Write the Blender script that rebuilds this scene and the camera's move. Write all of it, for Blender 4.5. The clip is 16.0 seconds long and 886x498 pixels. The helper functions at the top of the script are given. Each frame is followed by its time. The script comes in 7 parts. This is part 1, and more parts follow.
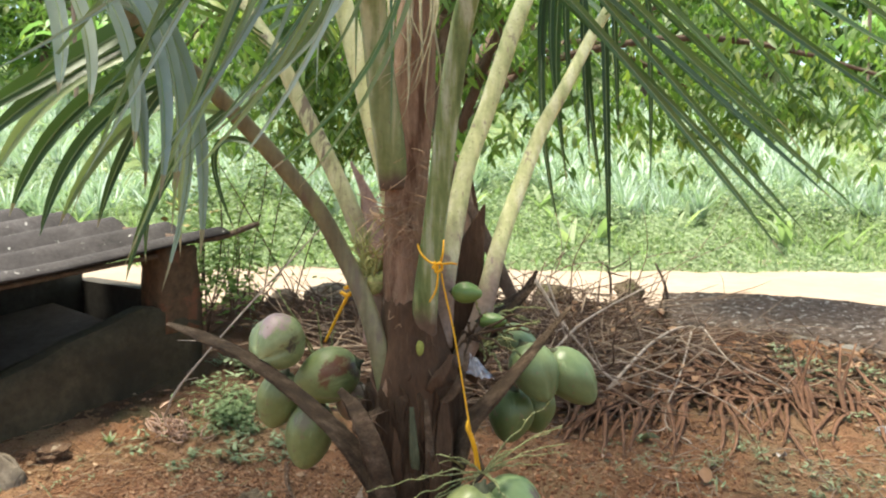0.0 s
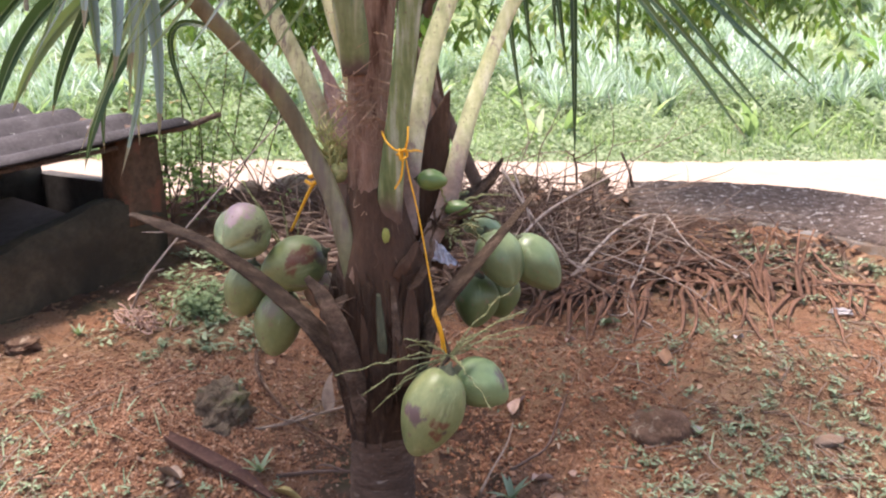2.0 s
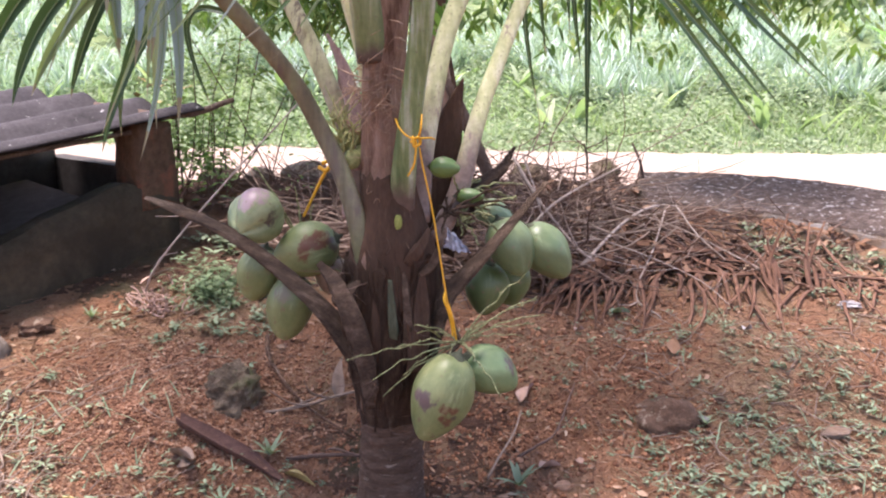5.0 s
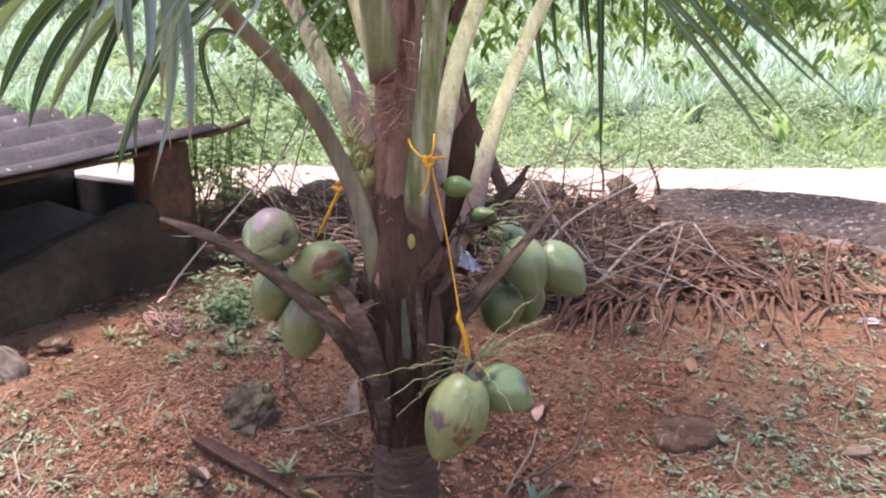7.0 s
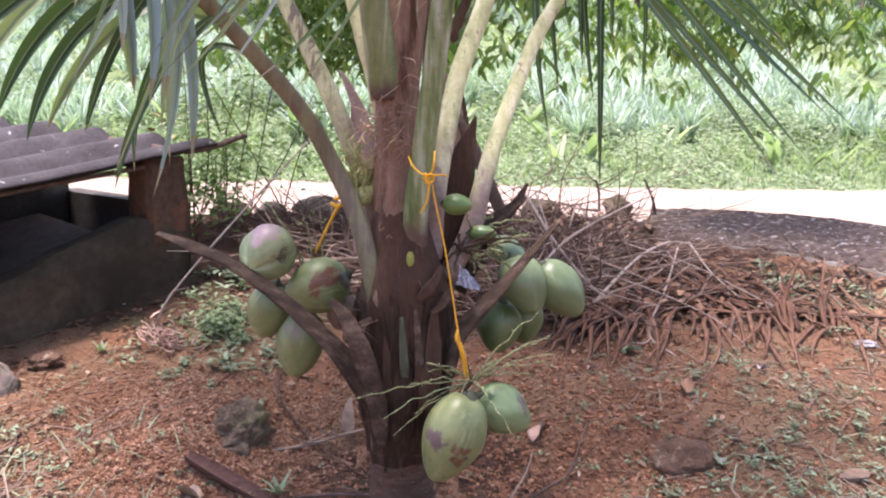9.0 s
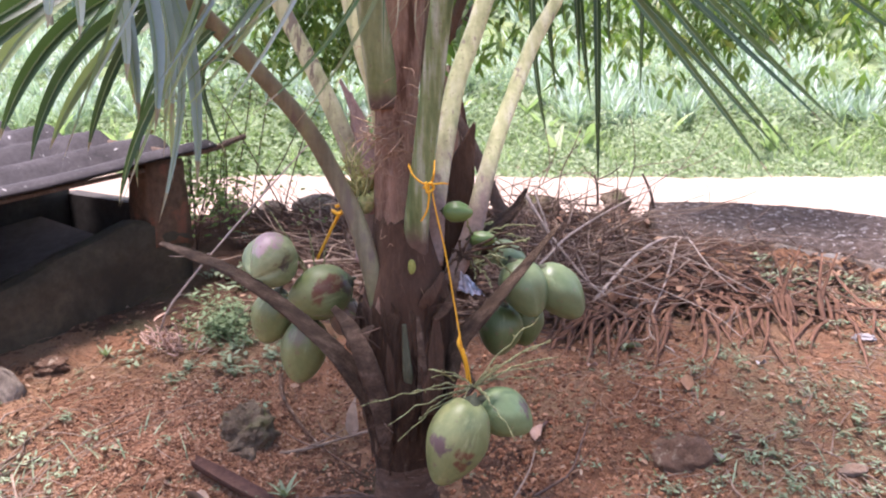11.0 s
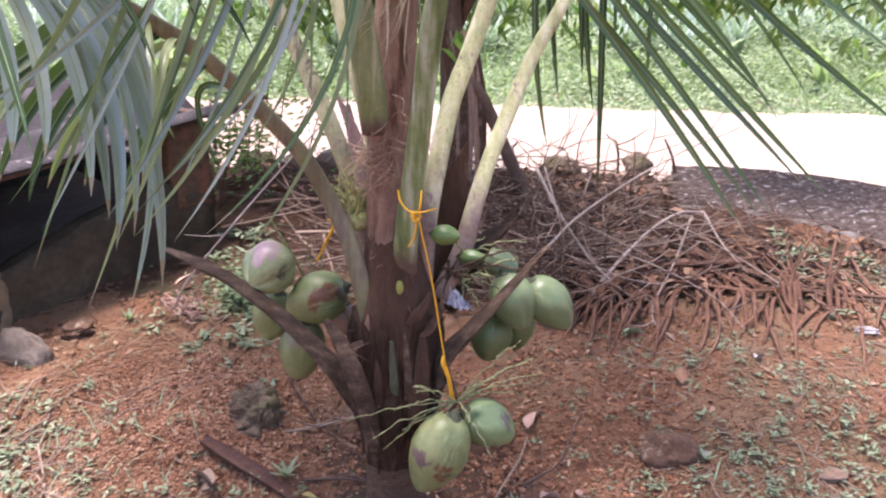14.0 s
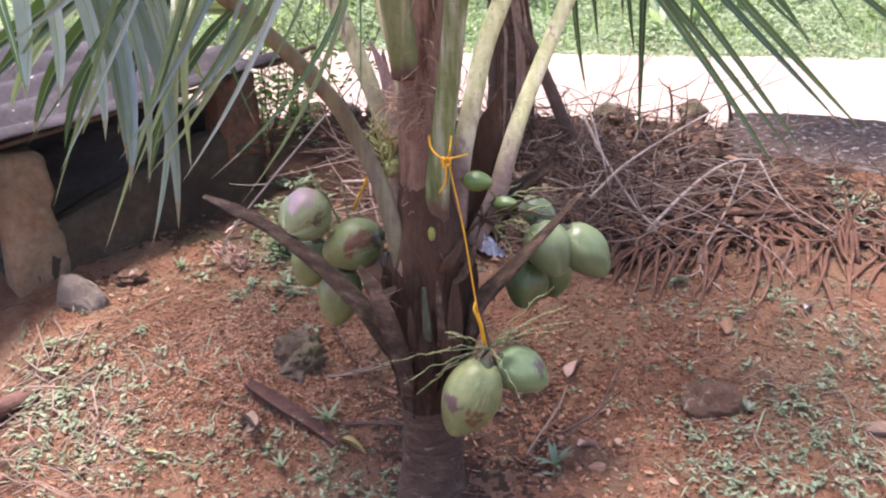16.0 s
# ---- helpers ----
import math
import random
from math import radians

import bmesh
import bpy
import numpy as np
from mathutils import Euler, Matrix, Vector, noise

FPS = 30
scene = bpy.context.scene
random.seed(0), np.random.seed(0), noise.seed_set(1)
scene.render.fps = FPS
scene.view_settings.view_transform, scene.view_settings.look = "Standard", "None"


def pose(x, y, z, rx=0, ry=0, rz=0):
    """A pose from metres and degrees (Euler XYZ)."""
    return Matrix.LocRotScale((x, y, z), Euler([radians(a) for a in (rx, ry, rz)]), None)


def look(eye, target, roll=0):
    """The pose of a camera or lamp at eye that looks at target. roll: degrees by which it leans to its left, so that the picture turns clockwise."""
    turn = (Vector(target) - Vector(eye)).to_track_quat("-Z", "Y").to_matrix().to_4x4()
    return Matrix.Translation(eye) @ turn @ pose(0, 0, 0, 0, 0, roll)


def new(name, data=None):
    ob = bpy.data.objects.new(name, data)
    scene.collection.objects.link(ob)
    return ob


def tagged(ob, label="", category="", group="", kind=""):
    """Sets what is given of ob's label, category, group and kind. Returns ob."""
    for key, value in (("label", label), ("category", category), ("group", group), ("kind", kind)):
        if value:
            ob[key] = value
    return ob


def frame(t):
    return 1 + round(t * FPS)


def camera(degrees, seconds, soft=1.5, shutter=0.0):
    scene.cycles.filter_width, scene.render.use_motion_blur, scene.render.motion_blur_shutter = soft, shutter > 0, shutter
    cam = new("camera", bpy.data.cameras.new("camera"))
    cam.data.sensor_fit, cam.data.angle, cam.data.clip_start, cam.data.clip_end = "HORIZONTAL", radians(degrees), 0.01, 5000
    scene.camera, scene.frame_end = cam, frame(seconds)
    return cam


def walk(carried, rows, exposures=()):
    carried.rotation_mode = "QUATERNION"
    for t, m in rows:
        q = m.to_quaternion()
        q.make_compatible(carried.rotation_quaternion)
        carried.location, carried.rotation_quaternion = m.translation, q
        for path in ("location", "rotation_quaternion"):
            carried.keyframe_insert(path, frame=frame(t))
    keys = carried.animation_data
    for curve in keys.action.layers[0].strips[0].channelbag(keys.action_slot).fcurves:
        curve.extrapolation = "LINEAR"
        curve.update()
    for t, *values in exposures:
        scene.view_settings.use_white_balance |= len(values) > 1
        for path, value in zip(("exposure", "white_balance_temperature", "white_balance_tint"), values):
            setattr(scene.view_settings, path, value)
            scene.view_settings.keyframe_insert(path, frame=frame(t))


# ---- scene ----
cam = camera(53.4, 16.0, soft=2.1, shutter=0.5)
PATH = [
    (0, (0.031, -0.025, 1.403), (0.012, 1.967, 1.233), -0.0),
    (0.5, (0.042, -0.043, 1.409), (0.033, 1.947, 1.208), 0.1),
    (1, (0.047, -0.047, 1.4), (0.06, 1.94, 1.171), -0.1),
    (1.5, (0.049, -0.059, 1.392), (0.08, 1.917, 1.083), -0.0),
    (2, (0.038, -0.028, 1.386), (0.091, 1.929, 0.977), -0.2),
    (2.5, (0.036, -0.024, 1.38), (0.088, 1.928, 0.949), -0.3),
    (3, (0.029, -0.047, 1.388), (0.087, 1.903, 0.947), -0.3),
    (3.5, (0.025, -0.049, 1.382), (0.088, 1.903, 0.951), -0.3),
    (4, (0.024, -0.051, 1.385), (0.078, 1.901, 0.95), 0.0),
    (6.5, (0.039, -0.04, 1.386), (0.043, 1.915, 0.964), 0.1),
    (7, (0.043, -0.044, 1.392), (0.035, 1.916, 0.995), -0.1),
    (7.5, (0.045, -0.04, 1.392), (0.055, 1.925, 1.019), 0.3),
    (8, (0.032, -0.032, 1.39), (0.053, 1.935, 1.026), 0.8),
    (10.5, (0.017, -0.027, 1.402), (0.013, 1.941, 1.045), 0.2),
    (11, (0.015, -0.042, 1.452), (0.029, 1.92, 1.064), -0.2),
    (11.5, (0.027, -0.02, 1.56), (0.075, 1.917, 1.064), 1.0),
    (12, (0.034, -0.02, 1.67), (0.089, 1.899, 1.11), 0.6),
    (12.5, (0.051, 0.011, 1.704), (0.164, 1.911, 1.089), 1.5),
    (13, (0.085, -0.008, 1.755), (0.152, 1.902, 1.165), 0.2),
    (13.5, (0.127, -0.005, 1.794), (0.129, 1.9, 1.185), 0.2),
    (14, (0.188, -0.017, 1.824), (0.094, 1.883, 1.206), 0.7),
    (14.5, (0.23, -0.002, 1.823), (0.062, 1.867, 1.132), -0.1),
    (15, (0.258, 0.003, 1.815), (0.074, 1.859, 1.093), -0.1),
    (15.5, (0.278, 0.001, 1.803), (0.078, 1.853, 1.075), -0.2),
    (16, (0.288, -0.007, 1.801), (0.047, 1.845, 1.084), -0.8),
]
EXPOSURES = [(0, 1.87, 6850, -2), (1, 1.89, 6750, 1), (2, 1.95, 6300, 20), (12, 2.00, 5950, 27), (16, 2.00, 5950, 28)]
walk(cam, [(t, look(eye, target, roll)) for t, eye, target, roll in PATH], EXPOSURES)

# ---- light ----
world = bpy.data.worlds.new("world")
scene.world = world
world.use_nodes = True
wn = world.node_tree.nodes
sky = wn.new("ShaderNodeTexSky")
sky.sky_type = "NISHITA"
sky.sun_disc = False
sky.sun_elevation, sky.sun_rotation = radians(80), radians(-74)
sky.air_density, sky.dust_density, sky.ozone_density = 1.0, 3.0, 1.0
wn["Background"].inputs[1].default_value = 0.115
world.node_tree.links.new(sky.outputs[0], wn["Background"].inputs[0])
sun = new("sun", bpy.data.lights.new("sun", "SUN"))
sun.data.energy, sun.data.angle, sun.data.color = 3.5, radians(15), (1.0, 0.92, 0.81)
sun.matrix_world = look((-2.3, 0.65, 14), (0, 0, 0))


# ---- node helpers ----
def material(name):
    m = bpy.data.materials.new(name)
    m.use_nodes = True
    return m, m.node_tree.nodes, m.node_tree.links, m.node_tree.nodes["Principled BSDF"]


def coords(nodes, links, scale, kind="Object", stretch=(1, 1, 1)):
    tc, mp = nodes.new("ShaderNodeTexCoord"), nodes.new("ShaderNodeMapping")
    mp.inputs["Scale"].default_value = [scale * s for s in stretch]
    links.new(tc.outputs[kind], mp.inputs[0])
    return mp.outputs[0]


def tex_noise(nodes, links, vec, scale, detail=5.0, rough=0.6, distort=0.0):
    n = nodes.new("ShaderNodeTexNoise")
    n.inputs["Scale"].default_value, n.inputs["Detail"].default_value = scale, detail
    n.inputs["Roughness"].default_value, n.inputs["Distortion"].default_value = rough, distort
    links.new(vec, n.inputs["Vector"])
    return n.outputs["Fac"]


def ramp(nodes, links, fac, stops):
    r = nodes.new("ShaderNodeValToRGB")
    els = r.color_ramp.elements
    els[0].position, els[0].color = stops[0][0], (*stops[0][1], 1)
    els[1].position, els[1].color = stops[-1][0], (*stops[-1][1], 1)
    for p, c in stops[1:-1]:
        els.new(p).color = (*c, 1)
    links.new(fac, r.inputs[0])
    return r.outputs[0]


def mix(nodes, links, fac, a, b, blend="MIX"):
    m = nodes.new("ShaderNodeMix")
    m.data_type, m.blend_type = "RGBA", blend
    for val, slot in ((fac, 0), (a, 6), (b, 7)):
        if isinstance(val, (int, float)):
            m.inputs[slot].default_value = val
        elif isinstance(val, tuple):
            m.inputs[slot].default_value = (*val, 1)
        else:
            links.new(val, m.inputs[slot])
    return m.outputs[2]


def bump(nodes, links, bsdf, height, strength=0.4, distance=0.01):
    b = nodes.new("ShaderNodeBump")
    b.inputs["Strength"].default_value, b.inputs["Distance"].default_value = strength, distance
    links.new(height, b.inputs["Height"])
    links.new(b.outputs[0], bsdf.inputs["Normal"])


def rough_material(name, stops, scale, rough=0.85, fine=6.0, strength=0.5, distance=0.01, stretch=(1, 1, 1), spots=None, spot_scale=3.0, limits=(0.55, 0.62), distort=0.0):
    """A dull surface: a colour ramp over noise, a finer grain of relief, and optional spots of another colour."""
    m, n, l, b = material(name)
    v = coords(n, l, 1.0, stretch=stretch)
    big = tex_noise(n, l, v, scale, 6.0, 0.65, distort)
    small = tex_noise(n, l, v, scale * fine, 6.0, 0.7)
    col = ramp(n, l, big, stops)
    col = mix(n, l, 0.55, col, ramp(n, l, small, [(0.3, (0.45, 0.45, 0.45)), (0.7, (1.0, 1.0, 1.0))]), "MULTIPLY")
    col = mix(n, l, 0.2, col, ramp(n, l, small, [(0.25, stops[0][1]), (0.75, stops[-1][1])]))
    if spots:
        mask = ramp(n, l, tex_noise(n, l, v, spot_scale, 5.0, 0.6, 0.4), [(limits[0], (0, 0, 0)), (limits[1], (1, 1, 1))])
        col = mix(n, l, mask, col, spots)
    l.new(col, b.inputs["Base Color"])
    b.inputs["Roughness"].default_value = rough
    b.inputs["Specular IOR Level"].default_value = 0.25
    bump(n, l, b, small, strength, distance)
    return m


def leaf_material(name, dark, light, rough=0.5, through_light=0.35, island=True, dry=None, gloss=0.35):
    """Leaf: two greens from leaf to leaf, light that passes through, faint streaks."""
    m, n, l, b = material(name)
    if island:
        rnd = n.new("ShaderNodeNewGeometry").outputs["Random Per Island"]
    else:
        rnd = n.new("ShaderNodeObjectInfo").outputs["Random"]
    v = coords(n, l, 1.0)
    grain = tex_noise(n, l, v, 9.0, 4.0, 0.6)
    stops = [(0.0, dark), (0.9, light)] if dry is None else [(0.0, dark), (0.82, light), (0.95, dry)]
    col = ramp(n, l, rnd, stops)
    col = mix(n, l, 0.35, col, ramp(n, l, grain, [(0.3, (0.5, 0.55, 0.45)), (0.7, (1.0, 1.0, 1.0))]), "MULTIPLY")
    l.new(col, b.inputs["Base Color"])
    b.inputs["Roughness"].default_value = rough
    b.inputs["Specular IOR Level"].default_value = gloss
    tr, mx = n.new("ShaderNodeBsdfTranslucent"), n.new("ShaderNodeMixShader")
    l.new(mix(n, l, 1.0, col, (0.92, 1.15, 0.58), "MULTIPLY"), tr.inputs[0])
    mx.inputs[0].default_value = through_light
    l.new(b.outputs[0], mx.inputs[1])
    l.new(tr.outputs[0], mx.inputs[2])
    l.new(mx.outputs[0], n["Material Output"].inputs[0])
    return m


def bits_material(name, stops, rough=0.9):
    """Loose bits, each of its own colour, with fine grain."""
    m, n, l, b = material(name)
    col = ramp(n, l, n.new("ShaderNodeNewGeometry").outputs["Random Per Island"], stops)
    grain = tex_noise(n, l, coords(n, l, 1.0), 120.0, 4.0, 0.6)
    col = mix(n, l, 0.5, col, ramp(n, l, grain, [(0.3, (0.5, 0.5, 0.5)), (0.7, (1.0, 1.0, 1.0))]), "MULTIPLY")
    l.new(col, b.inputs["Base Color"])
    b.inputs["Roughness"].default_value = rough
    b.inputs["Specular IOR Level"].default_value = 0.2
    bump(n, l, b, grain, 0.4, 0.002)
    return m


SOIL = rough_material("red_soil", [(0.25, (0.165, 0.068, 0.031)), (0.5, (0.33, 0.152, 0.078)), (0.75, (0.53, 0.315, 0.185))], 3.2, 0.95, 26.0, 1.0, 0.035, spots=(0.25, 0.165, 0.092), spot_scale=1.7, limits=(0.46, 0.66))
# Red soil darkened: the shade of brush heap and palm put into its colour.
SHADED_SOIL = rough_material("shaded_soil", [(0.25, (0.060, 0.028, 0.016)), (0.5, (0.125, 0.062, 0.036)), (0.75, (0.23, 0.130, 0.080))], 5.0, 0.95, 20.0, 1.0, 0.035, spots=(0.10, 0.078, 0.040), spot_scale=2.5, limits=(0.50, 0.68))
CLOD = bits_material("red_soil_clod", [(0.0, (0.12, 0.050, 0.026)), (0.4, (0.22, 0.096, 0.048)), (0.8, (0.31, 0.148, 0.078)), (1.0, (0.40, 0.22, 0.13))])
PEBBLE = bits_material("laterite_pebble", [(0.0, (0.11, 0.048, 0.026)), (0.4, (0.215, 0.102, 0.055)), (0.8, (0.30, 0.158, 0.091)), (1.0, (0.40, 0.255, 0.165))])
ROAD = rough_material("pale_sand_road", [(0.3, (0.27, 0.195, 0.145)), (0.6, (0.33, 0.255, 0.20)), (0.8, (0.38, 0.305, 0.25))], 0.5, 0.95, 14.0, 0.5, 0.01, spots=(0.28, 0.185, 0.13), spot_scale=0.4, limits=(0.55, 0.75))
MEADOW = rough_material("hillside_soil", [(0.3, (0.12, 0.16, 0.065)), (0.6, (0.17, 0.22, 0.095)), (0.8, (0.23, 0.26, 0.13))], 0.8, 0.95, 10.0, 0.6, 0.05)
STONE = rough_material("grey_stone", [(0.3, (0.095, 0.072, 0.054)), (0.55, (0.18, 0.142, 0.110)), (0.8, (0.29, 0.235, 0.185))], 7.0, 0.92, 7.0, 0.7, 0.012, spots=(0.17, 0.10, 0.062), spot_scale=4.0, limits=(0.52, 0.68))
MOSSY = rough_material("mossy_stone", [(0.3, (0.080, 0.056, 0.036)), (0.5, (0.195, 0.140, 0.090)), (0.75, (0.40, 0.295, 0.20))], 15.0, 0.95, 6.0, 1.0, 0.025, spots=(0.14, 0.132, 0.058), spot_scale=9.0, limits=(0.50, 0.64))
LATERITE = rough_material("laterite_stone", [(0.3, (0.10, 0.055, 0.035)), (0.55, (0.19, 0.108, 0.068)), (0.8, (0.32, 0.20, 0.13))], 22.0, 0.95, 5.0, 1.0, 0.02, spots=(0.38, 0.29, 0.21), spot_scale=26.0, limits=(0.58, 0.66))
CONCRETE = rough_material("weathered_concrete", [(0.34, (0.046, 0.031, 0.023)), (0.5, (0.105, 0.072, 0.055)), (0.64, (0.21, 0.155, 0.125))], 26.0, 0.95, 7.0, 1.0, 0.014, stretch=(0.8, 1.15, 1), spots=(0.42, 0.37, 0.335), spot_scale=34.0, limits=(0.575, 0.66), distort=0.5)
CONCRETE_RIM = rough_material("bare_concrete_rim", [(0.3, (0.07, 0.058, 0.046)), (0.55, (0.19, 0.165, 0.145)), (0.8, (0.36, 0.33, 0.30))], 7.0, 0.9, 7.0, 0.6, 0.01, spots=(0.10, 0.065, 0.042), spot_scale=4.0, limits=(0.46, 0.58))
PLASTER = rough_material("blotched_mud_plaster", [(0.3, (0.036, 0.026, 0.015)), (0.55, (0.075, 0.054, 0.032)), (0.8, (0.130, 0.096, 0.058))], 3.0, 0.9, 9.0, 0.5, 0.012, spots=(0.036, 0.027, 0.017), spot_scale=2.4, limits=(0.50, 0.70))
PLASTER_PALE = rough_material("bare_tan_plaster", [(0.3, (0.155, 0.098, 0.050)), (0.55, (0.285, 0.195, 0.110)), (0.8, (0.41, 0.295, 0.18))], 3.0, 0.9, 9.0, 0.6, 0.012, spots=(0.22, 0.10, 0.045), spot_scale=3.2, limits=(0.55, 0.68))
# Inner plaster, with the roof's shade put into its dark colour.
DARK_INSIDE = rough_material("shade_dark_plaster", [(0.3, (0.034, 0.029, 0.026)), (0.6, (0.068, 0.060, 0.055)), (0.8, (0.115, 0.103, 0.097))], 4.0, 0.9, 6.0, 0.3, 0.006)
GREY_SLAB = rough_material("grey_cement_slab", [(0.3, (0.11, 0.080, 0.060)), (0.6, (0.165, 0.124, 0.095)), (0.8, (0.23, 0.178, 0.140))], 4.0, 0.95, 6.0, 0.3, 0.006)
PLASTER_RED = rough_material("red_brick_and_plaster", [(0.3, (0.060, 0.036, 0.021)), (0.55, (0.115, 0.068, 0.040)), (0.8, (0.20, 0.115, 0.070))], 4.0, 0.9, 8.0, 0.6, 0.014, spots=(0.20, 0.080, 0.045), spot_scale=6.0, limits=(0.54, 0.66))
ASBESTOS = rough_material("lichened_cement_sheet", [(0.3, (0.022, 0.018, 0.019)), (0.55, (0.050, 0.042, 0.044)), (0.8, (0.105, 0.092, 0.096))], 5.0, 0.85, 9.0, 0.8, 0.008, spots=(0.36, 0.34, 0.33), spot_scale=24.0, limits=(0.655, 0.70))
TRUNK = rough_material("ringed_palm_bark", [(0.3, (0.062, 0.034, 0.021)), (0.55, (0.140, 0.084, 0.054)), (0.8, (0.29, 0.195, 0.135))], 10.0, 0.9, 6.0, 1.0, 0.014, stretch=(1, 1, 3.0), spots=(0.30, 0.225, 0.165), spot_scale=24.0, limits=(0.62, 0.70))
BRACT = rough_material("dry_leaf_base", [(0.3, (0.024, 0.013, 0.007)), (0.55, (0.074, 0.041, 0.023)), (0.8, (0.195, 0.120, 0.070))], 9.0, 0.9, 9.0, 1.0, 0.016, stretch=(5.0, 5.0, 0.6))
CUT_STALK = rough_material("weathered_cut_stalk", [(0.32, (0.028, 0.016, 0.009)), (0.52, (0.085, 0.052, 0.032)), (0.72, (0.27, 0.190, 0.132))], 9.0, 0.9, 9.0, 1.0, 0.012, stretch=(1.2, 4.0, 2.0))
DULLGREEN = rough_material("dull_green_leaf_base", [(0.3, (0.034, 0.036, 0.020)), (0.55, (0.075, 0.082, 0.046)), (0.8, (0.15, 0.152, 0.096))], 10.0, 0.75, 6.0, 0.6, 0.006, stretch=(3, 3, 0.6))
LIME = rough_material("yellow_green_scar", [(0.3, (0.20, 0.225, 0.045)), (0.7, (0.34, 0.365, 0.10))], 25.0, 0.7, 4.0, 0.4, 0.003)
SHEATH = rough_material("brown_fibre_sheath", [(0.3, (0.20, 0.115, 0.075)), (0.55, (0.38, 0.24, 0.168)), (0.8, (0.54, 0.38, 0.28))], 9.0, 0.9, 10.0, 1.0, 0.010, stretch=(3.0, 3.0, 0.5), spots=(0.13, 0.070, 0.044), spot_scale=6.0, limits=(0.56, 0.64))
FIBRE = rough_material("coir_fibre", [(0.3, (0.27, 0.165, 0.10)), (0.7, (0.50, 0.36, 0.25))], 20.0, 0.9, 4.0, 0.3, 0.003)
TWIG = rough_material("dry_twig", [(0.3, (0.14, 0.093, 0.066)), (0.55, (0.27, 0.19, 0.14)), (0.8, (0.45, 0.35, 0.27))], 4.0, 0.9, 9.0, 0.4, 0.003)
TWIG_PALE = rough_material("bleached_twig", [(0.3, (0.24, 0.175, 0.135)), (0.55, (0.40, 0.315, 0.255)), (0.8, (0.56, 0.47, 0.395))], 4.0, 0.9, 9.0, 0.4, 0.003)
TWIG_DARK = rough_material("dark_brush", [(0.3, (0.060, 0.034, 0.024)), (0.55, (0.130, 0.078, 0.056)), (0.8, (0.25, 0.168, 0.128))], 4.0, 0.9, 9.0, 0.4, 0.003)
DEADFROND = rough_material("soil_dusted_dry_leaf", [(0.3, (0.084, 0.039, 0.023)), (0.55, (0.164, 0.080, 0.048)), (0.8, (0.256, 0.143, 0.091))], 6.0, 0.95, 8.0, 0.6, 0.004, spots=(0.076, 0.043, 0.029), spot_scale=4.0, limits=(0.52, 0.72))
HUSK = rough_material("red_brown_spathe", [(0.3, (0.060, 0.028, 0.020)), (0.6, (0.13, 0.062, 0.045)), (0.8, (0.27, 0.16, 0.115))], 9.0, 0.7, 6.0, 0.6, 0.006, stretch=(1.5, 4, 4))
DEADLEAF = rough_material("pale_dead_leaf", [(0.3, (0.30, 0.17, 0.12)), (0.6, (0.46, 0.30, 0.23)), (0.8, (0.58, 0.44, 0.36))], 15.0, 0.8, 5.0, 0.3, 0.002)
YELLOWLEAF = rough_material("yellow_dead_leaf", [(0.3, (0.29, 0.21, 0.075)), (0.7, (0.46, 0.36, 0.15))], 15.0, 0.7, 5.0, 0.3, 0.002)
BARK = rough_material("dark_bark", [(0.3, (0.075, 0.047, 0.034)), (0.55, (0.155, 0.104, 0.078)), (0.8, (0.28, 0.205, 0.16))], 8.0, 0.95, 7.0, 0.9, 0.012, stretch=(2, 2, 0.7))
OLD_SHEATH = rough_material("dark_old_leaf_sheath", [(0.3, (0.042, 0.023, 0.013)), (0.55, (0.085, 0.047, 0.028)), (0.8, (0.150, 0.090, 0.056))], 5.0, 0.88, 9.0, 0.8, 0.008, stretch=(3.0, 3.0, 0.6), spots=(0.19, 0.125, 0.082), spot_scale=6.0, limits=(0.62, 0.74))
CORD = rough_material("yellow_nylon_cord", [(0.3, (0.75, 0.36, 0.015)), (0.7, (0.85, 0.47, 0.03))], 40.0, 0.45, 5.0, 0.5, 0.002)
BAG = rough_material("blue_white_plastic_bag", [(0.33, (0.24, 0.26, 0.44)), (0.45, (0.66, 0.67, 0.75)), (0.7, (0.82, 0.82, 0.85))], 22.0, 0.35, 5.0, 0.4, 0.004)
LITTER = rough_material("white_litter", [(0.3, (0.22, 0.19, 0.175)), (0.7, (0.42, 0.38, 0.36))], 20.0, 0.7, 5.0, 0.3, 0.003)
STALK = rough_material("green_fruit_stalk", [(0.36, (0.070, 0.072, 0.030)), (0.5, (0.21, 0.225, 0.090)), (0.64, (0.42, 0.42, 0.22))], 110.0, 0.75, 3.0, 0.5, 0.003)
SPATHE_PINK = rough_material("pink_brown_spathe", [(0.3, (0.22, 0.13, 0.12)), (0.55, (0.36, 0.24, 0.21)), (0.8, (0.46, 0.36, 0.28))], 8.0, 0.7, 8.0, 0.4, 0.003, stretch=(4, 4, 0.6))


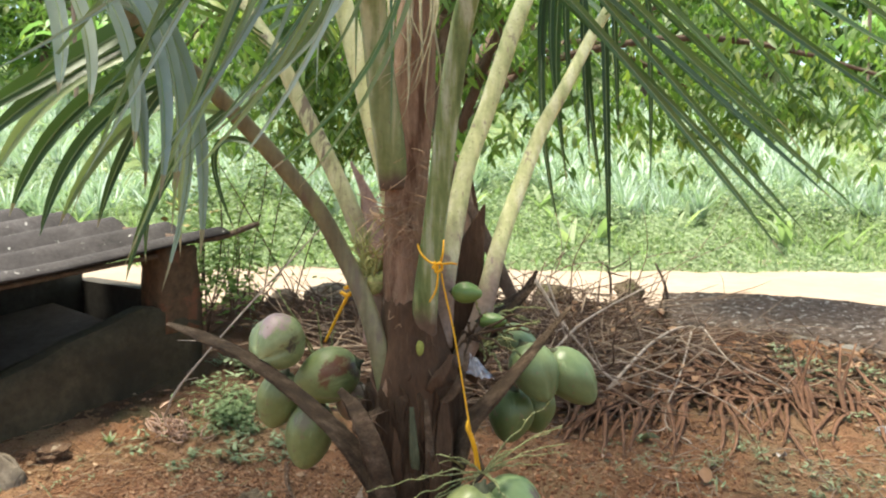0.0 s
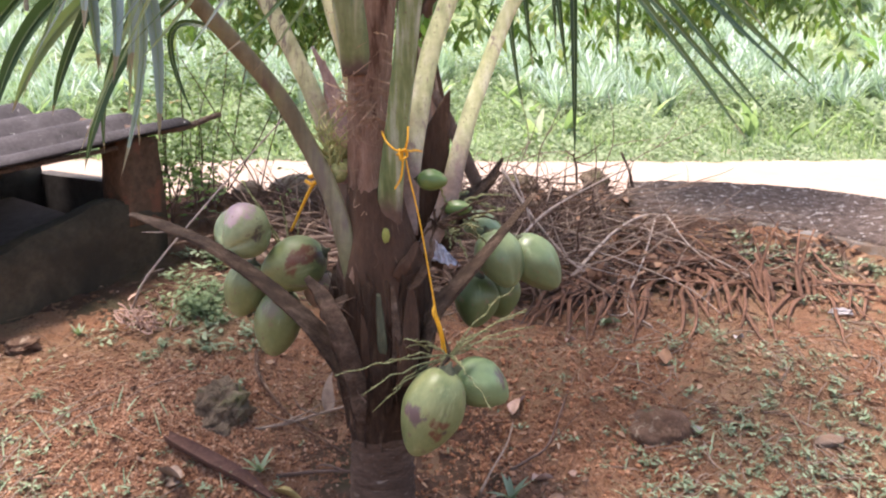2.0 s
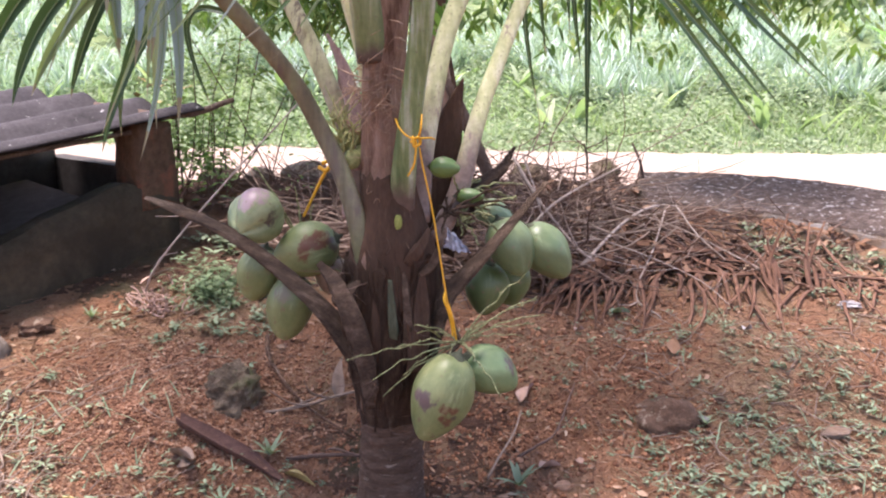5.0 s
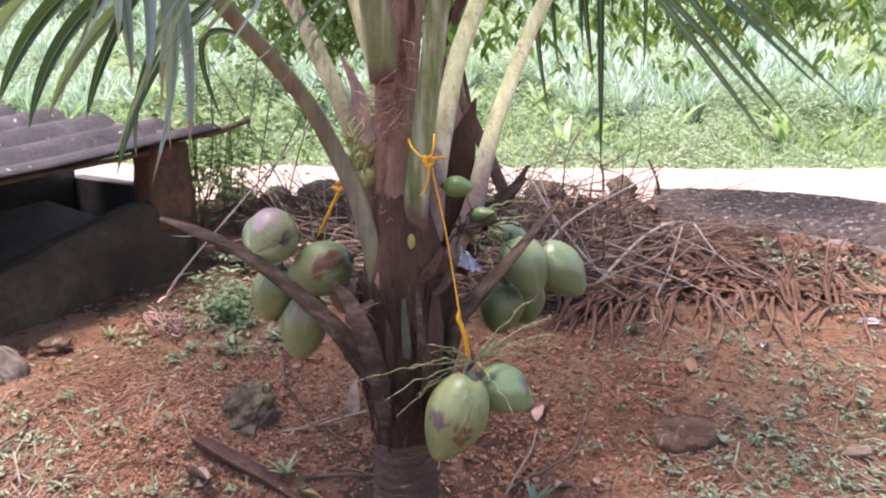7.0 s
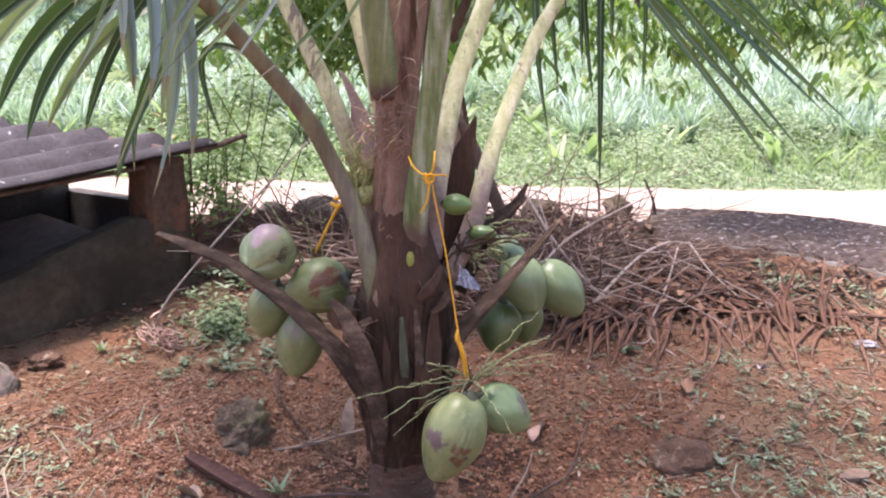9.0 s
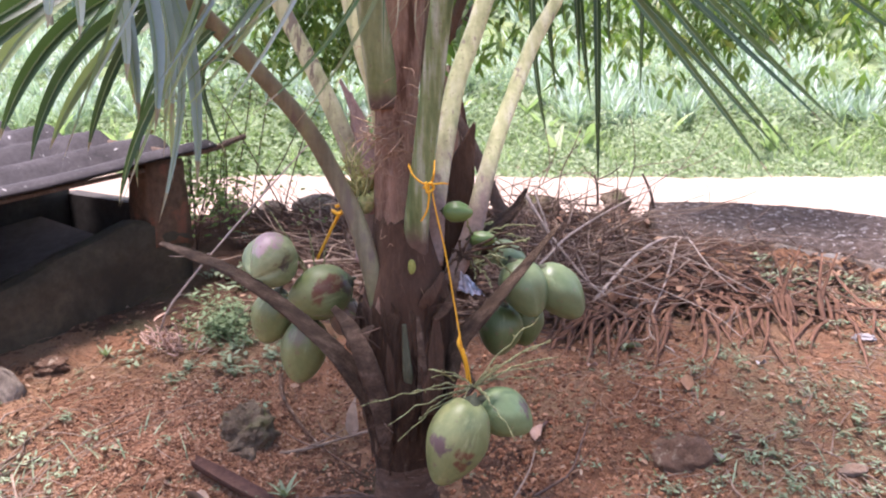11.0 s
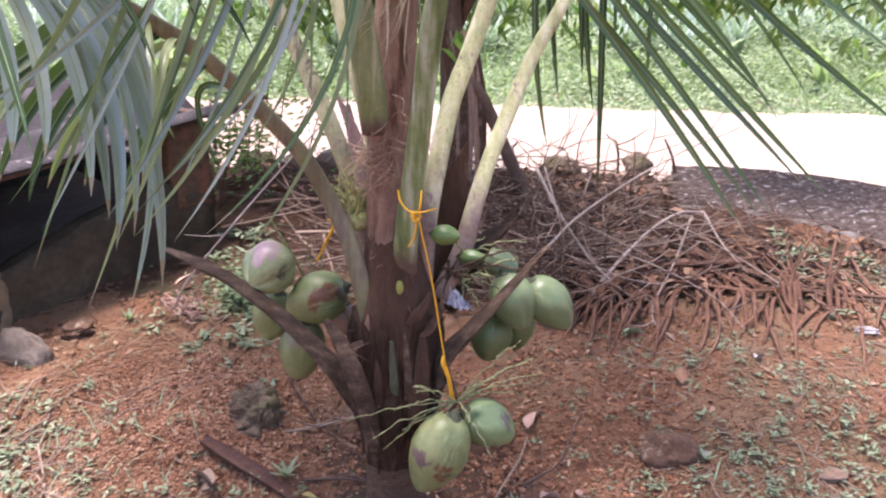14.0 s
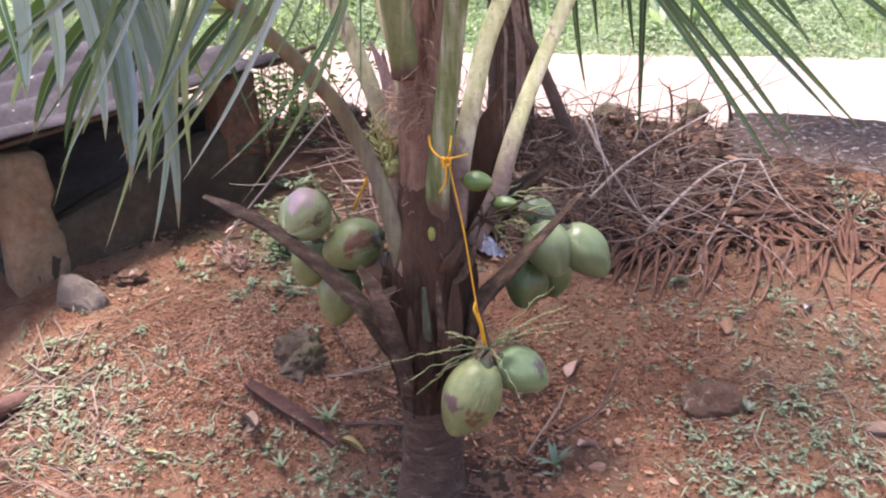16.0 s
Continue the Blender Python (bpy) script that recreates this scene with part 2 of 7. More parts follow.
def petiole_material(name, stripes, foot, foot_z, fade, scars=None, scar_scale=12.0, limits=(0.62, 0.68), rough=0.55):
    """A smooth stalk: lengthwise stripes of colour, scars, and a foot that has withered to another colour below foot_z."""
    m, n, l, b = material(name)
    v = coords(n, l, 1.0, stretch=(1, 1, 0.10))
    w = coords(n, l, 1.0)
    col = ramp(n, l, tex_noise(n, l, v, 30.0, 4.0, 0.55), stripes)
    fine = tex_noise(n, l, w, 60.0, 5.0, 0.65)
    col = mix(n, l, 0.45, col, ramp(n, l, fine, [(0.3, (0.55, 0.55, 0.55)), (0.7, (1.0, 1.0, 1.0))]), "MULTIPLY")
    pores = tex_noise(n, l, w, 130.0, 3.0, 0.5)
    col = mix(n, l, ramp(n, l, pores, [(0.64, (0, 0, 0)), (0.70, (0.7, 0.7, 0.7))]), col, (0.13, 0.09, 0.06))
    if scars:
        spot = tex_noise(n, l, coords(n, l, 1.0, stretch=(1, 1, 0.16)), scar_scale * 1.5, 6.0, 0.65, 0.3)
        col = mix(n, l, ramp(n, l, spot, [(limits[0], (0, 0, 0)), (limits[1], (0.9, 0.9, 0.9))]), col, scars)
    sep = n.new("ShaderNodeSeparateXYZ")
    l.new(w, sep.inputs[0])
    wob = n.new("ShaderNodeMath")
    wob.operation = "MULTIPLY_ADD"
    wob.inputs[1].default_value = fade * 2.2
    l.new(tex_noise(n, l, coords(n, l, 1.0, stretch=(1, 1, 0.3)), 14.0, 5.0, 0.6), wob.inputs[0])
    l.new(sep.outputs["Z"], wob.inputs[2])
    rng_ = n.new("ShaderNodeMapRange")
    rng_.inputs["From Min"].default_value, rng_.inputs["From Max"].default_value = foot_z + fade * 0.6, foot_z + fade * 1.6
    l.new(wob.outputs[0], rng_.inputs["Value"])
    dead = ramp(n, l, fine, [(0.3, tuple(c * 0.55 for c in foot)), (0.7, foot)])
    col = mix(n, l, rng_.outputs[0], dead, col)
    l.new(col, b.inputs["Base Color"])
    b.inputs["Roughness"].default_value = rough
    b.inputs["Specular IOR Level"].default_value = 0.4
    bump(n, l, b, fine, 0.25, 0.003)
    return m


PET_BROWN = petiole_material("olive_brown_petiole", [(0.3, (0.105, 0.092, 0.050)), (0.5, (0.175, 0.158, 0.092)), (0.7, (0.205, 0.215, 0.105))], (0.15, 0.165, 0.07), 0.86, 0.16, (0.115, 0.088, 0.065), 14.0, (0.58, 0.68))
PET_GREEN = petiole_material("green_petiole", [(0.36, (0.080, 0.12, 0.036)), (0.5, (0.185, 0.235, 0.088)), (0.62, (0.38, 0.41, 0.29))], (0.115, 0.074, 0.052), 1.01, 0.07, (0.25, 0.19, 0.13), 20.0, (0.68, 0.72))
PET_BASE = petiole_material("green_leaf_foot", [(0.33, (0.13, 0.165, 0.055)), (0.5, (0.20, 0.235, 0.10)), (0.64, (0.38, 0.38, 0.22))], (0.10, 0.065, 0.048), 1.40, 0.04, (0.25, 0.19, 0.13), 20.0, (0.66, 0.70))
PET_PALE = petiole_material("pale_yellow_petiole", [(0.3, (0.36, 0.38, 0.17)), (0.5, (0.58, 0.58, 0.30)), (0.7, (0.72, 0.70, 0.46))], (0.27, 0.195, 0.155), 1.18, 0.22, (0.225, 0.165, 0.135), 15.0, (0.60, 0.66))
PET_DRY = petiole_material("half_dry_pale_petiole", [(0.3, (0.34, 0.325, 0.15)), (0.5, (0.54, 0.515, 0.27)), (0.7, (0.64, 0.59, 0.36))], (0.25, 0.175, 0.125), 1.25, 0.20, (0.15, 0.105, 0.075), 15.0, (0.53, 0.60))

LEAFLET = leaf_material("palm_leaflet", (0.055, 0.100, 0.038), (0.12, 0.195, 0.070), 0.34, 0.36, False, gloss=0.7)
MIDRIB = leaf_material("pale_midrib", (0.19, 0.25, 0.12), (0.30, 0.355, 0.20), 0.4, 0.2, False, gloss=0.5)
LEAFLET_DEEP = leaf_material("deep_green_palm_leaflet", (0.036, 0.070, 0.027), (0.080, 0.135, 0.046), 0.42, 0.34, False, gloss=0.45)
# Light through the leaflet put into a brighter, yellower green.
LEAFLET_LIT = leaf_material("lit_yellow_palm_leaflet", (0.165, 0.210, 0.095), (0.33, 0.375, 0.190), 0.4, 0.38, False, gloss=0.5)
TIP_DRY = leaf_material("withered_leaflet_tip", (0.26, 0.21, 0.13), (0.42, 0.36, 0.25), 0.7, 0.2, False, gloss=0.2)
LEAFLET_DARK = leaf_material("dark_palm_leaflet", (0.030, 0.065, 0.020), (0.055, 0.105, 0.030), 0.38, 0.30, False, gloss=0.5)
# Waxy leaflets whose pale sky sheen is put into the base colour.
LEAFLET_SHEEN = leaf_material("waxy_sheen_palm_leaflet", (0.165, 0.215, 0.185), (0.44, 0.495, 0.440), 0.30, 0.25, False, gloss=0.85)
TREE_LEAF = leaf_material("tree_leaf", (0.065, 0.120, 0.035), (0.19, 0.28, 0.085), 0.45, 0.48, dry=(0.28, 0.33, 0.10))
# Paler than the leaf itself: daylight haze is put into this green.
COVER_LEAF = leaf_material("ground_cover_leaf", (0.245, 0.305, 0.175), (0.375, 0.430, 0.280), 0.85, 0.45, dry=(0.44, 0.47, 0.32), gloss=0.05)
WOOD_LEAF = leaf_material("far_wood_leaf", (0.09, 0.15, 0.06), (0.24, 0.33, 0.16), 0.6, 0.40, gloss=0.2)
PINE_LEAF = leaf_material("pineapple_leaf", (0.29, 0.37, 0.30), (0.53, 0.60, 0.55), 0.55, 0.25)
HERB_LEAF = leaf_material("fine_herb_leaf", (0.095, 0.145, 0.065), (0.21, 0.275, 0.145), 0.6, 0.3)
WEED_LEAF = leaf_material("weed_leaf", (0.135, 0.170, 0.095), (0.29, 0.34, 0.215), 0.65, 0.25)
BANANA_LEAF = leaf_material("broad_leaf", (0.16, 0.28, 0.12), (0.34, 0.48, 0.24), 0.45, 0.35)
SHRUB_LEAF = leaf_material("shrub_leaf", (0.13, 0.20, 0.065), (0.28, 0.37, 0.14), 0.55, 0.45)
LITTER_LEAF = bits_material("leaf_litter", [(0.0, (0.11, 0.055, 0.032)), (0.5, (0.22, 0.12, 0.072)), (0.9, (0.32, 0.20, 0.13)), (1.0, (0.42, 0.31, 0.21))])
STRAW = rough_material("pale_straw", [(0.3, (0.28, 0.25, 0.15)), (0.7, (0.50, 0.45, 0.31))], 20.0, 0.8, 5.0, 0.3, 0.002)
YOUNG_STALK = rough_material("young_flower_stalk", [(0.3, (0.20, 0.22, 0.075)), (0.55, (0.38, 0.39, 0.15)), (0.8, (0.58, 0.55, 0.27))], 25.0, 0.7, 4.0, 0.5, 0.003)


def nut_material(name, green, pale, patches=()):
    """Coconut skin: mottled green, with scars given as centre and radius in the nut's own metres, and a colour."""
    m, n, l, b = material(name)
    v = coords(n, l, 1.0)
    big, small = tex_noise(n, l, coords(n, l, 1.0, stretch=(1, 1, 0.45)), 12.0, 6.0, 0.65), tex_noise(n, l, v, 60.0, 4.0, 0.6)
    col = ramp(n, l, big, [(0.3, green), (0.7, pale)])
    col = mix(n, l, 0.25, col, ramp(n, l, small, [(0.3, (0.6, 0.6, 0.5)), (0.7, (1.0, 1.0, 1.0))]), "MULTIPLY")
    wob = tex_noise(n, l, v, 34.0, 8.0, 0.72, 0.6)
    for centre, radius, colour in patches:
        d = n.new("ShaderNodeVectorMath")
        d.operation = "DISTANCE"
        l.new(v, d.inputs[0])
        d.inputs[1].default_value = centre
        a = n.new("ShaderNodeMath")
        a.operation = "MULTIPLY_ADD"
        a.inputs[1].default_value, a.inputs[2].default_value = radius * 3.4, -1.7 * radius
        l.new(wob, a.inputs[0])
        s = n.new("ShaderNodeMath")
        s.operation = "ADD"
        l.new(d.outputs["Value"], s.inputs[0])
        l.new(a.outputs[0], s.inputs[1])
        mask = ramp(n, l, s.outputs[0], [(radius * 0.70, (0.9, 0.9, 0.9)), (radius * 1.10, (0, 0, 0))])
        col = mix(n, l, mask, col, colour)
    scuffs = ramp(n, l, tex_noise(n, l, coords(n, l, 1.0, stretch=(1, 1, 0.18)), 30.0, 5.0, 0.65, 0.3), [(0.58, (0, 0, 0)), (0.70, (0.55, 0.55, 0.55))])
    col = mix(n, l, scuffs, col, tuple(min(0.6, 1.25 * c + 0.06) for c in pale))
    specks = ramp(n, l, tex_noise(n, l, v, 38.0, 3.0, 0.5), [(0.63, (0, 0, 0)), (0.69, (0.65, 0.65, 0.65))])
    col = mix(n, l, specks, col, (0.16, 0.12, 0.07))
    l.new(col, b.inputs["Base Color"])
    l.new(ramp(n, l, big, [(0.3, (0.34, 0.34, 0.34)), (0.7, (0.55, 0.55, 0.55))]), b.inputs["Roughness"])
    b.inputs["Specular IOR Level"].default_value = 0.45
    bump(n, l, b, small, 0.2, 0.003)
    return m


# ---- shape helpers ----
def vec(p):
    return np.array(p, float)


def unit(v):
    v = np.array(v, float)
    return v / max(np.linalg.norm(v), 1e-9)


def smooth_path(pts, per=6):
    """A smooth line through the points."""
    p = [vec(q) for q in pts]
    p = [2 * p[0] - p[1]] + p + [2 * p[-1] - p[-2]]
    out = []
    for i in range(1, len(p) - 2):
        a, b, c, d = p[i - 1 : i + 3]
        for k in range(per):
            t = k / per
            out.append(0.5 * (2 * b + (c - a) * t + (2 * a - 5 * b + 4 * c - d) * t * t + (3 * b - a - 3 * c + d) * t ** 3))
    return np.array(out + [p[-2]])


def tube(pts, radii, sides=8, per=6, flat=1.0, hint=(0, 0, 1), wobble=0.0, rng=None, groove=0.0):
    """A tapering tube; flat: thickness over width, with hint as the thin way; groove: a channel on the hint's side."""
    path = smooth_path(pts, per)
    n = len(path)
    r = np.interp(np.linspace(0, 1, n), np.linspace(0, 1, len(radii)), radii)
    verts, faces = [], []
    for i in range(n):
        t = unit(path[min(i + 1, n - 1)] - path[max(i - 1, 0)])
        side = np.cross(t, hint)
        side = unit(side) if np.linalg.norm(side) > 1e-3 else unit(np.cross(t, (1, 0.3, 0)))
        up = np.cross(side, t)
        for k in range(sides):
            a = 2 * math.pi * k / sides
            rad = r[i] * (1 + (wobble * rng.uniform(-1, 1) if rng else 0))
            h = math.sin(a) * flat
            if groove and math.sin(a) > 0.3:
                h -= groove * (1 - abs(math.cos(a)))
            verts.append(path[i] + rad * (math.cos(a) * side + h * up))
    for i in range(n - 1):
        for k in range(sides):
            a, b = i * sides + k, i * sides + (k + 1) % sides
            faces.append((a, b, b + sides, a + sides))
    faces.append(tuple(range(sides - 1, -1, -1)))
    faces.append(tuple((n - 1) * sides + k for k in range(sides)))
    return verts, faces


def blade(base, way, length, width, droop=0.8, steps=9, fold=0.35, face=None, twist=0.0, tip=0.0):
    """A long leaf, folded along its midrib, that bends under its own weight."""
    p, d = vec(base), unit(way)
    seg = length / steps
    face = vec(face) if face is not None else np.array([0.0, 0.0, 1.0])
    verts, faces = [], []
    for i in range(steps + 1):
        s = i / steps
        w = width * min(1.0, 0.35 + s * 4.5) * max(tip, (1 - s ** 2.6)) * 0.5
        side = np.cross(d, face)
        side = unit(side) if np.linalg.norm(side) > 0.05 else unit(np.cross(d, (0.3, 1, 0)))
        nor = np.cross(side, d)
        a = twist * s
        side, nor = side * math.cos(a) + nor * math.sin(a), nor * math.cos(a) - side * math.sin(a)
        verts += [p - side * w + nor * w * fold, p.copy(), p + side * w + nor * w * fold]
        p = p + d * seg
        d = unit(d + np.array([0, 0, -1.0]) * droop * seg * (0.6 + s))
    for i in range(steps):
        a = 3 * i
        faces += [(a, a + 1, a + 4, a + 3), (a + 1, a + 2, a + 5, a + 4)]
    return verts, faces


def small_leaf(base, way, nor, length, width, sag=0.15):
    """A pointed oval leaf of four facets with a fold."""
    p, d = vec(base), unit(way)
    side = np.cross(d, nor)
    side = unit(side) if np.linalg.norm(side) > 0.05 else unit(np.cross(d, (1, 0.2, 0.1)))
    up = np.cross(side, d)
    mid1, mid2 = p + d * length * 0.35 - up * sag * length * 0.15, p + d * length * 0.7 - up * sag * length * 0.55
    end = p + d * length - up * sag * length
    verts = [p, mid1 + side * width * 0.5 + up * width * 0.12, mid1, mid1 - side * width * 0.5 + up * width * 0.12,
             mid2 + side * width * 0.36, mid2 - up * width * 0.05, mid2 - side * width * 0.36, end]
    faces = [(0, 2, 1), (0, 3, 2), (1, 2, 5, 4), (2, 3, 6, 5), (4, 5, 7), (5, 6, 7)]
    return verts, faces


def many_leaves(points, ways, normals, lengths, ratio, sag=0.2):
    """Many small pointed leaves as one shape."""
    p, d = np.array(points, float), np.array(ways, float)
    d /= np.maximum(np.linalg.norm(d, axis=1, keepdims=True), 1e-6)
    side = np.cross(d, np.array(normals, float))
    side /= np.maximum(np.linalg.norm(side, axis=1, keepdims=True), 1e-4)
    up = np.cross(side, d)
    ln = np.array(lengths, float)[:, None]
    w = ln * np.array(ratio, float)[:, None]
    m1, m2 = p + d * ln * 0.35 - up * sag * ln * 0.15, p + d * ln * 0.7 - up * sag * ln * 0.55
    rows = [p, m1 + side * w * 0.5 + up * w * 0.12, m1, m1 - side * w * 0.5 + up * w * 0.12, m2 + side * w * 0.36, m2 - up * w * 0.05, m2 - side * w * 0.36, p + d * ln - up * sag * ln]
    verts = np.stack(rows, 1).reshape(-1, 3)
    n = len(p)
    pattern = [(0, 2, 1), (0, 3, 2), (1, 2, 5, 4), (2, 3, 6, 5), (4, 5, 7), (5, 6, 7)]
    faces = [tuple(8 * i + k for k in f) for i in range(n) for f in pattern]
    return verts.tolist(), faces


def lump(radii, rng, rough=0.25, level=2, cut=0.0):
    """An uneven stone about the origin; cut flattens some of its sides."""
    bm = bmesh.new()
    bmesh.ops.create_icosphere(bm, subdivisions=level, radius=1.0)
    off = Vector((rng.uniform(-9, 9), rng.uniform(-9, 9), rng.uniform(-9, 9)))
    planes = [(Vector((rng.gauss(0, 1), rng.gauss(0, 1), rng.gauss(0, 1))).normalized(), rng.uniform(0.55, 0.8)) for _ in range(7)] if cut else []
    for v in bm.verts:
        c = v.co.copy()
        for n, d in planes:
            over = c.dot(n) - d
            if over > 0:
                c -= n * over * cut
        if level > 4:
            c *= 1 + 0.30 * (abs(noise.noise(v.co * 2.6 + off)) - 0.25) + 0.16 * (abs(noise.noise(v.co * 7 + off)) - 0.25)
        c *= 1 + rough * noise.noise(v.co * 1.7 + off) + rough * 0.5 * noise.noise(v.co * 4.5 + off)
        v.co = Vector((c.x * radii[0], c.y * radii[1], c.z * radii[2]))
    verts, faces = [tuple(v.co) for v in bm.verts], [tuple(v.index for v in f.verts) for f in bm.faces]
    bm.free()
    return verts, faces


class Heap:
    """Gathers many small shapes into one mesh."""

    def __init__(self):
        self.verts, self.faces = [], []

    def add(self, shape, shift=None):
        verts, faces = shape
        n = len(self.verts)
        if shift is not None:
            verts = [vec(v) + shift for v in verts]
        self.verts += [tuple(v) for v in verts]
        self.faces += [tuple(i + n for i in f) for f in faces]
        return self

    def shape(self):
        return self.verts, self.faces


def mesh_of(name, shape, mats, smooth=True):
    me = bpy.data.meshes.new(name)
    me.from_pydata([tuple(v) for v in shape[0]], [], shape[1])
    for m in mats if isinstance(mats, (list, tuple)) else [mats]:
        me.materials.append(m)
    me.polygons.foreach_set("use_smooth", [smooth] * len(me.polygons))
    me.update()
    return me


def part(name, shape, mat, parent=None, label="", smooth=True):
    """Links a shape as one mesh object under a thing or a part."""
    ob = new(name, mesh_of(name, shape, mat, smooth))
    if parent is not None:
        ob.parent = parent
        ob.matrix_parent_inverse = parent.matrix_world.inverted() if parent.parent is None else Matrix.Identity(4)
    return tagged(ob, label)


def thing(name, shape, mat, label, category, group="", kind="", smooth=True):
    return tagged(part(name, shape, mat, None, "", smooth), label, category, group, kind)


def empty(name, label, category, group=""):
    return tagged(new(name), label, category, group)


# ---- ground ----
PROFILE = [(-60, -0.6), (-4, -0.3), (0, -0.2), (1.5, -0.16), (2.2, -0.10), (2.45, -0.05), (2.75, 0.03), (2.92, 0.10), (3.05, 0.18), (3.25, 0.27), (3.5, 0.31),
           (3.7, 0.34), (4.2, 0.42), (4.6, 0.54), (4.85, 0.64), (5.05, 0.66), (5.3, 0.60), (5.9, 0.36), (6.5, 0.30), (9.6, 0.30), (10.1, 0.36), (10.8, 0.5), (13, 1.05), (20, 2.7), (40, 6.5), (120, 14)]


def ground_z(x, y, fine=True):
    ys, zs = zip(*PROFILE)
    k = min(1.0, max(0.0, (y - 4.1) / 0.5))
    z = float(np.interp(y + (k * min(1.6, max(0.0, 0.55 * (x - 1.75))) if y < 7 else 0.0), ys, zs))
    near = math.exp(-((y - 3.3) / 1.2) ** 2)
    z += -0.07 * near / (1 + math.exp(min(60, (x + 1.0) * 8))) + 0.08 * math.exp(-((y - 2.6) / 0.5) ** 2) / (1 + math.exp(min(60, -(x - 1.1) * 6)))
    z += 0.15 * math.exp(-((x + 0.98) / 0.36) ** 2 - ((y - 2.88) / 0.28) ** 2)
    if -2.9 < x < -1.2 and 3.3 < y < 5.2:
        along, deep = 0.628 * (x + 2.05) + 0.778 * (y - 3.37), -0.778 * (x + 2.05) + 0.628 * (y - 3.37)
        if 0.0 < along < 1.2 and 0.13 < deep < 1.0:
            z -= 0.25
    if x > 1.15 and 3.3 < y < 5.4:
        past = y - float(np.interp(x, [1.22, 1.5, 1.76, 2.05, 2.37, 2.75, 3.2], [4.70, 4.68, 4.59, 4.42, 4.185, 3.82, 3.32]))
        z -= 0.09 * min(1.0, max(0.0, past / 0.08)) * min(1.0, (x - 1.15) / 0.1)
    if y > 10:
        z += 0.25 * min(1, (y - 10) / 3) * noise.noise(Vector((x * 0.3, y * 0.3, 2.0)))
    if fine and y < 6:
        z += 0.030 * noise.noise(Vector((x * 2.3, y * 2.3, 0))) + 0.018 * noise.noise(Vector((x * 7, y * 7, 1))) + 0.015 * noise.noise(Vector((x * 17, y * 17, 3))) + 0.009 * noise.noise(Vector((x * 41, y * 41, 5)))
    return z


def spread(lo, hi, step, far_lo, far_hi):
    inner = list(np.arange(lo, hi + step / 2, step))
    out, s = [], step
    while (out[-1] if out else hi) < far_hi:
        s *= 1.35
        out.append((out[-1] if out else hi) + s)
    left, s = [], step
    while (left[-1] if left else lo) > far_lo:
        s *= 1.35
        left.append((left[-1] if left else lo) - s)
    return left[::-1] + inner + out


gx, gy = spread(-2.7, 2.9, 0.02, -150, 150), sorted(spread(1.5, 5.2, 0.02, -60, 160) + [6.2, 6.8, 7.5, 8.5, 9.3, 9.6, 9.85, 10.1, 10.4, 10.8, 11.8, 13.0])
gverts = [(x, y, ground_z(x, y)) for y in gy for x in gx]
W = len(gx)
gfaces = [(j * W + i, j * W + i + 1, (j + 1) * W + i + 1, (j + 1) * W + i) for j in range(len(gy) - 1) for i in range(W - 1)]
ground = new("ground", mesh_of("ground", (gverts, gfaces), [SOIL, MEADOW, SHADED_SOIL]))
soil_rng = random.Random(3)


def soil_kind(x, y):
    """Darkened soil: shade painted under the brush heap and round the trunk, and a dark strip along the near edge; bare
    red soil elsewhere.
    """
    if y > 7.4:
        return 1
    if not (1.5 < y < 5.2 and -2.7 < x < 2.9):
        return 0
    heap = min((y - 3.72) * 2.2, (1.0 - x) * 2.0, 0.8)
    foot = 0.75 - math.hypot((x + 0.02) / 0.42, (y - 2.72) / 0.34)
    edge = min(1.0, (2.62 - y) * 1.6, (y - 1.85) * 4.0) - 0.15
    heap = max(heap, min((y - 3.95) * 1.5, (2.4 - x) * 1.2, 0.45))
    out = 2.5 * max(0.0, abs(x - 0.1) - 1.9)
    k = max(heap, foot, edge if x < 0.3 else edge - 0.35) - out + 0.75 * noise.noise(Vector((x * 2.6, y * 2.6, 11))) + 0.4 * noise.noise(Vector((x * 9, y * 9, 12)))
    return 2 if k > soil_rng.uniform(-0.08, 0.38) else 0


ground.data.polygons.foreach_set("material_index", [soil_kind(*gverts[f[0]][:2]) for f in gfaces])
tagged(ground, "red laterite soil rising to a roadside bank and green hill", "ground", kind="structure")

rx, ry = np.arange(-40, 41, 0.5), np.arange(5.75, 10.55, 0.15)
rverts = []
for y in ry:
    for x in rx:
        edge = 0.18 * noise.noise(Vector((x * 0.6, 7, 0)))
        yy = y + edge * (1 if y > 8 else 0.3) - x * 0.045 * (y - 5.75) / 4.6
        rverts.append((x, yy, max(0.335, ground_z(x, yy) + (0.015 if yy < 10.25 else -0.03)) + 0.008 * noise.noise(Vector((x * 0.8, yy * 1.4, 5)))))
rw = len(rx)
rfaces = [(j * rw + i, j * rw + i + 1, (j + 1) * rw + i + 1, (j + 1) * rw + i) for j in range(len(ry) - 1) for i in range(rw - 1)]
tagged(new("road", mesh_of("road", (rverts, rfaces), ROAD)), "pale sandy village road in bright daylight", "road", kind="structure")

# ---- the coconut palm ----
rng = random.Random(11)
palm = empty("coconut_palm", "young dwarf coconut palm with green nuts, growing from red soil", "palm tree")
palm.location = (-0.085, 2.5, -0.06)
bpy.context.view_layer.update()


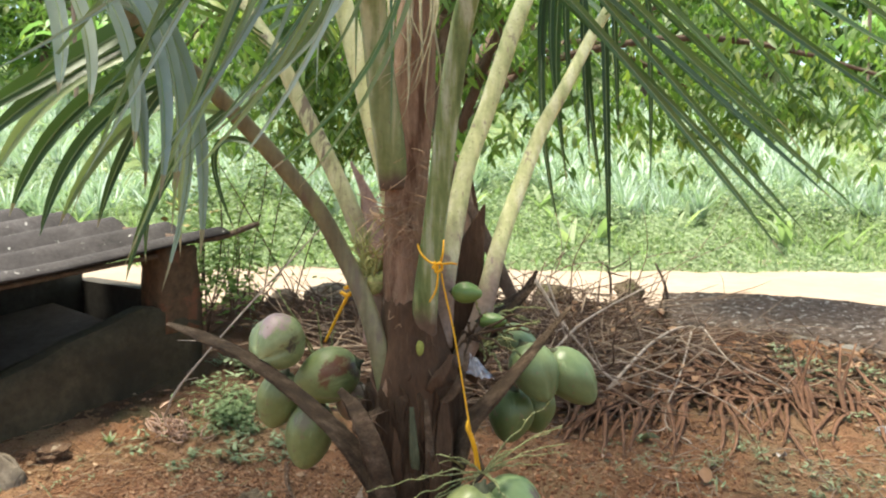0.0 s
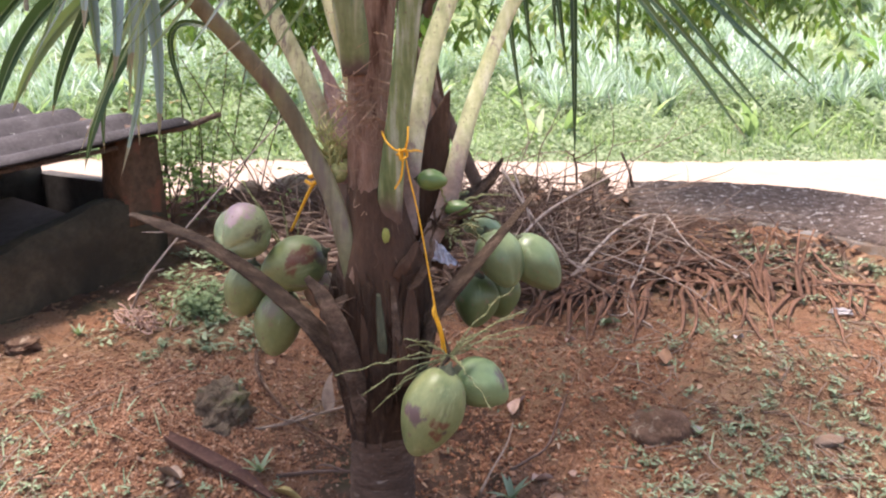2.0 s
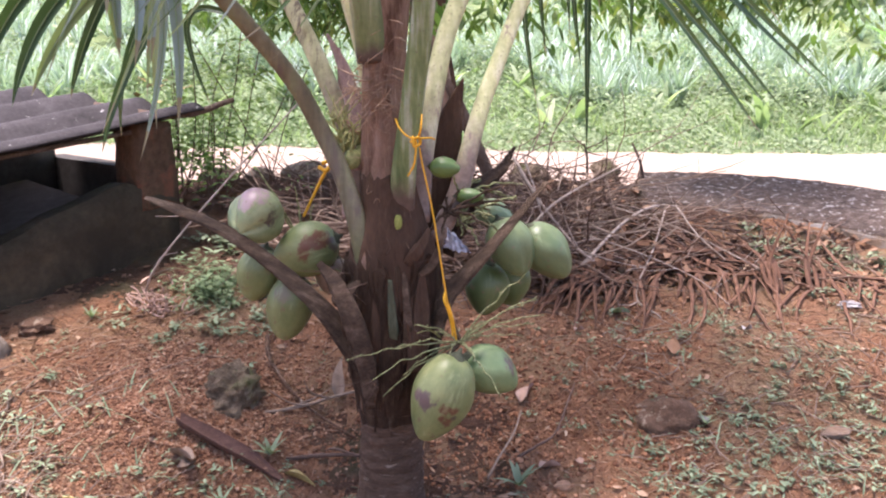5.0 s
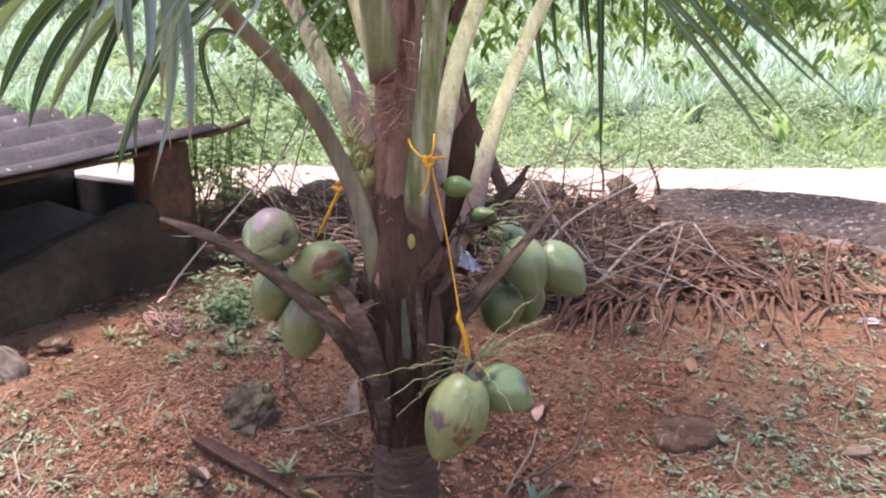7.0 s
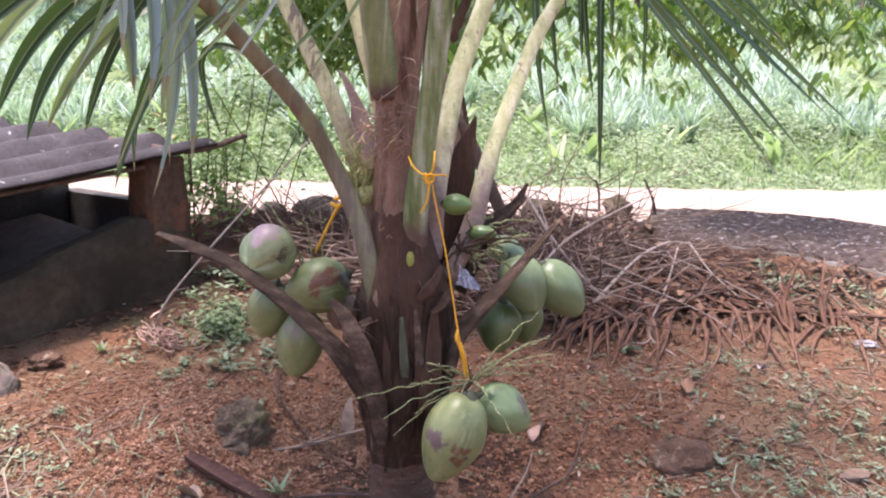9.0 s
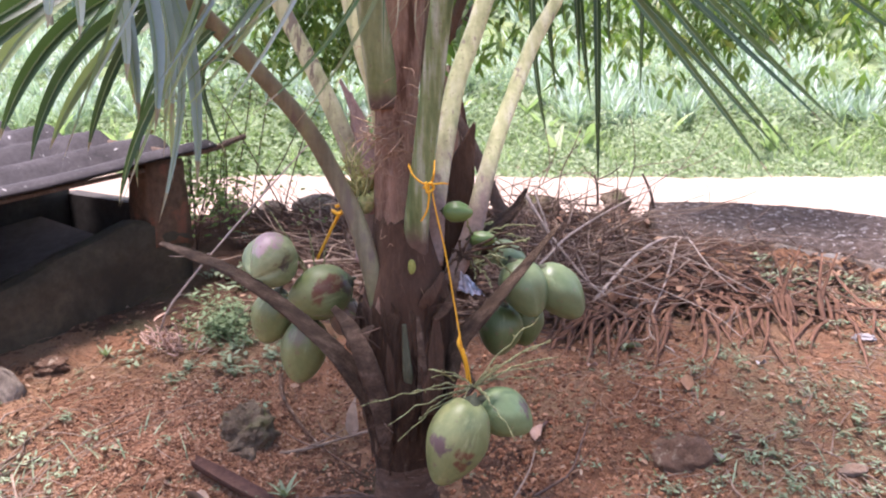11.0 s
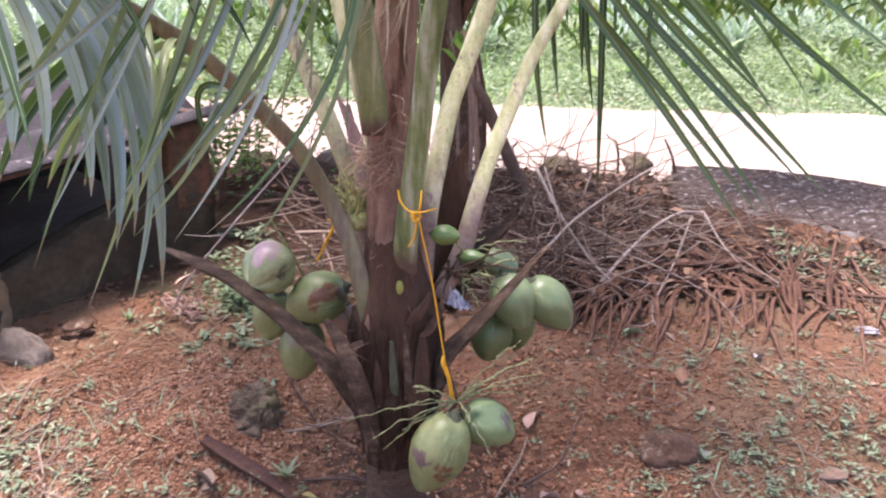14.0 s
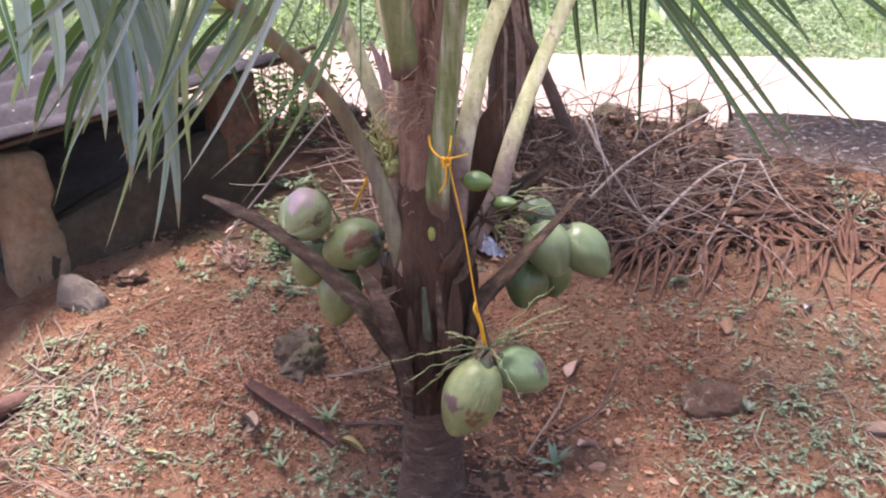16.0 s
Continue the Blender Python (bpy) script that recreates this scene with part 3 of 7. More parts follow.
def trunk_shape():
    verts, faces, sides = [], [], 28
    rows = 90
    for i in range(rows + 1):
        z = -0.2 + 0.80 * i / rows
        r = float(np.interp(z, [-0.2, -0.05, 0.05, 0.3, 0.45, 0.6], [0.15, 0.125, 0.103, 0.096, 0.11, 0.13]))
        ring = (z * 26 + 0.25 * math.sin(z * 9)) % 1.0
        r += 0.007 * (1 - min(1, abs(ring - 0.5) * 5)) - 0.003
        for k in range(sides):
            a = 2 * math.pi * k / sides
            rr = r * (1 + 0.03 * noise.noise(Vector((math.cos(a) * 2, math.sin(a) * 2, z * 7))))
            verts.append((-0.086 + rr * math.cos(a) + 0.006 * math.sin(z * 5), 2.5 + rr * math.sin(a), z + 0.006 * math.sin(a * 2 + z * 14)))
    for i in range(rows):
        for k in range(sides):
            a, b = i * sides + k, i * sides + (k + 1) % sides
            faces.append((a, b, b + sides, a + sides))
    return verts, faces


part("trunk", trunk_shape(), TRUNK, palm, "brown ringed trunk")


# the heart of the crown: dry leaf bases round a fibre-wrapped column
def column_shape(z0, z1, rows, rough, ridges, swell=0.0, torn=0.0):
    verts, faces, sides = [], [], 40
    for i in range(rows + 1):
        z = z0 + (z1 - z0) * i / rows
        cx = float(np.interp(z, [0.4, 0.84, 1.06, 1.4, 1.6, 2.2], [-0.083, -0.075, -0.092, -0.100, -0.078, -0.05]))
        r = float(np.interp(z, [0.27, 0.36, 0.45, 0.55, 0.7, 0.84, 0.95, 1.06, 1.25, 1.45, 1.9, 2.2], [0.088, 0.104, 0.118, 0.142, 0.136, 0.120, 0.092, 0.070, 0.060, 0.062, 0.055, 0.03]))
        wild = float(np.interp(z, [0.30, 0.52], [0.15, 1.0]))
        for k in range(sides):
            a = 2 * math.pi * k / sides
            c, s_ = math.cos(a), math.sin(a)
            rr = r * (1 + wild * (rough * noise.noise(Vector((c * 3, s_ * 3, z * 3.5))) + ridges * noise.noise(Vector((c * 7 + z * 2, s_ * 7, z * 4.5))) + 0.6 * ridges * noise.noise(Vector((c * 16, s_ * 16, z * 12)))))
            rim = torn * (i / rows) ** 2 * (noise.noise(Vector((c * 4, s_ * 4, 7))) + 0.6 * noise.noise(Vector((c * 11, s_ * 11, 2))))
            rr += swell * (1 + 0.8 * i / rows)
            verts.append((cx + rr * c, 2.5 + rr * s_, z + rim))
    for i in range(rows):
        for k in range(sides):
            a, b = i * sides + k, i * sides + (k + 1) % sides
            faces.append((a, b, b + sides, a + sides))
    faces.append(tuple(rows * sides + k for k in range(sides)))
    faces.append(tuple(range(sides - 1, -1, -1)))
    return verts, faces


part("crown_shaft", column_shape(0.70, 2.2, 80, 0.10, 0.07), SHEATH, palm, "brown fibre-wrapped crown shaft")
part("old_sheath", column_shape(0.66, 1.045, 40, 0.07, 0.045, 0.002, 0.035), OLD_SHEATH, palm, "dark torn sheath of old leaves")
part("crown_foot", column_shape(0.27, 0.79, 62, 0.16, 0.13, 0.003, 0.07), BRACT, palm, "dark mass of rotted leaf bases")


def ragged(pts, widths, flat, hint, mat, label, name="leaf_base", seed=0, jag=0.22):
    """A dry leaf base: a flat channel, ridged along its grain, with a torn rim."""
    sides, per = 22, 11
    v, f = tube(pts, widths, sides, per, flat, hint, 0.0, None, 0.30)
    r = random.Random(seed)
    off = Vector((r.uniform(-5, 5), r.uniform(-5, 5), r.uniform(-5, 5)))
    path = smooth_path(pts, per)
    n = len(path)
    out = []
    for i, q in enumerate(v):
        c, s, a = path[i // sides], (i // sides) / n, 2 * math.pi * (i % sides) / sides
        ring = Vector((math.cos(a), math.sin(a), 0))
        k = 1 + 1.2 * jag * noise.noise(ring * 3.5 + Vector((0, 0, s * 2.5)) + off) + 0.9 * jag * noise.noise(ring * 8 + Vector((0, 0, s * 6)) + off) + 0.4 * jag * noise.noise(Vector(q) * 70 + off)
        out.append(c + (vec(q) - c) * k)
    return part(name, (out, f), mat, palm, label)


ragged([(-0.09, 2.47, 0.40), (-0.155, 2.42, 0.49), (-0.264, 2.42, 0.640), (-0.412, 2.46, 0.769), (-0.561, 2.50, 0.868), (-0.702, 2.55, 0.920), (-0.818, 2.57, 0.958)], [0.038, 0.042, 0.033, 0.026, 0.024, 0.022, 0.008], 0.42, (0.3, -0.6, 1), CUT_STALK, "long dry cut leaf stalk, split at its tip", seed=1)
ragged([(-0.285, 2.42, 0.795), (-0.234, 2.37, 0.750), (-0.185, 2.33, 0.661), (-0.148, 2.34, 0.526), (-0.140, 2.36, 0.43), (-0.135, 2.39, 0.36)], [0.010, 0.022, 0.027, 0.027, 0.022, 0.010], 0.35, (0, -1, 0.2), CUT_STALK, "curled brown dry bract", seed=2)
ragged([(0.0, 2.44, 0.50), (0.064, 2.42, 0.671), (0.147, 2.42, 0.771), (0.247, 2.45, 0.880), (0.375, 2.50, 1.022)], [0.065, 0.040, 0.027, 0.021, 0.007], 0.45, (-0.2, -0.5, 1), CUT_STALK, "dark dry cut leaf stalk", seed=3)
ragged([(0.06, 2.57, 0.80), (0.139, 2.60, 0.955), (0.228, 2.65, 1.019), (0.285, 2.70, 1.060)], [0.06, 0.042, 0.030, 0.014], 0.5, (-0.3, -0.3, 1), BRACT, "short dark broken leaf stalk", seed=4)
ragged([(0.10, 2.60, 0.84), (0.18, 2.64, 0.97), (0.25, 2.68, 1.03), (0.30, 2.72, 1.10)], [0.05, 0.032, 0.022, 0.006], 0.5, (-0.3, -0.3, 1), BRACT, "split dark broken leaf stalk", seed=14)
ragged([(0.045, 2.59, 0.84), (0.075, 2.61, 1.04), (0.092, 2.62, 1.18), (0.131, 2.63, 1.312)], [0.05, 0.048, 0.040, 0.003], 0.4, (0, -1, 0), OLD_SHEATH, "pointed dark brown dry leaf base", seed=5, jag=0.12)
ragged([(-0.115, 2.375, 0.50), (-0.120, 2.362, 0.60), (-0.118, 2.372, 0.70), (-0.112, 2.385, 0.80)], [0.014, 0.014, 0.011, 0.005], 0.4, (0, -1, 0.1), OLD_SHEATH, "brown strip of dry leaf base", seed=6)
ragged([(-0.030, 2.368, 0.56), (-0.028, 2.356, 0.64), (-0.034, 2.360, 0.72), (-0.040, 2.372, 0.78)], [0.012, 0.013, 0.010, 0.004], 0.4, (0.1, -1, 0.1), CUT_STALK, "brown strip of dry leaf base", seed=61)
ragged([(0.00, 2.39, 0.765), (0.03, 2.375, 0.79), (0.055, 2.385, 0.83), (0.075, 2.41, 0.90)], [0.006, 0.012, 0.012, 0.004], 0.35, (0.2, -1, 0.3), CUT_STALK, "upturned purplish lip of a leaf base", seed=63)
ragged([(-0.066, 2.372, 0.55), (-0.068, 2.354, 0.61), (-0.072, 2.352, 0.66), (-0.078, 2.362, 0.76)], [0.008, 0.014, 0.012, 0.005], 0.5, (0, -1, 0.1), DULLGREEN, "stub of a dull green leaf base", seed=7)
ragged([(-0.075, 2.372, 0.55), (-0.078, 2.362, 0.66), (-0.08, 2.368, 0.74)], [0.010, 0.009, 0.004], 0.5, (0, -1, 0.1), BRACT, "thin dark strip of leaf base", seed=8)
ragged([(-0.01, 2.375, 0.48), (0.005, 2.365, 0.58), (0.012, 2.375, 0.68), (0.012, 2.39, 0.78)], [0.024, 0.028, 0.024, 0.008], 0.3, (0.2, -1, 0.1), OLD_SHEATH, "brown dry leaf base", seed=9)
ragged([(-0.165, 2.42, 0.47), (-0.19, 2.40, 0.58), (-0.185, 2.395, 0.68), (-0.155, 2.40, 0.77)], [0.03, 0.034, 0.026, 0.008], 0.3, (-0.4, -1, 0.1), OLD_SHEATH, "brown dry leaf base", seed=10)
ragged([(-0.19, 2.37, 0.66), (-0.225, 2.365, 0.70), (-0.20, 2.36, 0.725), (-0.165, 2.37, 0.755)], [0.005, 0.022, 0.018, 0.006], 0.4, (-0.3, -1, 0.3), CUT_STALK, "flap of peeling bark", seed=12)
ragged([(-0.03, 2.385, 0.80), (-0.005, 2.378, 0.835), (0.015, 2.39, 0.86), (0.032, 2.41, 0.90)], [0.012, 0.018, 0.014, 0.005], 0.4, (0.2, -1, 0.2), OLD_SHEATH, "torn rim of a leaf base", seed=13)
ragged([(-0.20, 2.56, 0.9), (-0.215, 2.66, 1.1), (-0.228, 2.70, 1.25), (-0.247, 2.72, 1.40)], [0.03, 0.030, 0.024, 0.004], 0.5, (0, -1, 0), SPATHE_PINK, "pink-brown pointed flower sheath", "flower_sheath", 21, 0.05)
ragged([(-0.16, 2.55, 1.05), (-0.19, 2.60, 1.22), (-0.225, 2.63, 1.34), (-0.275, 2.66, 1.44)], [0.03, 0.028, 0.018, 0.004], 0.4, (0, -1, 0), SPATHE_PINK, "dry pointed flower sheath", "flower_sheath", 22, 0.08)

# torn shreds of bark on the lower leaf bases
rs = random.Random(41)
for i in range(44):
    a = rs.uniform(-2.9, -0.25)
    z = rs.uniform(0.32, 0.80)
    r0 = float(np.interp(z, [0.36, 0.45, 0.55, 0.7, 0.84], [0.095, 0.118, 0.140, 0.134, 0.116])) + 0.004
    ln = rs.uniform(0.05, 0.15)
    pts = []
    for k in range(4):
        zz = z + ln * (k / 3 - 0.5)
        rr = r0 + (0.004 if k in (1, 2) else 0.0) + (rs.uniform(0.0, 0.030) if k == 3 else 0)
        pts.append((-0.083 + rr * math.cos(a + 0.05 * k * rs.uniform(-1, 1)), 2.5 + rr * math.sin(a), zz))
    w = rs.uniform(0.004, 0.011)
    part("bark_shred", tube(pts, [w * 0.5, w, w * 0.9, w * 0.2], 6, 4, 0.35, (math.cos(a), math.sin(a), 0), 0.12, rs), rs.choice([BRACT, BRACT, BRACT, CUT_STALK, OLD_SHEATH]), palm)

for i in range(26):
    a, z = rs.uniform(-2.6, -0.2), rs.uniform(0.42, 0.86)
    r0 = float(np.interp(z, [0.36, 0.45, 0.55, 0.7, 0.84], [0.105, 0.122, 0.146, 0.140, 0.124]))
    p = vec((-0.083 + r0 * math.cos(a), 2.5 + r0 * math.sin(a), z))
    d = unit((math.cos(a) * 0.6 + rs.gauss(0, 0.7), math.sin(a) * 0.5, rs.gauss(-0.1, 0.7)))
    q = p + d * rs.uniform(0.06, 0.17)
    part("rootlet", tube([p, (p + q) / 2 + vec([rs.gauss(0, 0.010) for _ in range(3)]), q], [0.0013, 0.0011, 0.0006], 5, 4), TWIG_DARK, palm)

# ragged fibre on the crown shaft
fib = Heap()
for i in range(150):
    a = rng.choice([rng.uniform(0, 2 * math.pi), rng.uniform(-2.7, -0.4)])
    z = rng.choice([rng.uniform(1.0, 1.45), rng.gauss(1.27, 0.06), rng.gauss(1.27, 0.06), rng.uniform(0.8, 1.9)])
    r = 0.074 if z < 1.05 else 0.064
    p = vec((-0.10 + r * math.cos(a), 2.5 + r * math.sin(a), z))
    d = vec((math.cos(a) * 0.35 + rng.uniform(-1, 1), math.sin(a) * 0.35 + rng.uniform(-1, 1), rng.uniform(-0.7, 0.7)))
    q = p + unit(d) * rng.uniform(0.03, 0.11)
    w = rng.uniform(0.0008, 0.0016)
    fib.add(tube([p, (p + q) / 2 + vec((rng.uniform(-1, 1), rng.uniform(-1, 1), rng.uniform(-1, 1))) * 0.018, q], [w, w * 0.8, w * 0.4], 4, 3))
tagged(part("fibre", fib.shape(), FIBRE, palm), "loose orange-brown coir fibre", kind="stuff")
rfb = random.Random(61)
for i in range(36):
    a = rfb.uniform(-3.2, 0.1)
    z = rfb.gauss(1.28, 0.05)
    p = vec((-0.10 + 0.066 * math.cos(a), 2.5 + 0.066 * math.sin(a), z))
    turn = rfb.choice([-1, 1]) * rfb.uniform(0.3, 1.0)
    d = vec((-math.sin(a) * turn + 0.35 * math.cos(a), math.cos(a) * turn + 0.35 * math.sin(a), rfb.uniform(-0.7, 0.9)))
    q = p + unit(d) * rfb.uniform(0.05, 0.13)
    m = (p + q) / 2 + vec((math.cos(a), math.sin(a), 0)) * rfb.uniform(0.0, 0.025)
    w = rfb.uniform(0.0010, 0.0022)
    part("fibre_strand", tube([p, m, q], [w, w, w * 0.5], 4, 4), FIBRE, palm)
for z, tilt in ((1.30, 0.03), (1.25, -0.025)):
    ring = [(-0.10 + 0.072 * math.cos(a), 2.5 + 0.072 * math.sin(a), z + tilt * math.cos(a) + 0.006 * math.sin(3 * a)) for a in np.linspace(-3.3, 0.3, 9)]
    part("fibre_band", tube(ring, [0.001] + [0.0035] * 7 + [0.001], 6, 4, 0.5, (0, 0, 1), 0.25, rs), FIBRE, palm, "band of matted coir fibre")
for i in range(11):
    x = -0.13 + 0.013 * i + rng.uniform(-0.01, 0.01)
    y = 2.42 - rng.uniform(0, 0.03)
    end = rng.uniform(1.50, 1.70)
    part("dry_strip", tube([(x, 2.46, 2.02), (x + rng.uniform(-0.03, 0.03), y, 1.85), (x + rng.uniform(-0.04, 0.05), y - 0.02, end + 0.08), (x - rng.uniform(0.02, 0.08), y - 0.02, end)], [0.004, 0.0045, 0.0035, 0.0012], 6, 6, 0.5), STRAW, palm, "pale curled dry strip")


# living fronds: a channelled stalk with leaflets on both sides
def leaflet_shape(base, via, tip, width, face, fold=0.4, steps=14, twist=0.0, blunt=4.5):
    """A leaflet that hangs from base through via to tip, as a smooth bow."""
    base, via, tip = vec(base), vec(via), vec(tip)
    share = np.linalg.norm(via - base) / max(1e-6, np.linalg.norm(via - base) + np.linalg.norm(tip - via))
    share = min(0.75, max(0.25, share))
    ctrl = (via - (1 - share) ** 2 * base - share ** 2 * tip) / (2 * share * (1 - share))
    verts, faces = [], []
    for i in range(steps + 1):
        t = i / steps
        p = (1 - t) ** 2 * base + 2 * t * (1 - t) * ctrl + t * t * tip
        d = unit(2 * (1 - t) * (ctrl - base) + 2 * t * (tip - ctrl))
        side_ = np.cross(d, face)
        side_ = unit(side_) if np.linalg.norm(side_) > 0.05 else unit(np.cross(d, (0.3, 1, 0)))
        nor = np.cross(side_, d)
        a = twist * t
        side_, nor = side_ * math.cos(a) + nor * math.sin(a), nor * math.cos(a) - side_ * math.sin(a)
        w = width * min(1.0, 0.45 + t * 4) * (1 - t ** blunt) * 0.5
        verts += [p - side_ * w + nor * w * fold, p, p + side_ * w + nor * w * fold]
    for i in range(steps):
        k = 3 * i
        faces += [(k, k + 1, k + 4, k + 3), (k + 1, k + 2, k + 5, k + 4)]
    return verts, faces


def leaflet(shape, mat, stalk, rib=0.10, dry_rows=0):
    """A leaflet whose midrib stands out as a pale line; its last rows may have withered."""
    v, f = shape
    rows = len(v) // 3
    verts, faces = [], []
    for i in range(rows):
        a, m, c = (vec(v[3 * i + k]) for k in range(3))
        verts += [a, m + (a - m) * rib, m + (c - m) * rib, c]
    for i in range(rows - 1):
        k = 4 * i
        faces += [(k + j, k + j + 1, k + j + 5, k + j + 4) for j in range(3)]
    ob = part("leaflet", (verts, faces), [mat, MIDRIB, TIP_DRY], stalk, "", False)
    ob.data.polygons.foreach_set("material_index", [0, 1, 0] * (rows - 1 - dry_rows) + [2, 2, 2] * dry_rows)
    return ob


def frond(line, widths, mat, label, flat=0.62, hint=(0, -1, 0.25)):
    stalk = part("frond", tube(line, widths, 14, 8, flat, hint, 0.0, None, 0.18), mat, palm, label)
    return stalk, smooth_path(line, 20)


def hang(stalk, path, rows, face, mat, fold=0.4, seed=1, blunt=4.5, turn=0.4):
    """Leaflets given as: place along the stalk, a point on the way, the tip, the width."""
    r = random.Random(seed)
    for s, via, tip, width in rows:
        base = path[int(s * (len(path) - 1))]
        f = vec(face) + vec([r.uniform(-0.25, 0.25) for _ in range(3)])
        kind_ = r.choice(mat) if isinstance(mat, tuple) else mat
        leaflet(leaflet_shape(base, via, tip, width, f, fold * r.uniform(0.8, 1.25), 18, r.uniform(-turn, turn), blunt), kind_, stalk, 0.10, r.choice((0, 0, 1, 1)))


def ranks(stalk, path, start, until, count, length, width, droop, mat, seed, lift=0.1, along=0.7, spreadout=1.0, sides=(1, -1)):
    """Two ranks of leaflets that arch out from the stalk."""
    r = random.Random(seed)
    n = len(path)
    for i in range(count):
        s = start + (until - start) * (i + 0.5) / count
        k = min(n - 2, int(s * (n - 1)))
        p, t = path[k], unit(path[k + 1] - path[k])
        side_ = unit(np.cross(t, (0, 0, 1)))
        size = length * (0.62 + 0.38 * math.sin(math.pi * min(1, 0.25 + 0.6 * (i + 0.5) / count)))
        for sg in sides:
            d = t * along + side_ * sg * spreadout + np.array([0, 0, lift]) + np.array([r.uniform(-0.12, 0.12) for _ in range(3)])
            leaflet(blade(p, d, size * r.uniform(0.85, 1.1), width * r.uniform(0.8, 1.1), droop * r.uniform(0.85, 1.15), 14, 0.45, None, r.uniform(-0.5, 0.5)), mat, stalk)


# the arching brown stalk whose broad leaflets hang over the shed
st, pa = frond([(-0.118, 2.47, 0.60), (-0.150, 2.43, 0.780), (-0.178, 2.43, 0.922), (-0.214, 2.45, 1.040), (-0.275, 2.46, 1.172), (-0.363, 2.42, 1.335), (-0.554, 2.28, 1.583), (-0.647, 2.12, 1.692), (-0.728, 1.95, 1.785), (-0.769, 1.72, 1.838), (-0.809, 1.50, 1.849), (-0.881, 1.30, 1.815)],
               [0.020, 0.027, 0.028, 0.027, 0.025, 0.024, 0.022, 0.021, 0.018, 0.014, 0.010, 0.004], PET_BROWN, "arching olive-brown leaf stalk with broad drooping leaflets")
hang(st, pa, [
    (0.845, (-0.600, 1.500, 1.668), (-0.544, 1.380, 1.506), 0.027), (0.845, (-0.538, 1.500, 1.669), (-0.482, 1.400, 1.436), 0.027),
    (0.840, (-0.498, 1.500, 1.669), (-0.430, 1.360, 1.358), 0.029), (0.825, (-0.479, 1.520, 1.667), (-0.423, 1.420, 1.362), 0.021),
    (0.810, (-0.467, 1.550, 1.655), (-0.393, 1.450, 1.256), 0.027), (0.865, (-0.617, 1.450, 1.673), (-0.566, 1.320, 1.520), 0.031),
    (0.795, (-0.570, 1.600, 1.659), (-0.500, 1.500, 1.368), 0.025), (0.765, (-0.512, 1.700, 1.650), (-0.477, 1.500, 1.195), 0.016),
    (0.725, (-0.534, 1.800, 1.641), (-0.518, 1.700, 1.370), 0.025)], (0.3, -1, 0.3), LEAFLET_SHEEN, 0.95, 2, 7.0, 0.3)
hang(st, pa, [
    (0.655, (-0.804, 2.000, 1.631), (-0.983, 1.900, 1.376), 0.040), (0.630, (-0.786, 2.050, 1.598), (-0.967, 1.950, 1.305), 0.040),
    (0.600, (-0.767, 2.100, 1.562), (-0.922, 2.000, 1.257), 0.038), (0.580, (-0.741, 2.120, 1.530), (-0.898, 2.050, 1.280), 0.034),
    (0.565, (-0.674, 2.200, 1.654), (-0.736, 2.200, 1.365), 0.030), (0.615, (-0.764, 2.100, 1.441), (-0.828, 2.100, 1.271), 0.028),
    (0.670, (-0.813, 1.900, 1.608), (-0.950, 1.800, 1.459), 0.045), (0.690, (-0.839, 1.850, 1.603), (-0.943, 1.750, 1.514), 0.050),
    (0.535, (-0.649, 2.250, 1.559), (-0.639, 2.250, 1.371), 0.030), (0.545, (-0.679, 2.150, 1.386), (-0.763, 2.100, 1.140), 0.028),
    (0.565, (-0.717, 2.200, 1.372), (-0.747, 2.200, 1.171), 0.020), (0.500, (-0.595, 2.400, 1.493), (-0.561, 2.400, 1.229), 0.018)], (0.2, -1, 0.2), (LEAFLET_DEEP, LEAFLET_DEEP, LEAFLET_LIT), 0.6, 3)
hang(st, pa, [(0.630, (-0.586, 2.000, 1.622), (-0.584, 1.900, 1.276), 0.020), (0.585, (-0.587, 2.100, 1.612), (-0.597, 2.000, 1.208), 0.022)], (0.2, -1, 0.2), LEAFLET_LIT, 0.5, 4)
ranks(st, pa, 0.66, 0.97, 12, 0.8, 0.034, 2.0, LEAFLET_DEEP, 31, 0.35, 0.5, 0.8, (-1,))
# pale stalk behind it on the same side
st, pa = frond([(-0.15, 2.56, 0.88), (-0.205, 2.60, 1.115), (-0.257, 2.64, 1.255), (-0.333, 2.70, 1.415), (-0.447, 2.77, 1.630), (-0.565, 2.84, 1.842), (-0.95, 3.2, 2.3), (-1.3, 3.4, 2.4), (-1.7, 3.6, 2.3)],
               [0.034, 0.029, 0.028, 0.027, 0.025, 0.022, 0.016, 0.012, 0.004], PET_DRY, "pale yellow-green leaf stalk with a dark withered foot")
ranks(st, pa, 0.58, 0.98, 20, 0.8, 0.04, 1.7, LEAFLET, 4)
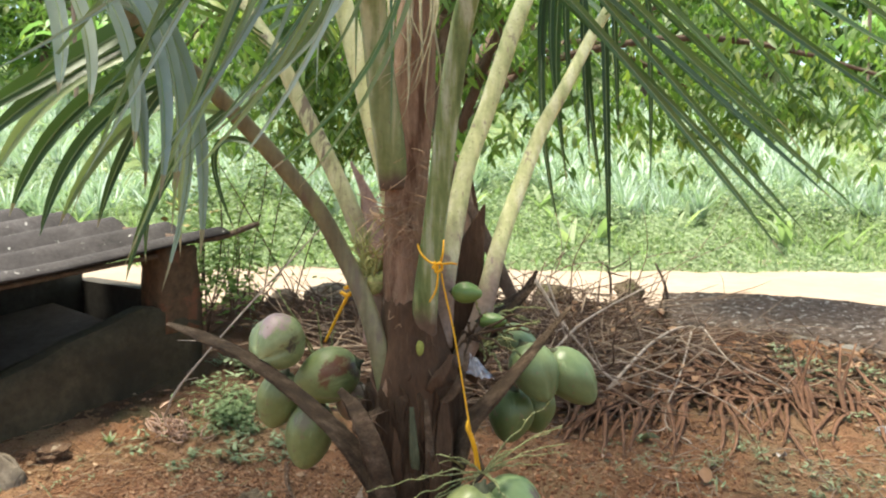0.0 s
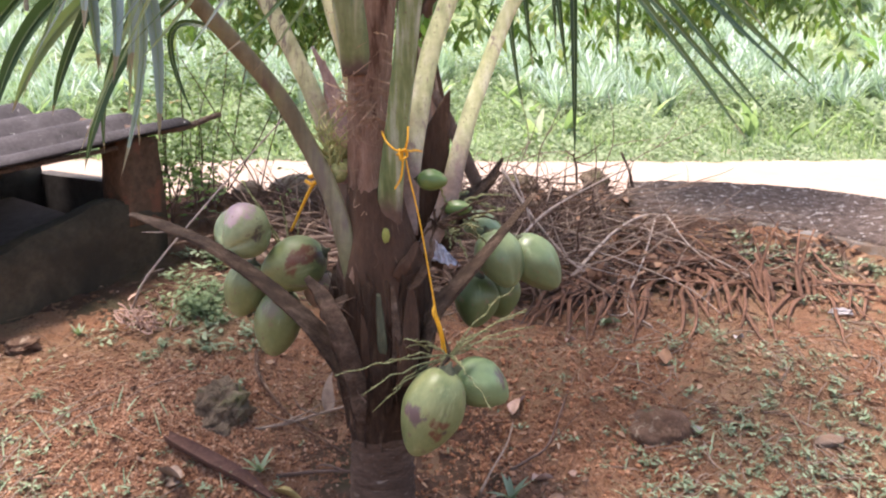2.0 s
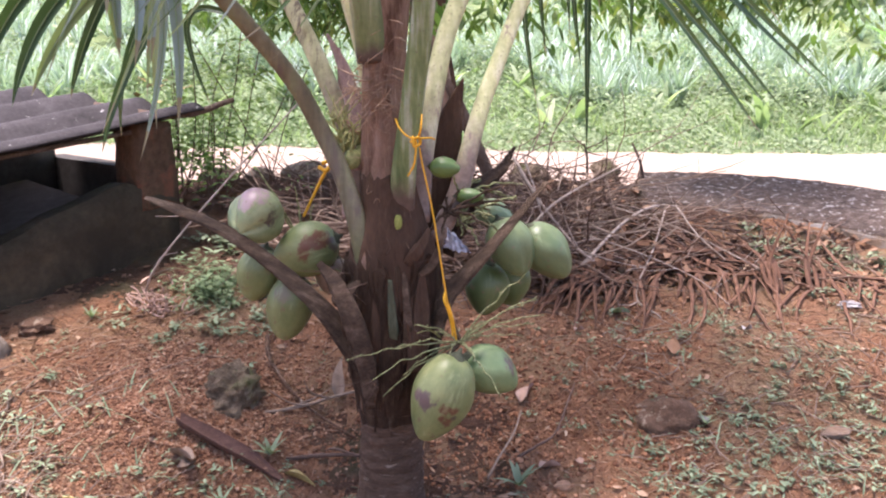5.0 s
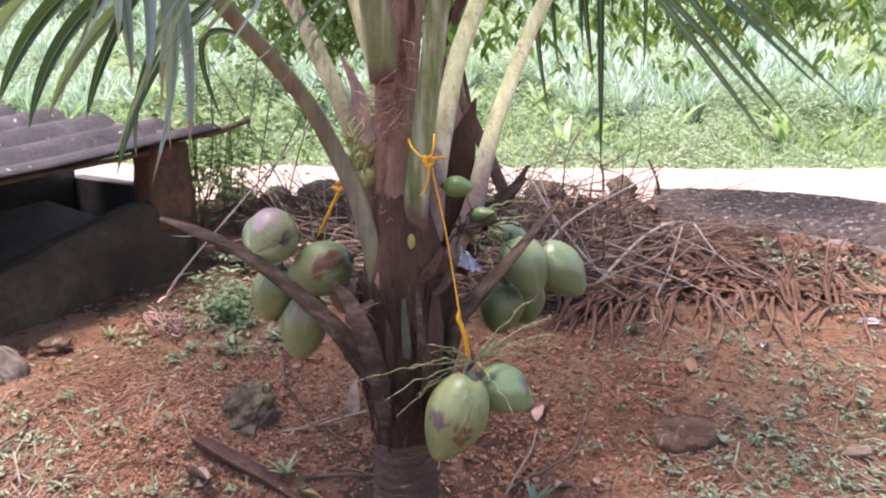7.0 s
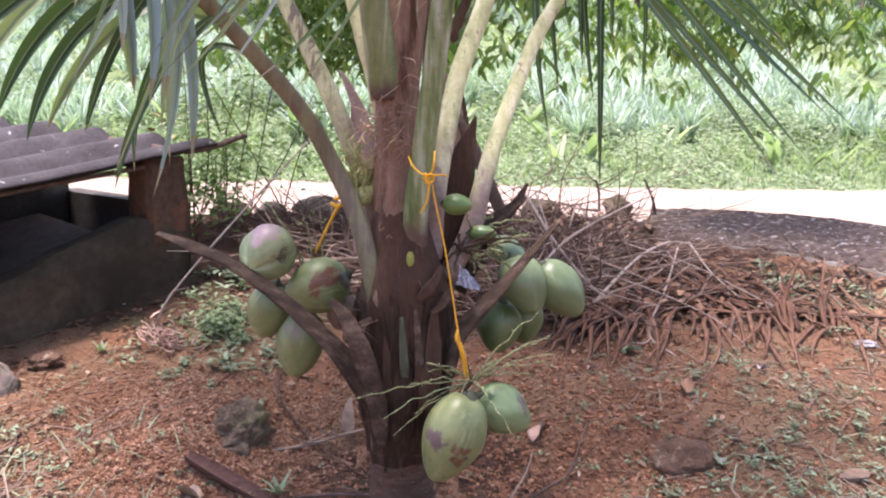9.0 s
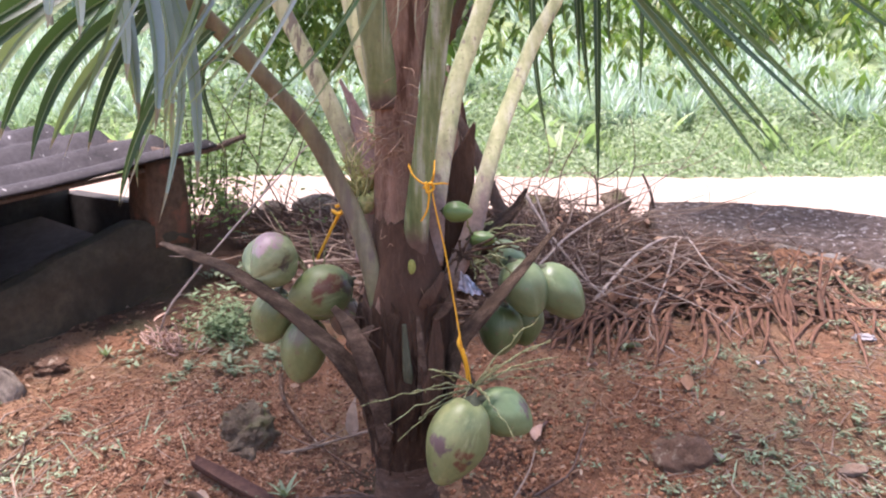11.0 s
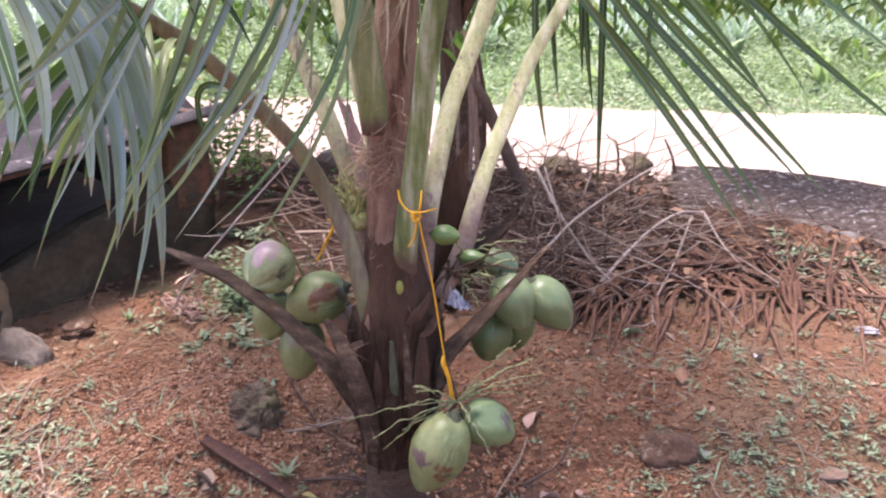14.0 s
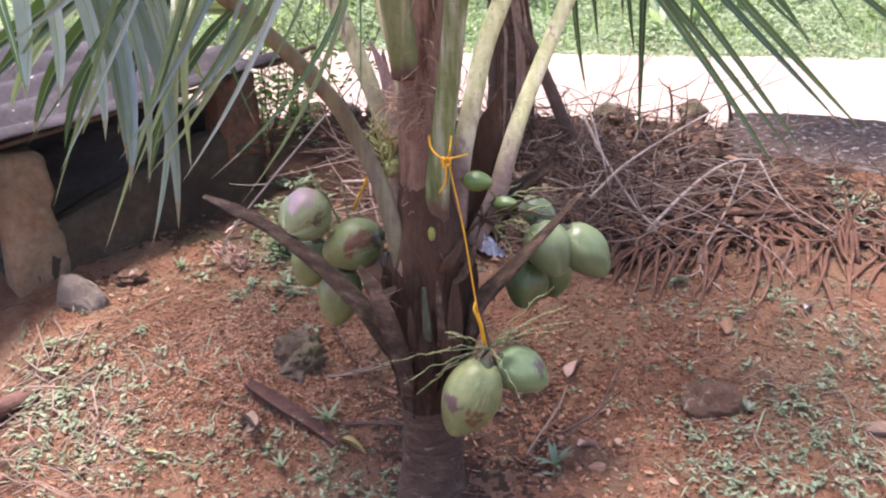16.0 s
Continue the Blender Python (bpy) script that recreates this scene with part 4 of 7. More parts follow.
# broad green stalk beside the crown shaft
st, pa = frond([(-0.128, 2.455, 1.36), (-0.138, 2.44, 1.46), (-0.161, 2.42, 1.647), (-0.183, 2.39, 1.869), (-0.20, 2.28, 2.06), (-0.17, 2.02, 2.23), (-0.14, 1.72, 2.30), (-0.19, 1.42, 2.28), (-0.32, 1.14, 2.14)],
               [0.042, 0.044, 0.040, 0.036, 0.030, 0.022, 0.015, 0.010, 0.004], PET_BASE, "broad green leaf stalk pressed to the crown shaft")
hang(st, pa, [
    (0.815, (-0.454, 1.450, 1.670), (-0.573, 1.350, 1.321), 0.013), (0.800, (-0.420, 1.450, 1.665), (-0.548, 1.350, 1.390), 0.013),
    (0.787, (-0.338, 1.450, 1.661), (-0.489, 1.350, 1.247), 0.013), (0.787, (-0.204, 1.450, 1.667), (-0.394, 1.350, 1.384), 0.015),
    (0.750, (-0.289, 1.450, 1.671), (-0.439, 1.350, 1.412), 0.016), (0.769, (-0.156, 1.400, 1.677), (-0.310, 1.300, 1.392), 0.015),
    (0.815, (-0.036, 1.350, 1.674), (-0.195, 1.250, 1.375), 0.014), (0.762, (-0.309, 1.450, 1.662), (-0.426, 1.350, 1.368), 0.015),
    (0.860, (-0.534, 1.400, 1.674), (-0.614, 1.350, 1.550), 0.015), (0.744, (-0.225, 1.450, 1.640), (-0.372, 1.350, 1.443), 0.016)], (0.8, -0.6, 0.2), (LEAFLET_SHEEN, LEAFLET_SHEEN, LEAFLET_LIT), 0.8, 5)
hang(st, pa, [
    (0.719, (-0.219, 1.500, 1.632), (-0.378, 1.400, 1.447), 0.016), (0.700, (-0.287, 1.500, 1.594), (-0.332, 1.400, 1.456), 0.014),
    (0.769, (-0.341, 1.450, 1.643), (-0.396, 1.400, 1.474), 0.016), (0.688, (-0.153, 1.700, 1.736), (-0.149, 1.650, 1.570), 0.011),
    (0.713, (-0.238, 1.800, 1.756), (-0.246, 1.800, 1.562), 0.013), (0.700, (-0.088, 1.700, 1.725), (-0.085, 1.650, 1.454), 0.010)], (0.8, -0.6, 0.2), (LEAFLET_SHEEN, LEAFLET_LIT, LEAFLET), 0.7, 6)
rx_ = random.Random(90)
for i in range(6):
    s = rx_.uniform(0.68, 0.86)
    vx = rx_.uniform(-0.46, -0.05)
    hang(st, pa, [(s, (vx, 1.45 + rx_.uniform(-0.05, 0.1), 1.70 + rx_.uniform(-0.06, 0.06)), (vx - rx_.uniform(0.08, 0.24), 1.35, rx_.uniform(1.36, 1.56)), rx_.uniform(0.009, 0.015))], (0.8, -0.6, 0.2), (LEAFLET_SHEEN, LEAFLET_LIT, LEAFLET), 0.7, 100 + i)
ranks(st, pa, 0.58, 0.97, 30, 0.9, 0.042, 0.55, LEAFLET, 33, 0.5, 0.6, 0.9)
# pale stalk half hidden behind it
st, pa = frond([(-0.13, 2.53, 1.25), (-0.155, 2.52, 1.42), (-0.181, 2.52, 1.513), (-0.229, 2.55, 1.692), (-0.279, 2.58, 1.874), (-0.36, 2.62, 2.12), (-0.6, 2.7, 2.5), (-1.0, 2.75, 2.7), (-1.4, 2.75, 2.6)],
               [0.03, 0.034, 0.034, 0.032, 0.030, 0.026, 0.018, 0.012, 0.004], PET_PALE, "pale leaf stalk half hidden behind the crown shaft")
ranks(st, pa, 0.60, 0.98, 18, 0.85, 0.038, 1.2, LEAFLET, 35)
# front green stalk, tied with cord
st, pa = frond([(-0.055, 2.45, 0.86), (-0.040, 2.42, 1.065), (-0.022, 2.408, 1.210), (0.002, 2.39, 1.40), (0.032, 2.365, 1.641), (0.074, 2.33, 1.857), (0.15, 2.26, 2.06), (0.30, 2.20, 2.21), (0.52, 2.08, 2.26), (0.82, 1.90, 2.16)],
               [0.040, 0.035, 0.0325, 0.0315, 0.031, 0.029, 0.024, 0.018, 0.011, 0.004], PET_GREEN, "green leaf stalk tied round with yellow cord")
hang(st, pa, [
    (0.661, (0.428, 2.200, 1.721), (0.826, 2.050, 1.196), 0.021), (0.640, (0.450, 2.200, 1.701), (0.845, 2.050, 1.255), 0.019),
    (0.700, (0.503, 2.200, 1.721), (0.880, 2.050, 1.248), 0.019), (0.678, (0.544, 2.200, 1.721), (0.948, 2.050, 1.322), 0.022),
    (0.711, (0.602, 2.200, 1.708), (0.995, 2.050, 1.309), 0.022), (0.694, (0.648, 2.300, 1.718), (0.893, 2.200, 1.495), 0.019),
    (0.722, (0.691, 2.300, 1.718), (0.884, 2.200, 1.503), 0.018), (0.780, (0.818, 2.000, 1.705), (1.097, 1.900, 1.485), 0.021),
    (0.810, (0.953, 2.000, 1.723), (1.108, 1.900, 1.606), 0.021), (0.750, (0.849, 2.300, 1.705), (1.001, 2.250, 1.497), 0.015),
    (0.722, (0.712, 2.300, 1.718), (0.915, 2.200, 1.450), 0.024), (0.844, (1.039, 2.000, 1.729), (1.170, 1.900, 1.594), 0.019)], (-0.4, -0.8, 0.4), LEAFLET, 0.6, 7)
ranks(st, pa, 0.62, 0.98, 26, 0.85, 0.040, 0.65, LEAFLET, 34, 0.45, 0.7, 0.9)
# pale stalks to the other side
st, pa = frond([(0.0, 2.51, 0.90), (0.014, 2.54, 1.09), (0.040, 2.60, 1.25), (0.076, 2.67, 1.425), (0.140, 2.74, 1.60), (0.258, 2.85, 1.940), (0.42, 3.02, 2.28), (0.75, 3.2, 2.6), (1.2, 3.3, 2.62), (1.6, 3.35, 2.4)],
               [0.034, 0.030, 0.030, 0.029, 0.028, 0.027, 0.023, 0.016, 0.010, 0.004], PET_PALE, "pale yellow leaf stalk with brown scars")
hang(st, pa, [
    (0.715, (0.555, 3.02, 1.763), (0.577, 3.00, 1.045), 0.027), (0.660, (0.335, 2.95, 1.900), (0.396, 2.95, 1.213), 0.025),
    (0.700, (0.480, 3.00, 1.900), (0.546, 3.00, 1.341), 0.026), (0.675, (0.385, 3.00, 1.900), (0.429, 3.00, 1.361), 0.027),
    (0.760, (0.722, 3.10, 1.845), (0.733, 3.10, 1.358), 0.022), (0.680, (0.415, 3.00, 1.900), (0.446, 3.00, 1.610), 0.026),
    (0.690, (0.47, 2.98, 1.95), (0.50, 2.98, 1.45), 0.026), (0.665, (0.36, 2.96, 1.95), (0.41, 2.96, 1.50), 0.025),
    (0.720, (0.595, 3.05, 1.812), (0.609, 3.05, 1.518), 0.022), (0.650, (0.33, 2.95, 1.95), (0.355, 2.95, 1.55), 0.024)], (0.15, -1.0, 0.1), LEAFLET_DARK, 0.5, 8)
ranks(st, pa, 0.62, 0.98, 12, 0.95, 0.036, 1.5, LEAFLET, 7)
st, pa = frond([(0.05, 2.52, 0.84), (0.115, 2.555, 0.97), (0.150, 2.59, 1.10), (0.189, 2.65, 1.228), (0.237, 2.705, 1.352), (0.316, 2.79, 1.54), (0.396, 2.84, 1.68), (0.52, 2.94, 1.90), (0.66, 3.0, 2.08), (0.88, 3.0, 2.16), (1.2, 2.95, 2.05)],
               [0.030, 0.031, 0.028, 0.025, 0.024, 0.023, 0.021, 0.018, 0.014, 0.010, 0.004], PET_PALE, "slender pale yellow leaf stalk")
ranks(st, pa, 0.70, 0.98, 10, 0.6, 0.030, 1.6, LEAFLET, 8, 0.1, 0.7)

# unseen upper fronds, added above the crown to shade the palm and its leaflets
for i, (ax, ay, top, reach) in enumerate(((-0.70, 0.75, 3.3, 1.6), (0.15, 1.0, 3.5, 1.5), (-0.62, -0.78, 3.2, 1.8))):
    line = [(-0.06, 2.5, 1.95), (-0.06 + 0.10 * ax, 2.5 + 0.10 * ay, 2.4), (-0.06 + 0.35 * reach * ax, 2.5 + 0.35 * reach * ay, top - 0.15), (-0.06 + 0.7 * reach * ax, 2.5 + 0.7 * reach * ay, top), (-0.06 + reach * ax, 2.5 + reach * ay, top - 0.15)]
    st, pa = frond(line, [0.034, 0.030, 0.020, 0.012, 0.004], PET_GREEN, "unseen green leaf stalk added above the crown for shade")
    ranks(st, pa, 0.34, 0.98, 22, 0.85, 0.05, 0.9, LEAFLET, 200 + i, 0.1, 0.6, 1.0)

# ---- coconuts ----
def nut_shape(radius, length, point=0.5, crease=0.13):
    """A three-sided nut: rounded at the stem, drawn in and creased between its ridges towards the lower end."""
    verts, faces, rows, sides = [], [], 26, 36
    for i in range(rows + 1):
        s = i / rows
        z = -math.cos(math.pi * s)
        prof = math.sin(math.pi * s) ** 0.82
        if z < 0.2:
            prof *= 1 - point * 0.42 * ((0.2 - z) / 1.2) ** 1.4
        low = max(0.0, 0.7 - s) / 0.7
        for k in range(sides):
            a = 2 * math.pi * k / sides
            groove = (1 - abs(math.cos(1.5 * a))) ** 2.2
            r = radius * prof * (1 + 0.055 * math.cos(3 * a) * (0.5 + 0.5 * low) - crease * low * groove + 0.012 * math.sin(5 * a + 3 * z))
            verts.append((r * math.cos(a), r * math.sin(a), 0.5 * length * z + 0.012 * length * math.cos(a) * low))
    for i in range(rows):
        for k in range(sides):
            a, b = i * sides + k, i * sides + (k + 1) % sides
            faces.append((a, b, b + sides, a + sides))
    return verts, faces


def calyx_shape(radius, length):
    """The dry cap round the stem: lobed, lying close on the nut."""
    top, sides = 0.5 * length, 24
    rings = [(0.08, 1.16, 0), (0.14, 1.06, 0), (0.30, 1.0, 0.15), (0.46, 0.955, 0.30), (0.52, 0.90, 0.42)]
    verts, faces = [], []
    for fr, z, lobe in rings:
        for k in range(sides):
            a = 2 * math.pi * k / sides
            r = radius * fr * (1 + lobe * (abs(math.sin(1.5 * a)) - 0.5))
            verts.append((r * math.cos(a), r * math.sin(a), top * z + 0.004))
    for i in range(len(rings) - 1):
        for k in range(sides):
            a, c = i * sides + k, i * sides + (k + 1) % sides
            faces.append((a, a + sides, c + sides, c))
    faces.append(tuple(range(sides)))
    return verts, faces


PURPLE, RUST, DARKTIP = (0.105, 0.062, 0.068), (0.13, 0.048, 0.026), (0.065, 0.042, 0.036)
GREEN, PALE = (0.100, 0.132, 0.044), (0.230, 0.258, 0.108)


def coconut(place, axis, radius, length, green, pale, patches, label, group, crease=0.16, point=0.8):
    """axis: from the pointed end to the stem."""
    turn = Vector(axis).to_track_quat("Z", "Y").to_matrix()
    own = [(tuple(turn.transposed() @ Vector(c)), r, colour) for c, r, colour in patches]
    ob = new("coconut", mesh_of("coconut", nut_shape(radius, length, point, crease), nut_material("coconut_skin", green, pale, own)))
    ob.matrix_world = Matrix.Translation(place) @ turn.to_4x4()
    tagged(ob, label, "coconut", group)
    cap = new("calyx", mesh_of("calyx", calyx_shape(radius * 0.62, length), DULLGREEN, True))
    cap.parent = ob
    return ob


FRONT, LEFT, RIGHT = "coconuts on the low front stalk", "coconuts resting on the dry leaf stalk", "coconuts of the bunch by the plastic bag"
coconut((0.064, 2.28, 0.440), (0.38, 0.10, 0.92), 0.089, 0.258, GREEN, (0.27, 0.285, 0.115), [((-0.040, -0.070, 0.018), 0.026, PURPLE), ((-0.062, -0.052, 0.034), 0.018, PURPLE), ((0.012, -0.080, -0.006), 0.017, RUST), ((0.034, -0.070, -0.010), 0.015, RUST), ((0.020, -0.074, -0.052), 0.022, RUST), ((0.006, -0.078, -0.032), 0.013, RUST), ((0.038, -0.066, 0.020), 0.009, DARKTIP), ((0.036, -0.062, -0.034), 0.009, DARKTIP)], "large green coconut with purple and rust scars, hanging", FRONT, 0.10, 0.95)
coconut((0.215, 2.40, 0.474), (-0.80, -0.25, 0.55), 0.074, 0.19, (0.13, 0.19, 0.075), (0.23, 0.30, 0.13), [((0.068, -0.03, 0.04), 0.035, PURPLE)], "green coconut with a dark purple tip, hanging", FRONT)
coconut((-0.496, 2.58, 0.898), (0.40, 0.80, 0.38), 0.087, 0.175, GREEN, (0.33, 0.36, 0.18), [((-0.005, -0.02, 0.085), 0.055, (0.30, 0.19, 0.21)), ((0.062, -0.045, 0.0), 0.024, DARKTIP), ((-0.01, -0.06, 0.05), 0.025, (0.32, 0.22, 0.22))], "pale green coconut with a purple blush, on dry stalk", LEFT, 0.55)
coconut((-0.350, 2.62, 0.788), (0.75, 0.1, 0.30), 0.086, 0.205, GREEN, PALE, [((0.025, -0.072, 0.035), 0.030, RUST), ((0.055, -0.05, 0.045), 0.030, RUST), ((0.005, -0.08, 0.005), 0.026, RUST), ((0.085, -0.03, 0.02), 0.03, DARKTIP)], "green coconut with a large rust-brown patch, on dry stalk", LEFT)
coconut((-0.510, 2.68, 0.697), (0.3, -0.1, 0.9), 0.070, 0.185, GREEN, PALE, [], "plain green coconut behind the dry leaf stalk", LEFT)
coconut((-0.403, 2.62, 0.603), (0.22, -0.05, 0.9), 0.076, 0.215, GREEN, PALE, [((-0.01, -0.06, 0.06), 0.03, (0.17, 0.14, 0.08))], "green coconut hanging under the dry leaf stalk", LEFT)
coconut((0.283, 2.60, 0.803), (-0.36, 0.22, 0.80), 0.076, 0.185, (0.090, 0.130, 0.054), (0.180, 0.225, 0.104), [], "pale green coconut touching the dark stalk", RIGHT, 0.24)
coconut((0.402, 2.65, 0.778), (-0.60, -0.05, 0.70), 0.075, 0.210, (0.085, 0.125, 0.050), (0.170, 0.215, 0.098), [], "smooth green coconut, angular at its tip", RIGHT)
coconut((0.213, 2.66, 0.655), (0.1, 0.05, 0.95), 0.074, 0.165, (0.070, 0.105, 0.036), (0.130, 0.170, 0.066), [], "dark green coconut hanging under the others", RIGHT)
coconut((0.300, 2.75, 0.655), (0.0, 0.05, 0.95), 0.070, 0.16, (0.070, 0.105, 0.036), (0.130, 0.170, 0.066), [], "dark green coconut half hidden behind others", RIGHT)
coconut((0.240, 2.75, 0.880), (-0.85, 0.1, 0.25), 0.048, 0.125, (0.15, 0.205, 0.095), (0.24, 0.30, 0.155), [], "young pale green coconut lying on its bunch", RIGHT)
coconut((0.075, 2.43, 1.070), (-0.90, 0.15, 0.05), 0.031, 0.085, (0.075, 0.135, 0.035), (0.13, 0.20, 0.055), [], "small bright green young coconut", RIGHT)
coconut((0.150, 2.52, 0.975), (-0.90, 0.25, -0.05), 0.024, 0.085, (0.075, 0.13, 0.035), (0.12, 0.19, 0.055), [], "small slim young coconut", RIGHT)
coconut((-0.275, 2.66, 0.70), (0.2, 0.0, 0.9), 0.055, 0.12, (0.22, 0.15, 0.10), (0.32, 0.22, 0.15), [], "small brown withered coconut between stalks", LEFT)


def spray(hub, ways, thick, seed, knob=0.35):
    r, h = random.Random(seed), Heap()
    for end in ways:
        e, hb = vec(end), vec(hub)
        n = 9
        pts = [hb + (e - hb) * k / n + vec([r.uniform(-1, 1) for _ in range(3)]) * 0.0042 + vec((0, 0, 0.016 * math.sin(math.pi * k / n))) for k in range(n + 1)]
        radii = []
        for k in range(2 * n):
            radii.append(thick * (1 - 0.5 * k / (2 * n)) * (1 + (knob if k % 2 else -0.1)))
        h.add(tube(pts, radii, 6, 4))
        for k in range(2, n, 2):
            if r.random() < 0.6:
                h.add(tube([pts[k], pts[k] + vec([r.uniform(-1, 1) for _ in range(3)]) * 0.009], [thick * 0.9, thick * 0.5], 5, 2))
    return h.shape()


part("fruit_stalk", spray((0.118, 2.33, 0.585), [(-0.19, 2.22, 0.57), (-0.12, 2.20, 0.525), (-0.10, 2.28, 0.44), (-0.06, 2.24, 0.60), (0.34, 2.40, 0.70), (0.37, 2.42, 0.64), (0.01, 2.24, 0.66), (0.30, 2.36, 0.775), (0.31, 2.42, 0.575), (0.222, 2.19, 0.485), (0.35, 2.45, 0.68), (0.0, 2.32, 0.62), (0.16, 2.24, 0.57), (0.24, 2.40, 0.64), (0.20, 2.30, 0.66), (0.09, 2.27, 0.575), (0.34, 2.40, 0.62), (-0.04, 2.30, 0.50)], 0.0020, 21, 0.6), STALK, palm, "knobbly green fruit stalk, its twigs spread wide")
part("fruit_stalk", tube([(0.03, 2.48, 0.70), (0.08, 2.40, 0.66), (0.11, 2.35, 0.61), (0.118, 2.33, 0.585), (0.085, 2.29, 0.565)], [0.009, 0.008, 0.006, 0.006, 0.006], 8, 5), CUT_STALK, palm, "main dry fruit stalk")
part("fruit_stalk", spray((0.12, 2.56, 0.97), [(0.29, 2.66, 0.90), (0.20, 2.50, 0.90), (0.26, 2.58, 0.97), (0.09, 2.44, 1.05), (0.20, 2.64, 1.0), (0.31, 2.70, 0.94), (0.14, 2.50, 0.90), (0.24, 2.54, 0.86), (0.18, 2.56, 1.02), (0.32, 2.62, 1.0)], 0.0030, 22), STALK, palm, "green fruit stalk of the larger bunch")
rk = random.Random(52)
part("fruit_stalk", spray((0.085, 2.49, 0.93), [(0.085 + rk.uniform(-0.07, 0.22), 2.47 + rk.uniform(-0.03, 0.08), 0.92 + rk.uniform(-0.10, 0.10)) for _ in range(13)], 0.0042, 27, 0.4), CUT_STALK, palm, "dry brown fruit stalk among the nuts")
part("fruit_stalk", spray((0.12, 2.50, 0.90), [(0.12 + rk.uniform(-0.03, 0.18), 2.47 + rk.uniform(-0.02, 0.08), 0.90 + rk.uniform(-0.06, 0.10)) for _ in range(9)], 0.0036, 28, 0.5), STALK, palm, "green fruit stalk among the nuts")
rf = random.Random(61)
for i in range(24):
    foot = vec((-0.190 + rf.gauss(0, 0.010), 2.515 + rf.gauss(0, 0.015), 1.075 + rf.uniform(0, 0.05)))
    end = foot + vec((rf.uniform(-0.085, 0.060), rf.uniform(-0.05, 0.05), rf.uniform(0.06, 0.19)))
    knee = foot * 0.45 + end * 0.55 + vec((rf.gauss(0, 0.022), rf.gauss(0, 0.012), rf.gauss(0, 0.018)))
    sprig = Heap()
    sprig.add(tube([foot, foot * 0.5 + knee * 0.5 + vec((0.006, 0, 0)), knee, end], [0.0042, 0.0036, 0.0032, 0.0016], 6, 4, 1.0, (0, 0, 1), 0.25, rf))
    for k in range(3):
        at = foot + (knee - foot) * rf.uniform(0.3, 1.0)
        sprig.add(tube([at, at + vec((rf.gauss(0, 0.016), rf.gauss(0, 0.012), rf.uniform(0.0, 0.03)))], [0.0036, 0.0018], 5, 3))
    part("flower_stalk", sprig.shape(), YOUNG_STALK, palm, "young pale green flower stalk between leaf stalks")
part("fruit_stalk", spray((-0.36, 2.66, 0.76), [(-0.46, 2.60, 1.0), (-0.50, 2.66, 1.04), (-0.38, 2.64, 0.98), (-0.33, 2.66, 0.92), (-0.46, 2.62, 0.78), (-0.44, 2.64, 0.70), (-0.22, 2.60, 0.70)], 0.0036, 24), STALK, palm, "green fruit stalk behind the nuts")
for c, r in (((-0.192, 2.50, 1.085), 0.026), ((-0.165, 2.515, 1.100), 0.022), ((-0.205, 2.52, 1.125), 0.019), ((-0.175, 2.53, 1.145), 0.017)):
    v, f = nut_shape(r, r * 2.3, 0.2)
    part("button_nut", ([vec(p) + vec(c) for p in v], f), YOUNG_STALK, palm, "tiny green button nut")
v, f = blade((0.06, 2.33, 0.60), (-0.5, -0.3, 0.55), 0.10, 0.045, 7.0, 7, 0.2)
part("bract", (v, f), STALK, palm, "small pale green bract")
yv, yf = nut_shape(0.011, 0.042, 0.1)
part("leaf_scar", ([vec(p) * vec((1, 0.4, 1)) + vec((-0.056, 2.382, 0.922)) for p in yv], yf), LIME, palm, "yellow-green spot on the leaf base")

# ---- cord and bag ----
cord = empty("yellow_cord", "yellow nylon cord tying a fruit stalk to a leaf stalk", "cord")
C = 0.0029
loop = [(-0.062, 2.41, 1.207), (-0.05, 2.365, 1.185), (-0.022, 2.345, 1.162), (0.010, 2.35, 1.160), (0.034, 2.385, 1.158), (0.046, 2.43, 1.150)]
part("loop", tube(loop, [C] * 6, 7, 5), CORD, cord)
part("knot", Heap().add(tube([(-0.02, 2.345, 1.15), (0.0, 2.328, 1.165), (0.006, 2.34, 1.148), (-0.01, 2.33, 1.14), (-0.014, 2.335, 1.168)], [0.0042] * 5, 7, 5)).shape(), CORD, cord)
part("loose_end", tube([(-0.006, 2.335, 1.155), (-0.006, 2.345, 1.12), (-0.012, 2.352, 1.085), (-0.028, 2.358, 1.055)], [C, C, C, C * 0.8], 7, 5), CORD, cord)
part("loose_end", tube([(0.0, 2.34, 1.16), (0.008, 2.32, 1.19), (0.010, 2.34, 1.225)], [C, C, C * 0.7], 7, 5), CORD, cord)
part("line", tube([(0.004, 2.345, 1.135), (0.012, 2.35, 1.09), (0.042, 2.345, 0.951), (0.079, 2.333, 0.729), (0.092, 2.33, 0.665)], [C * 0.8] * 5, 7, 6), CORD, cord)
part("lower_knot", Heap().add(tube([(0.078, 2.328, 0.735), (0.074, 2.32, 0.715), (0.083, 2.322, 0.69), (0.094, 2.325, 0.65), (0.1, 2.325, 0.60)], [0.0035, 0.005, 0.004, 0.004, 0.003], 7, 5)).add(tube([(0.086, 2.326, 0.70), (0.098, 2.32, 0.66), (0.108, 2.328, 0.60), (0.112, 2.34, 0.575)], [0.003] * 4, 7, 5)).shape(), CORD, cord)
cord_b = empty("yellow_cord", "short yellow cord tied behind the arching leaf stalk", "cord")
part("line", tube([(-0.285, 2.68, 1.035), (-0.32, 2.70, 0.97), (-0.368, 2.72, 0.874)], [0.006, 0.005, 0.004], 7, 5), CORD, cord_b)
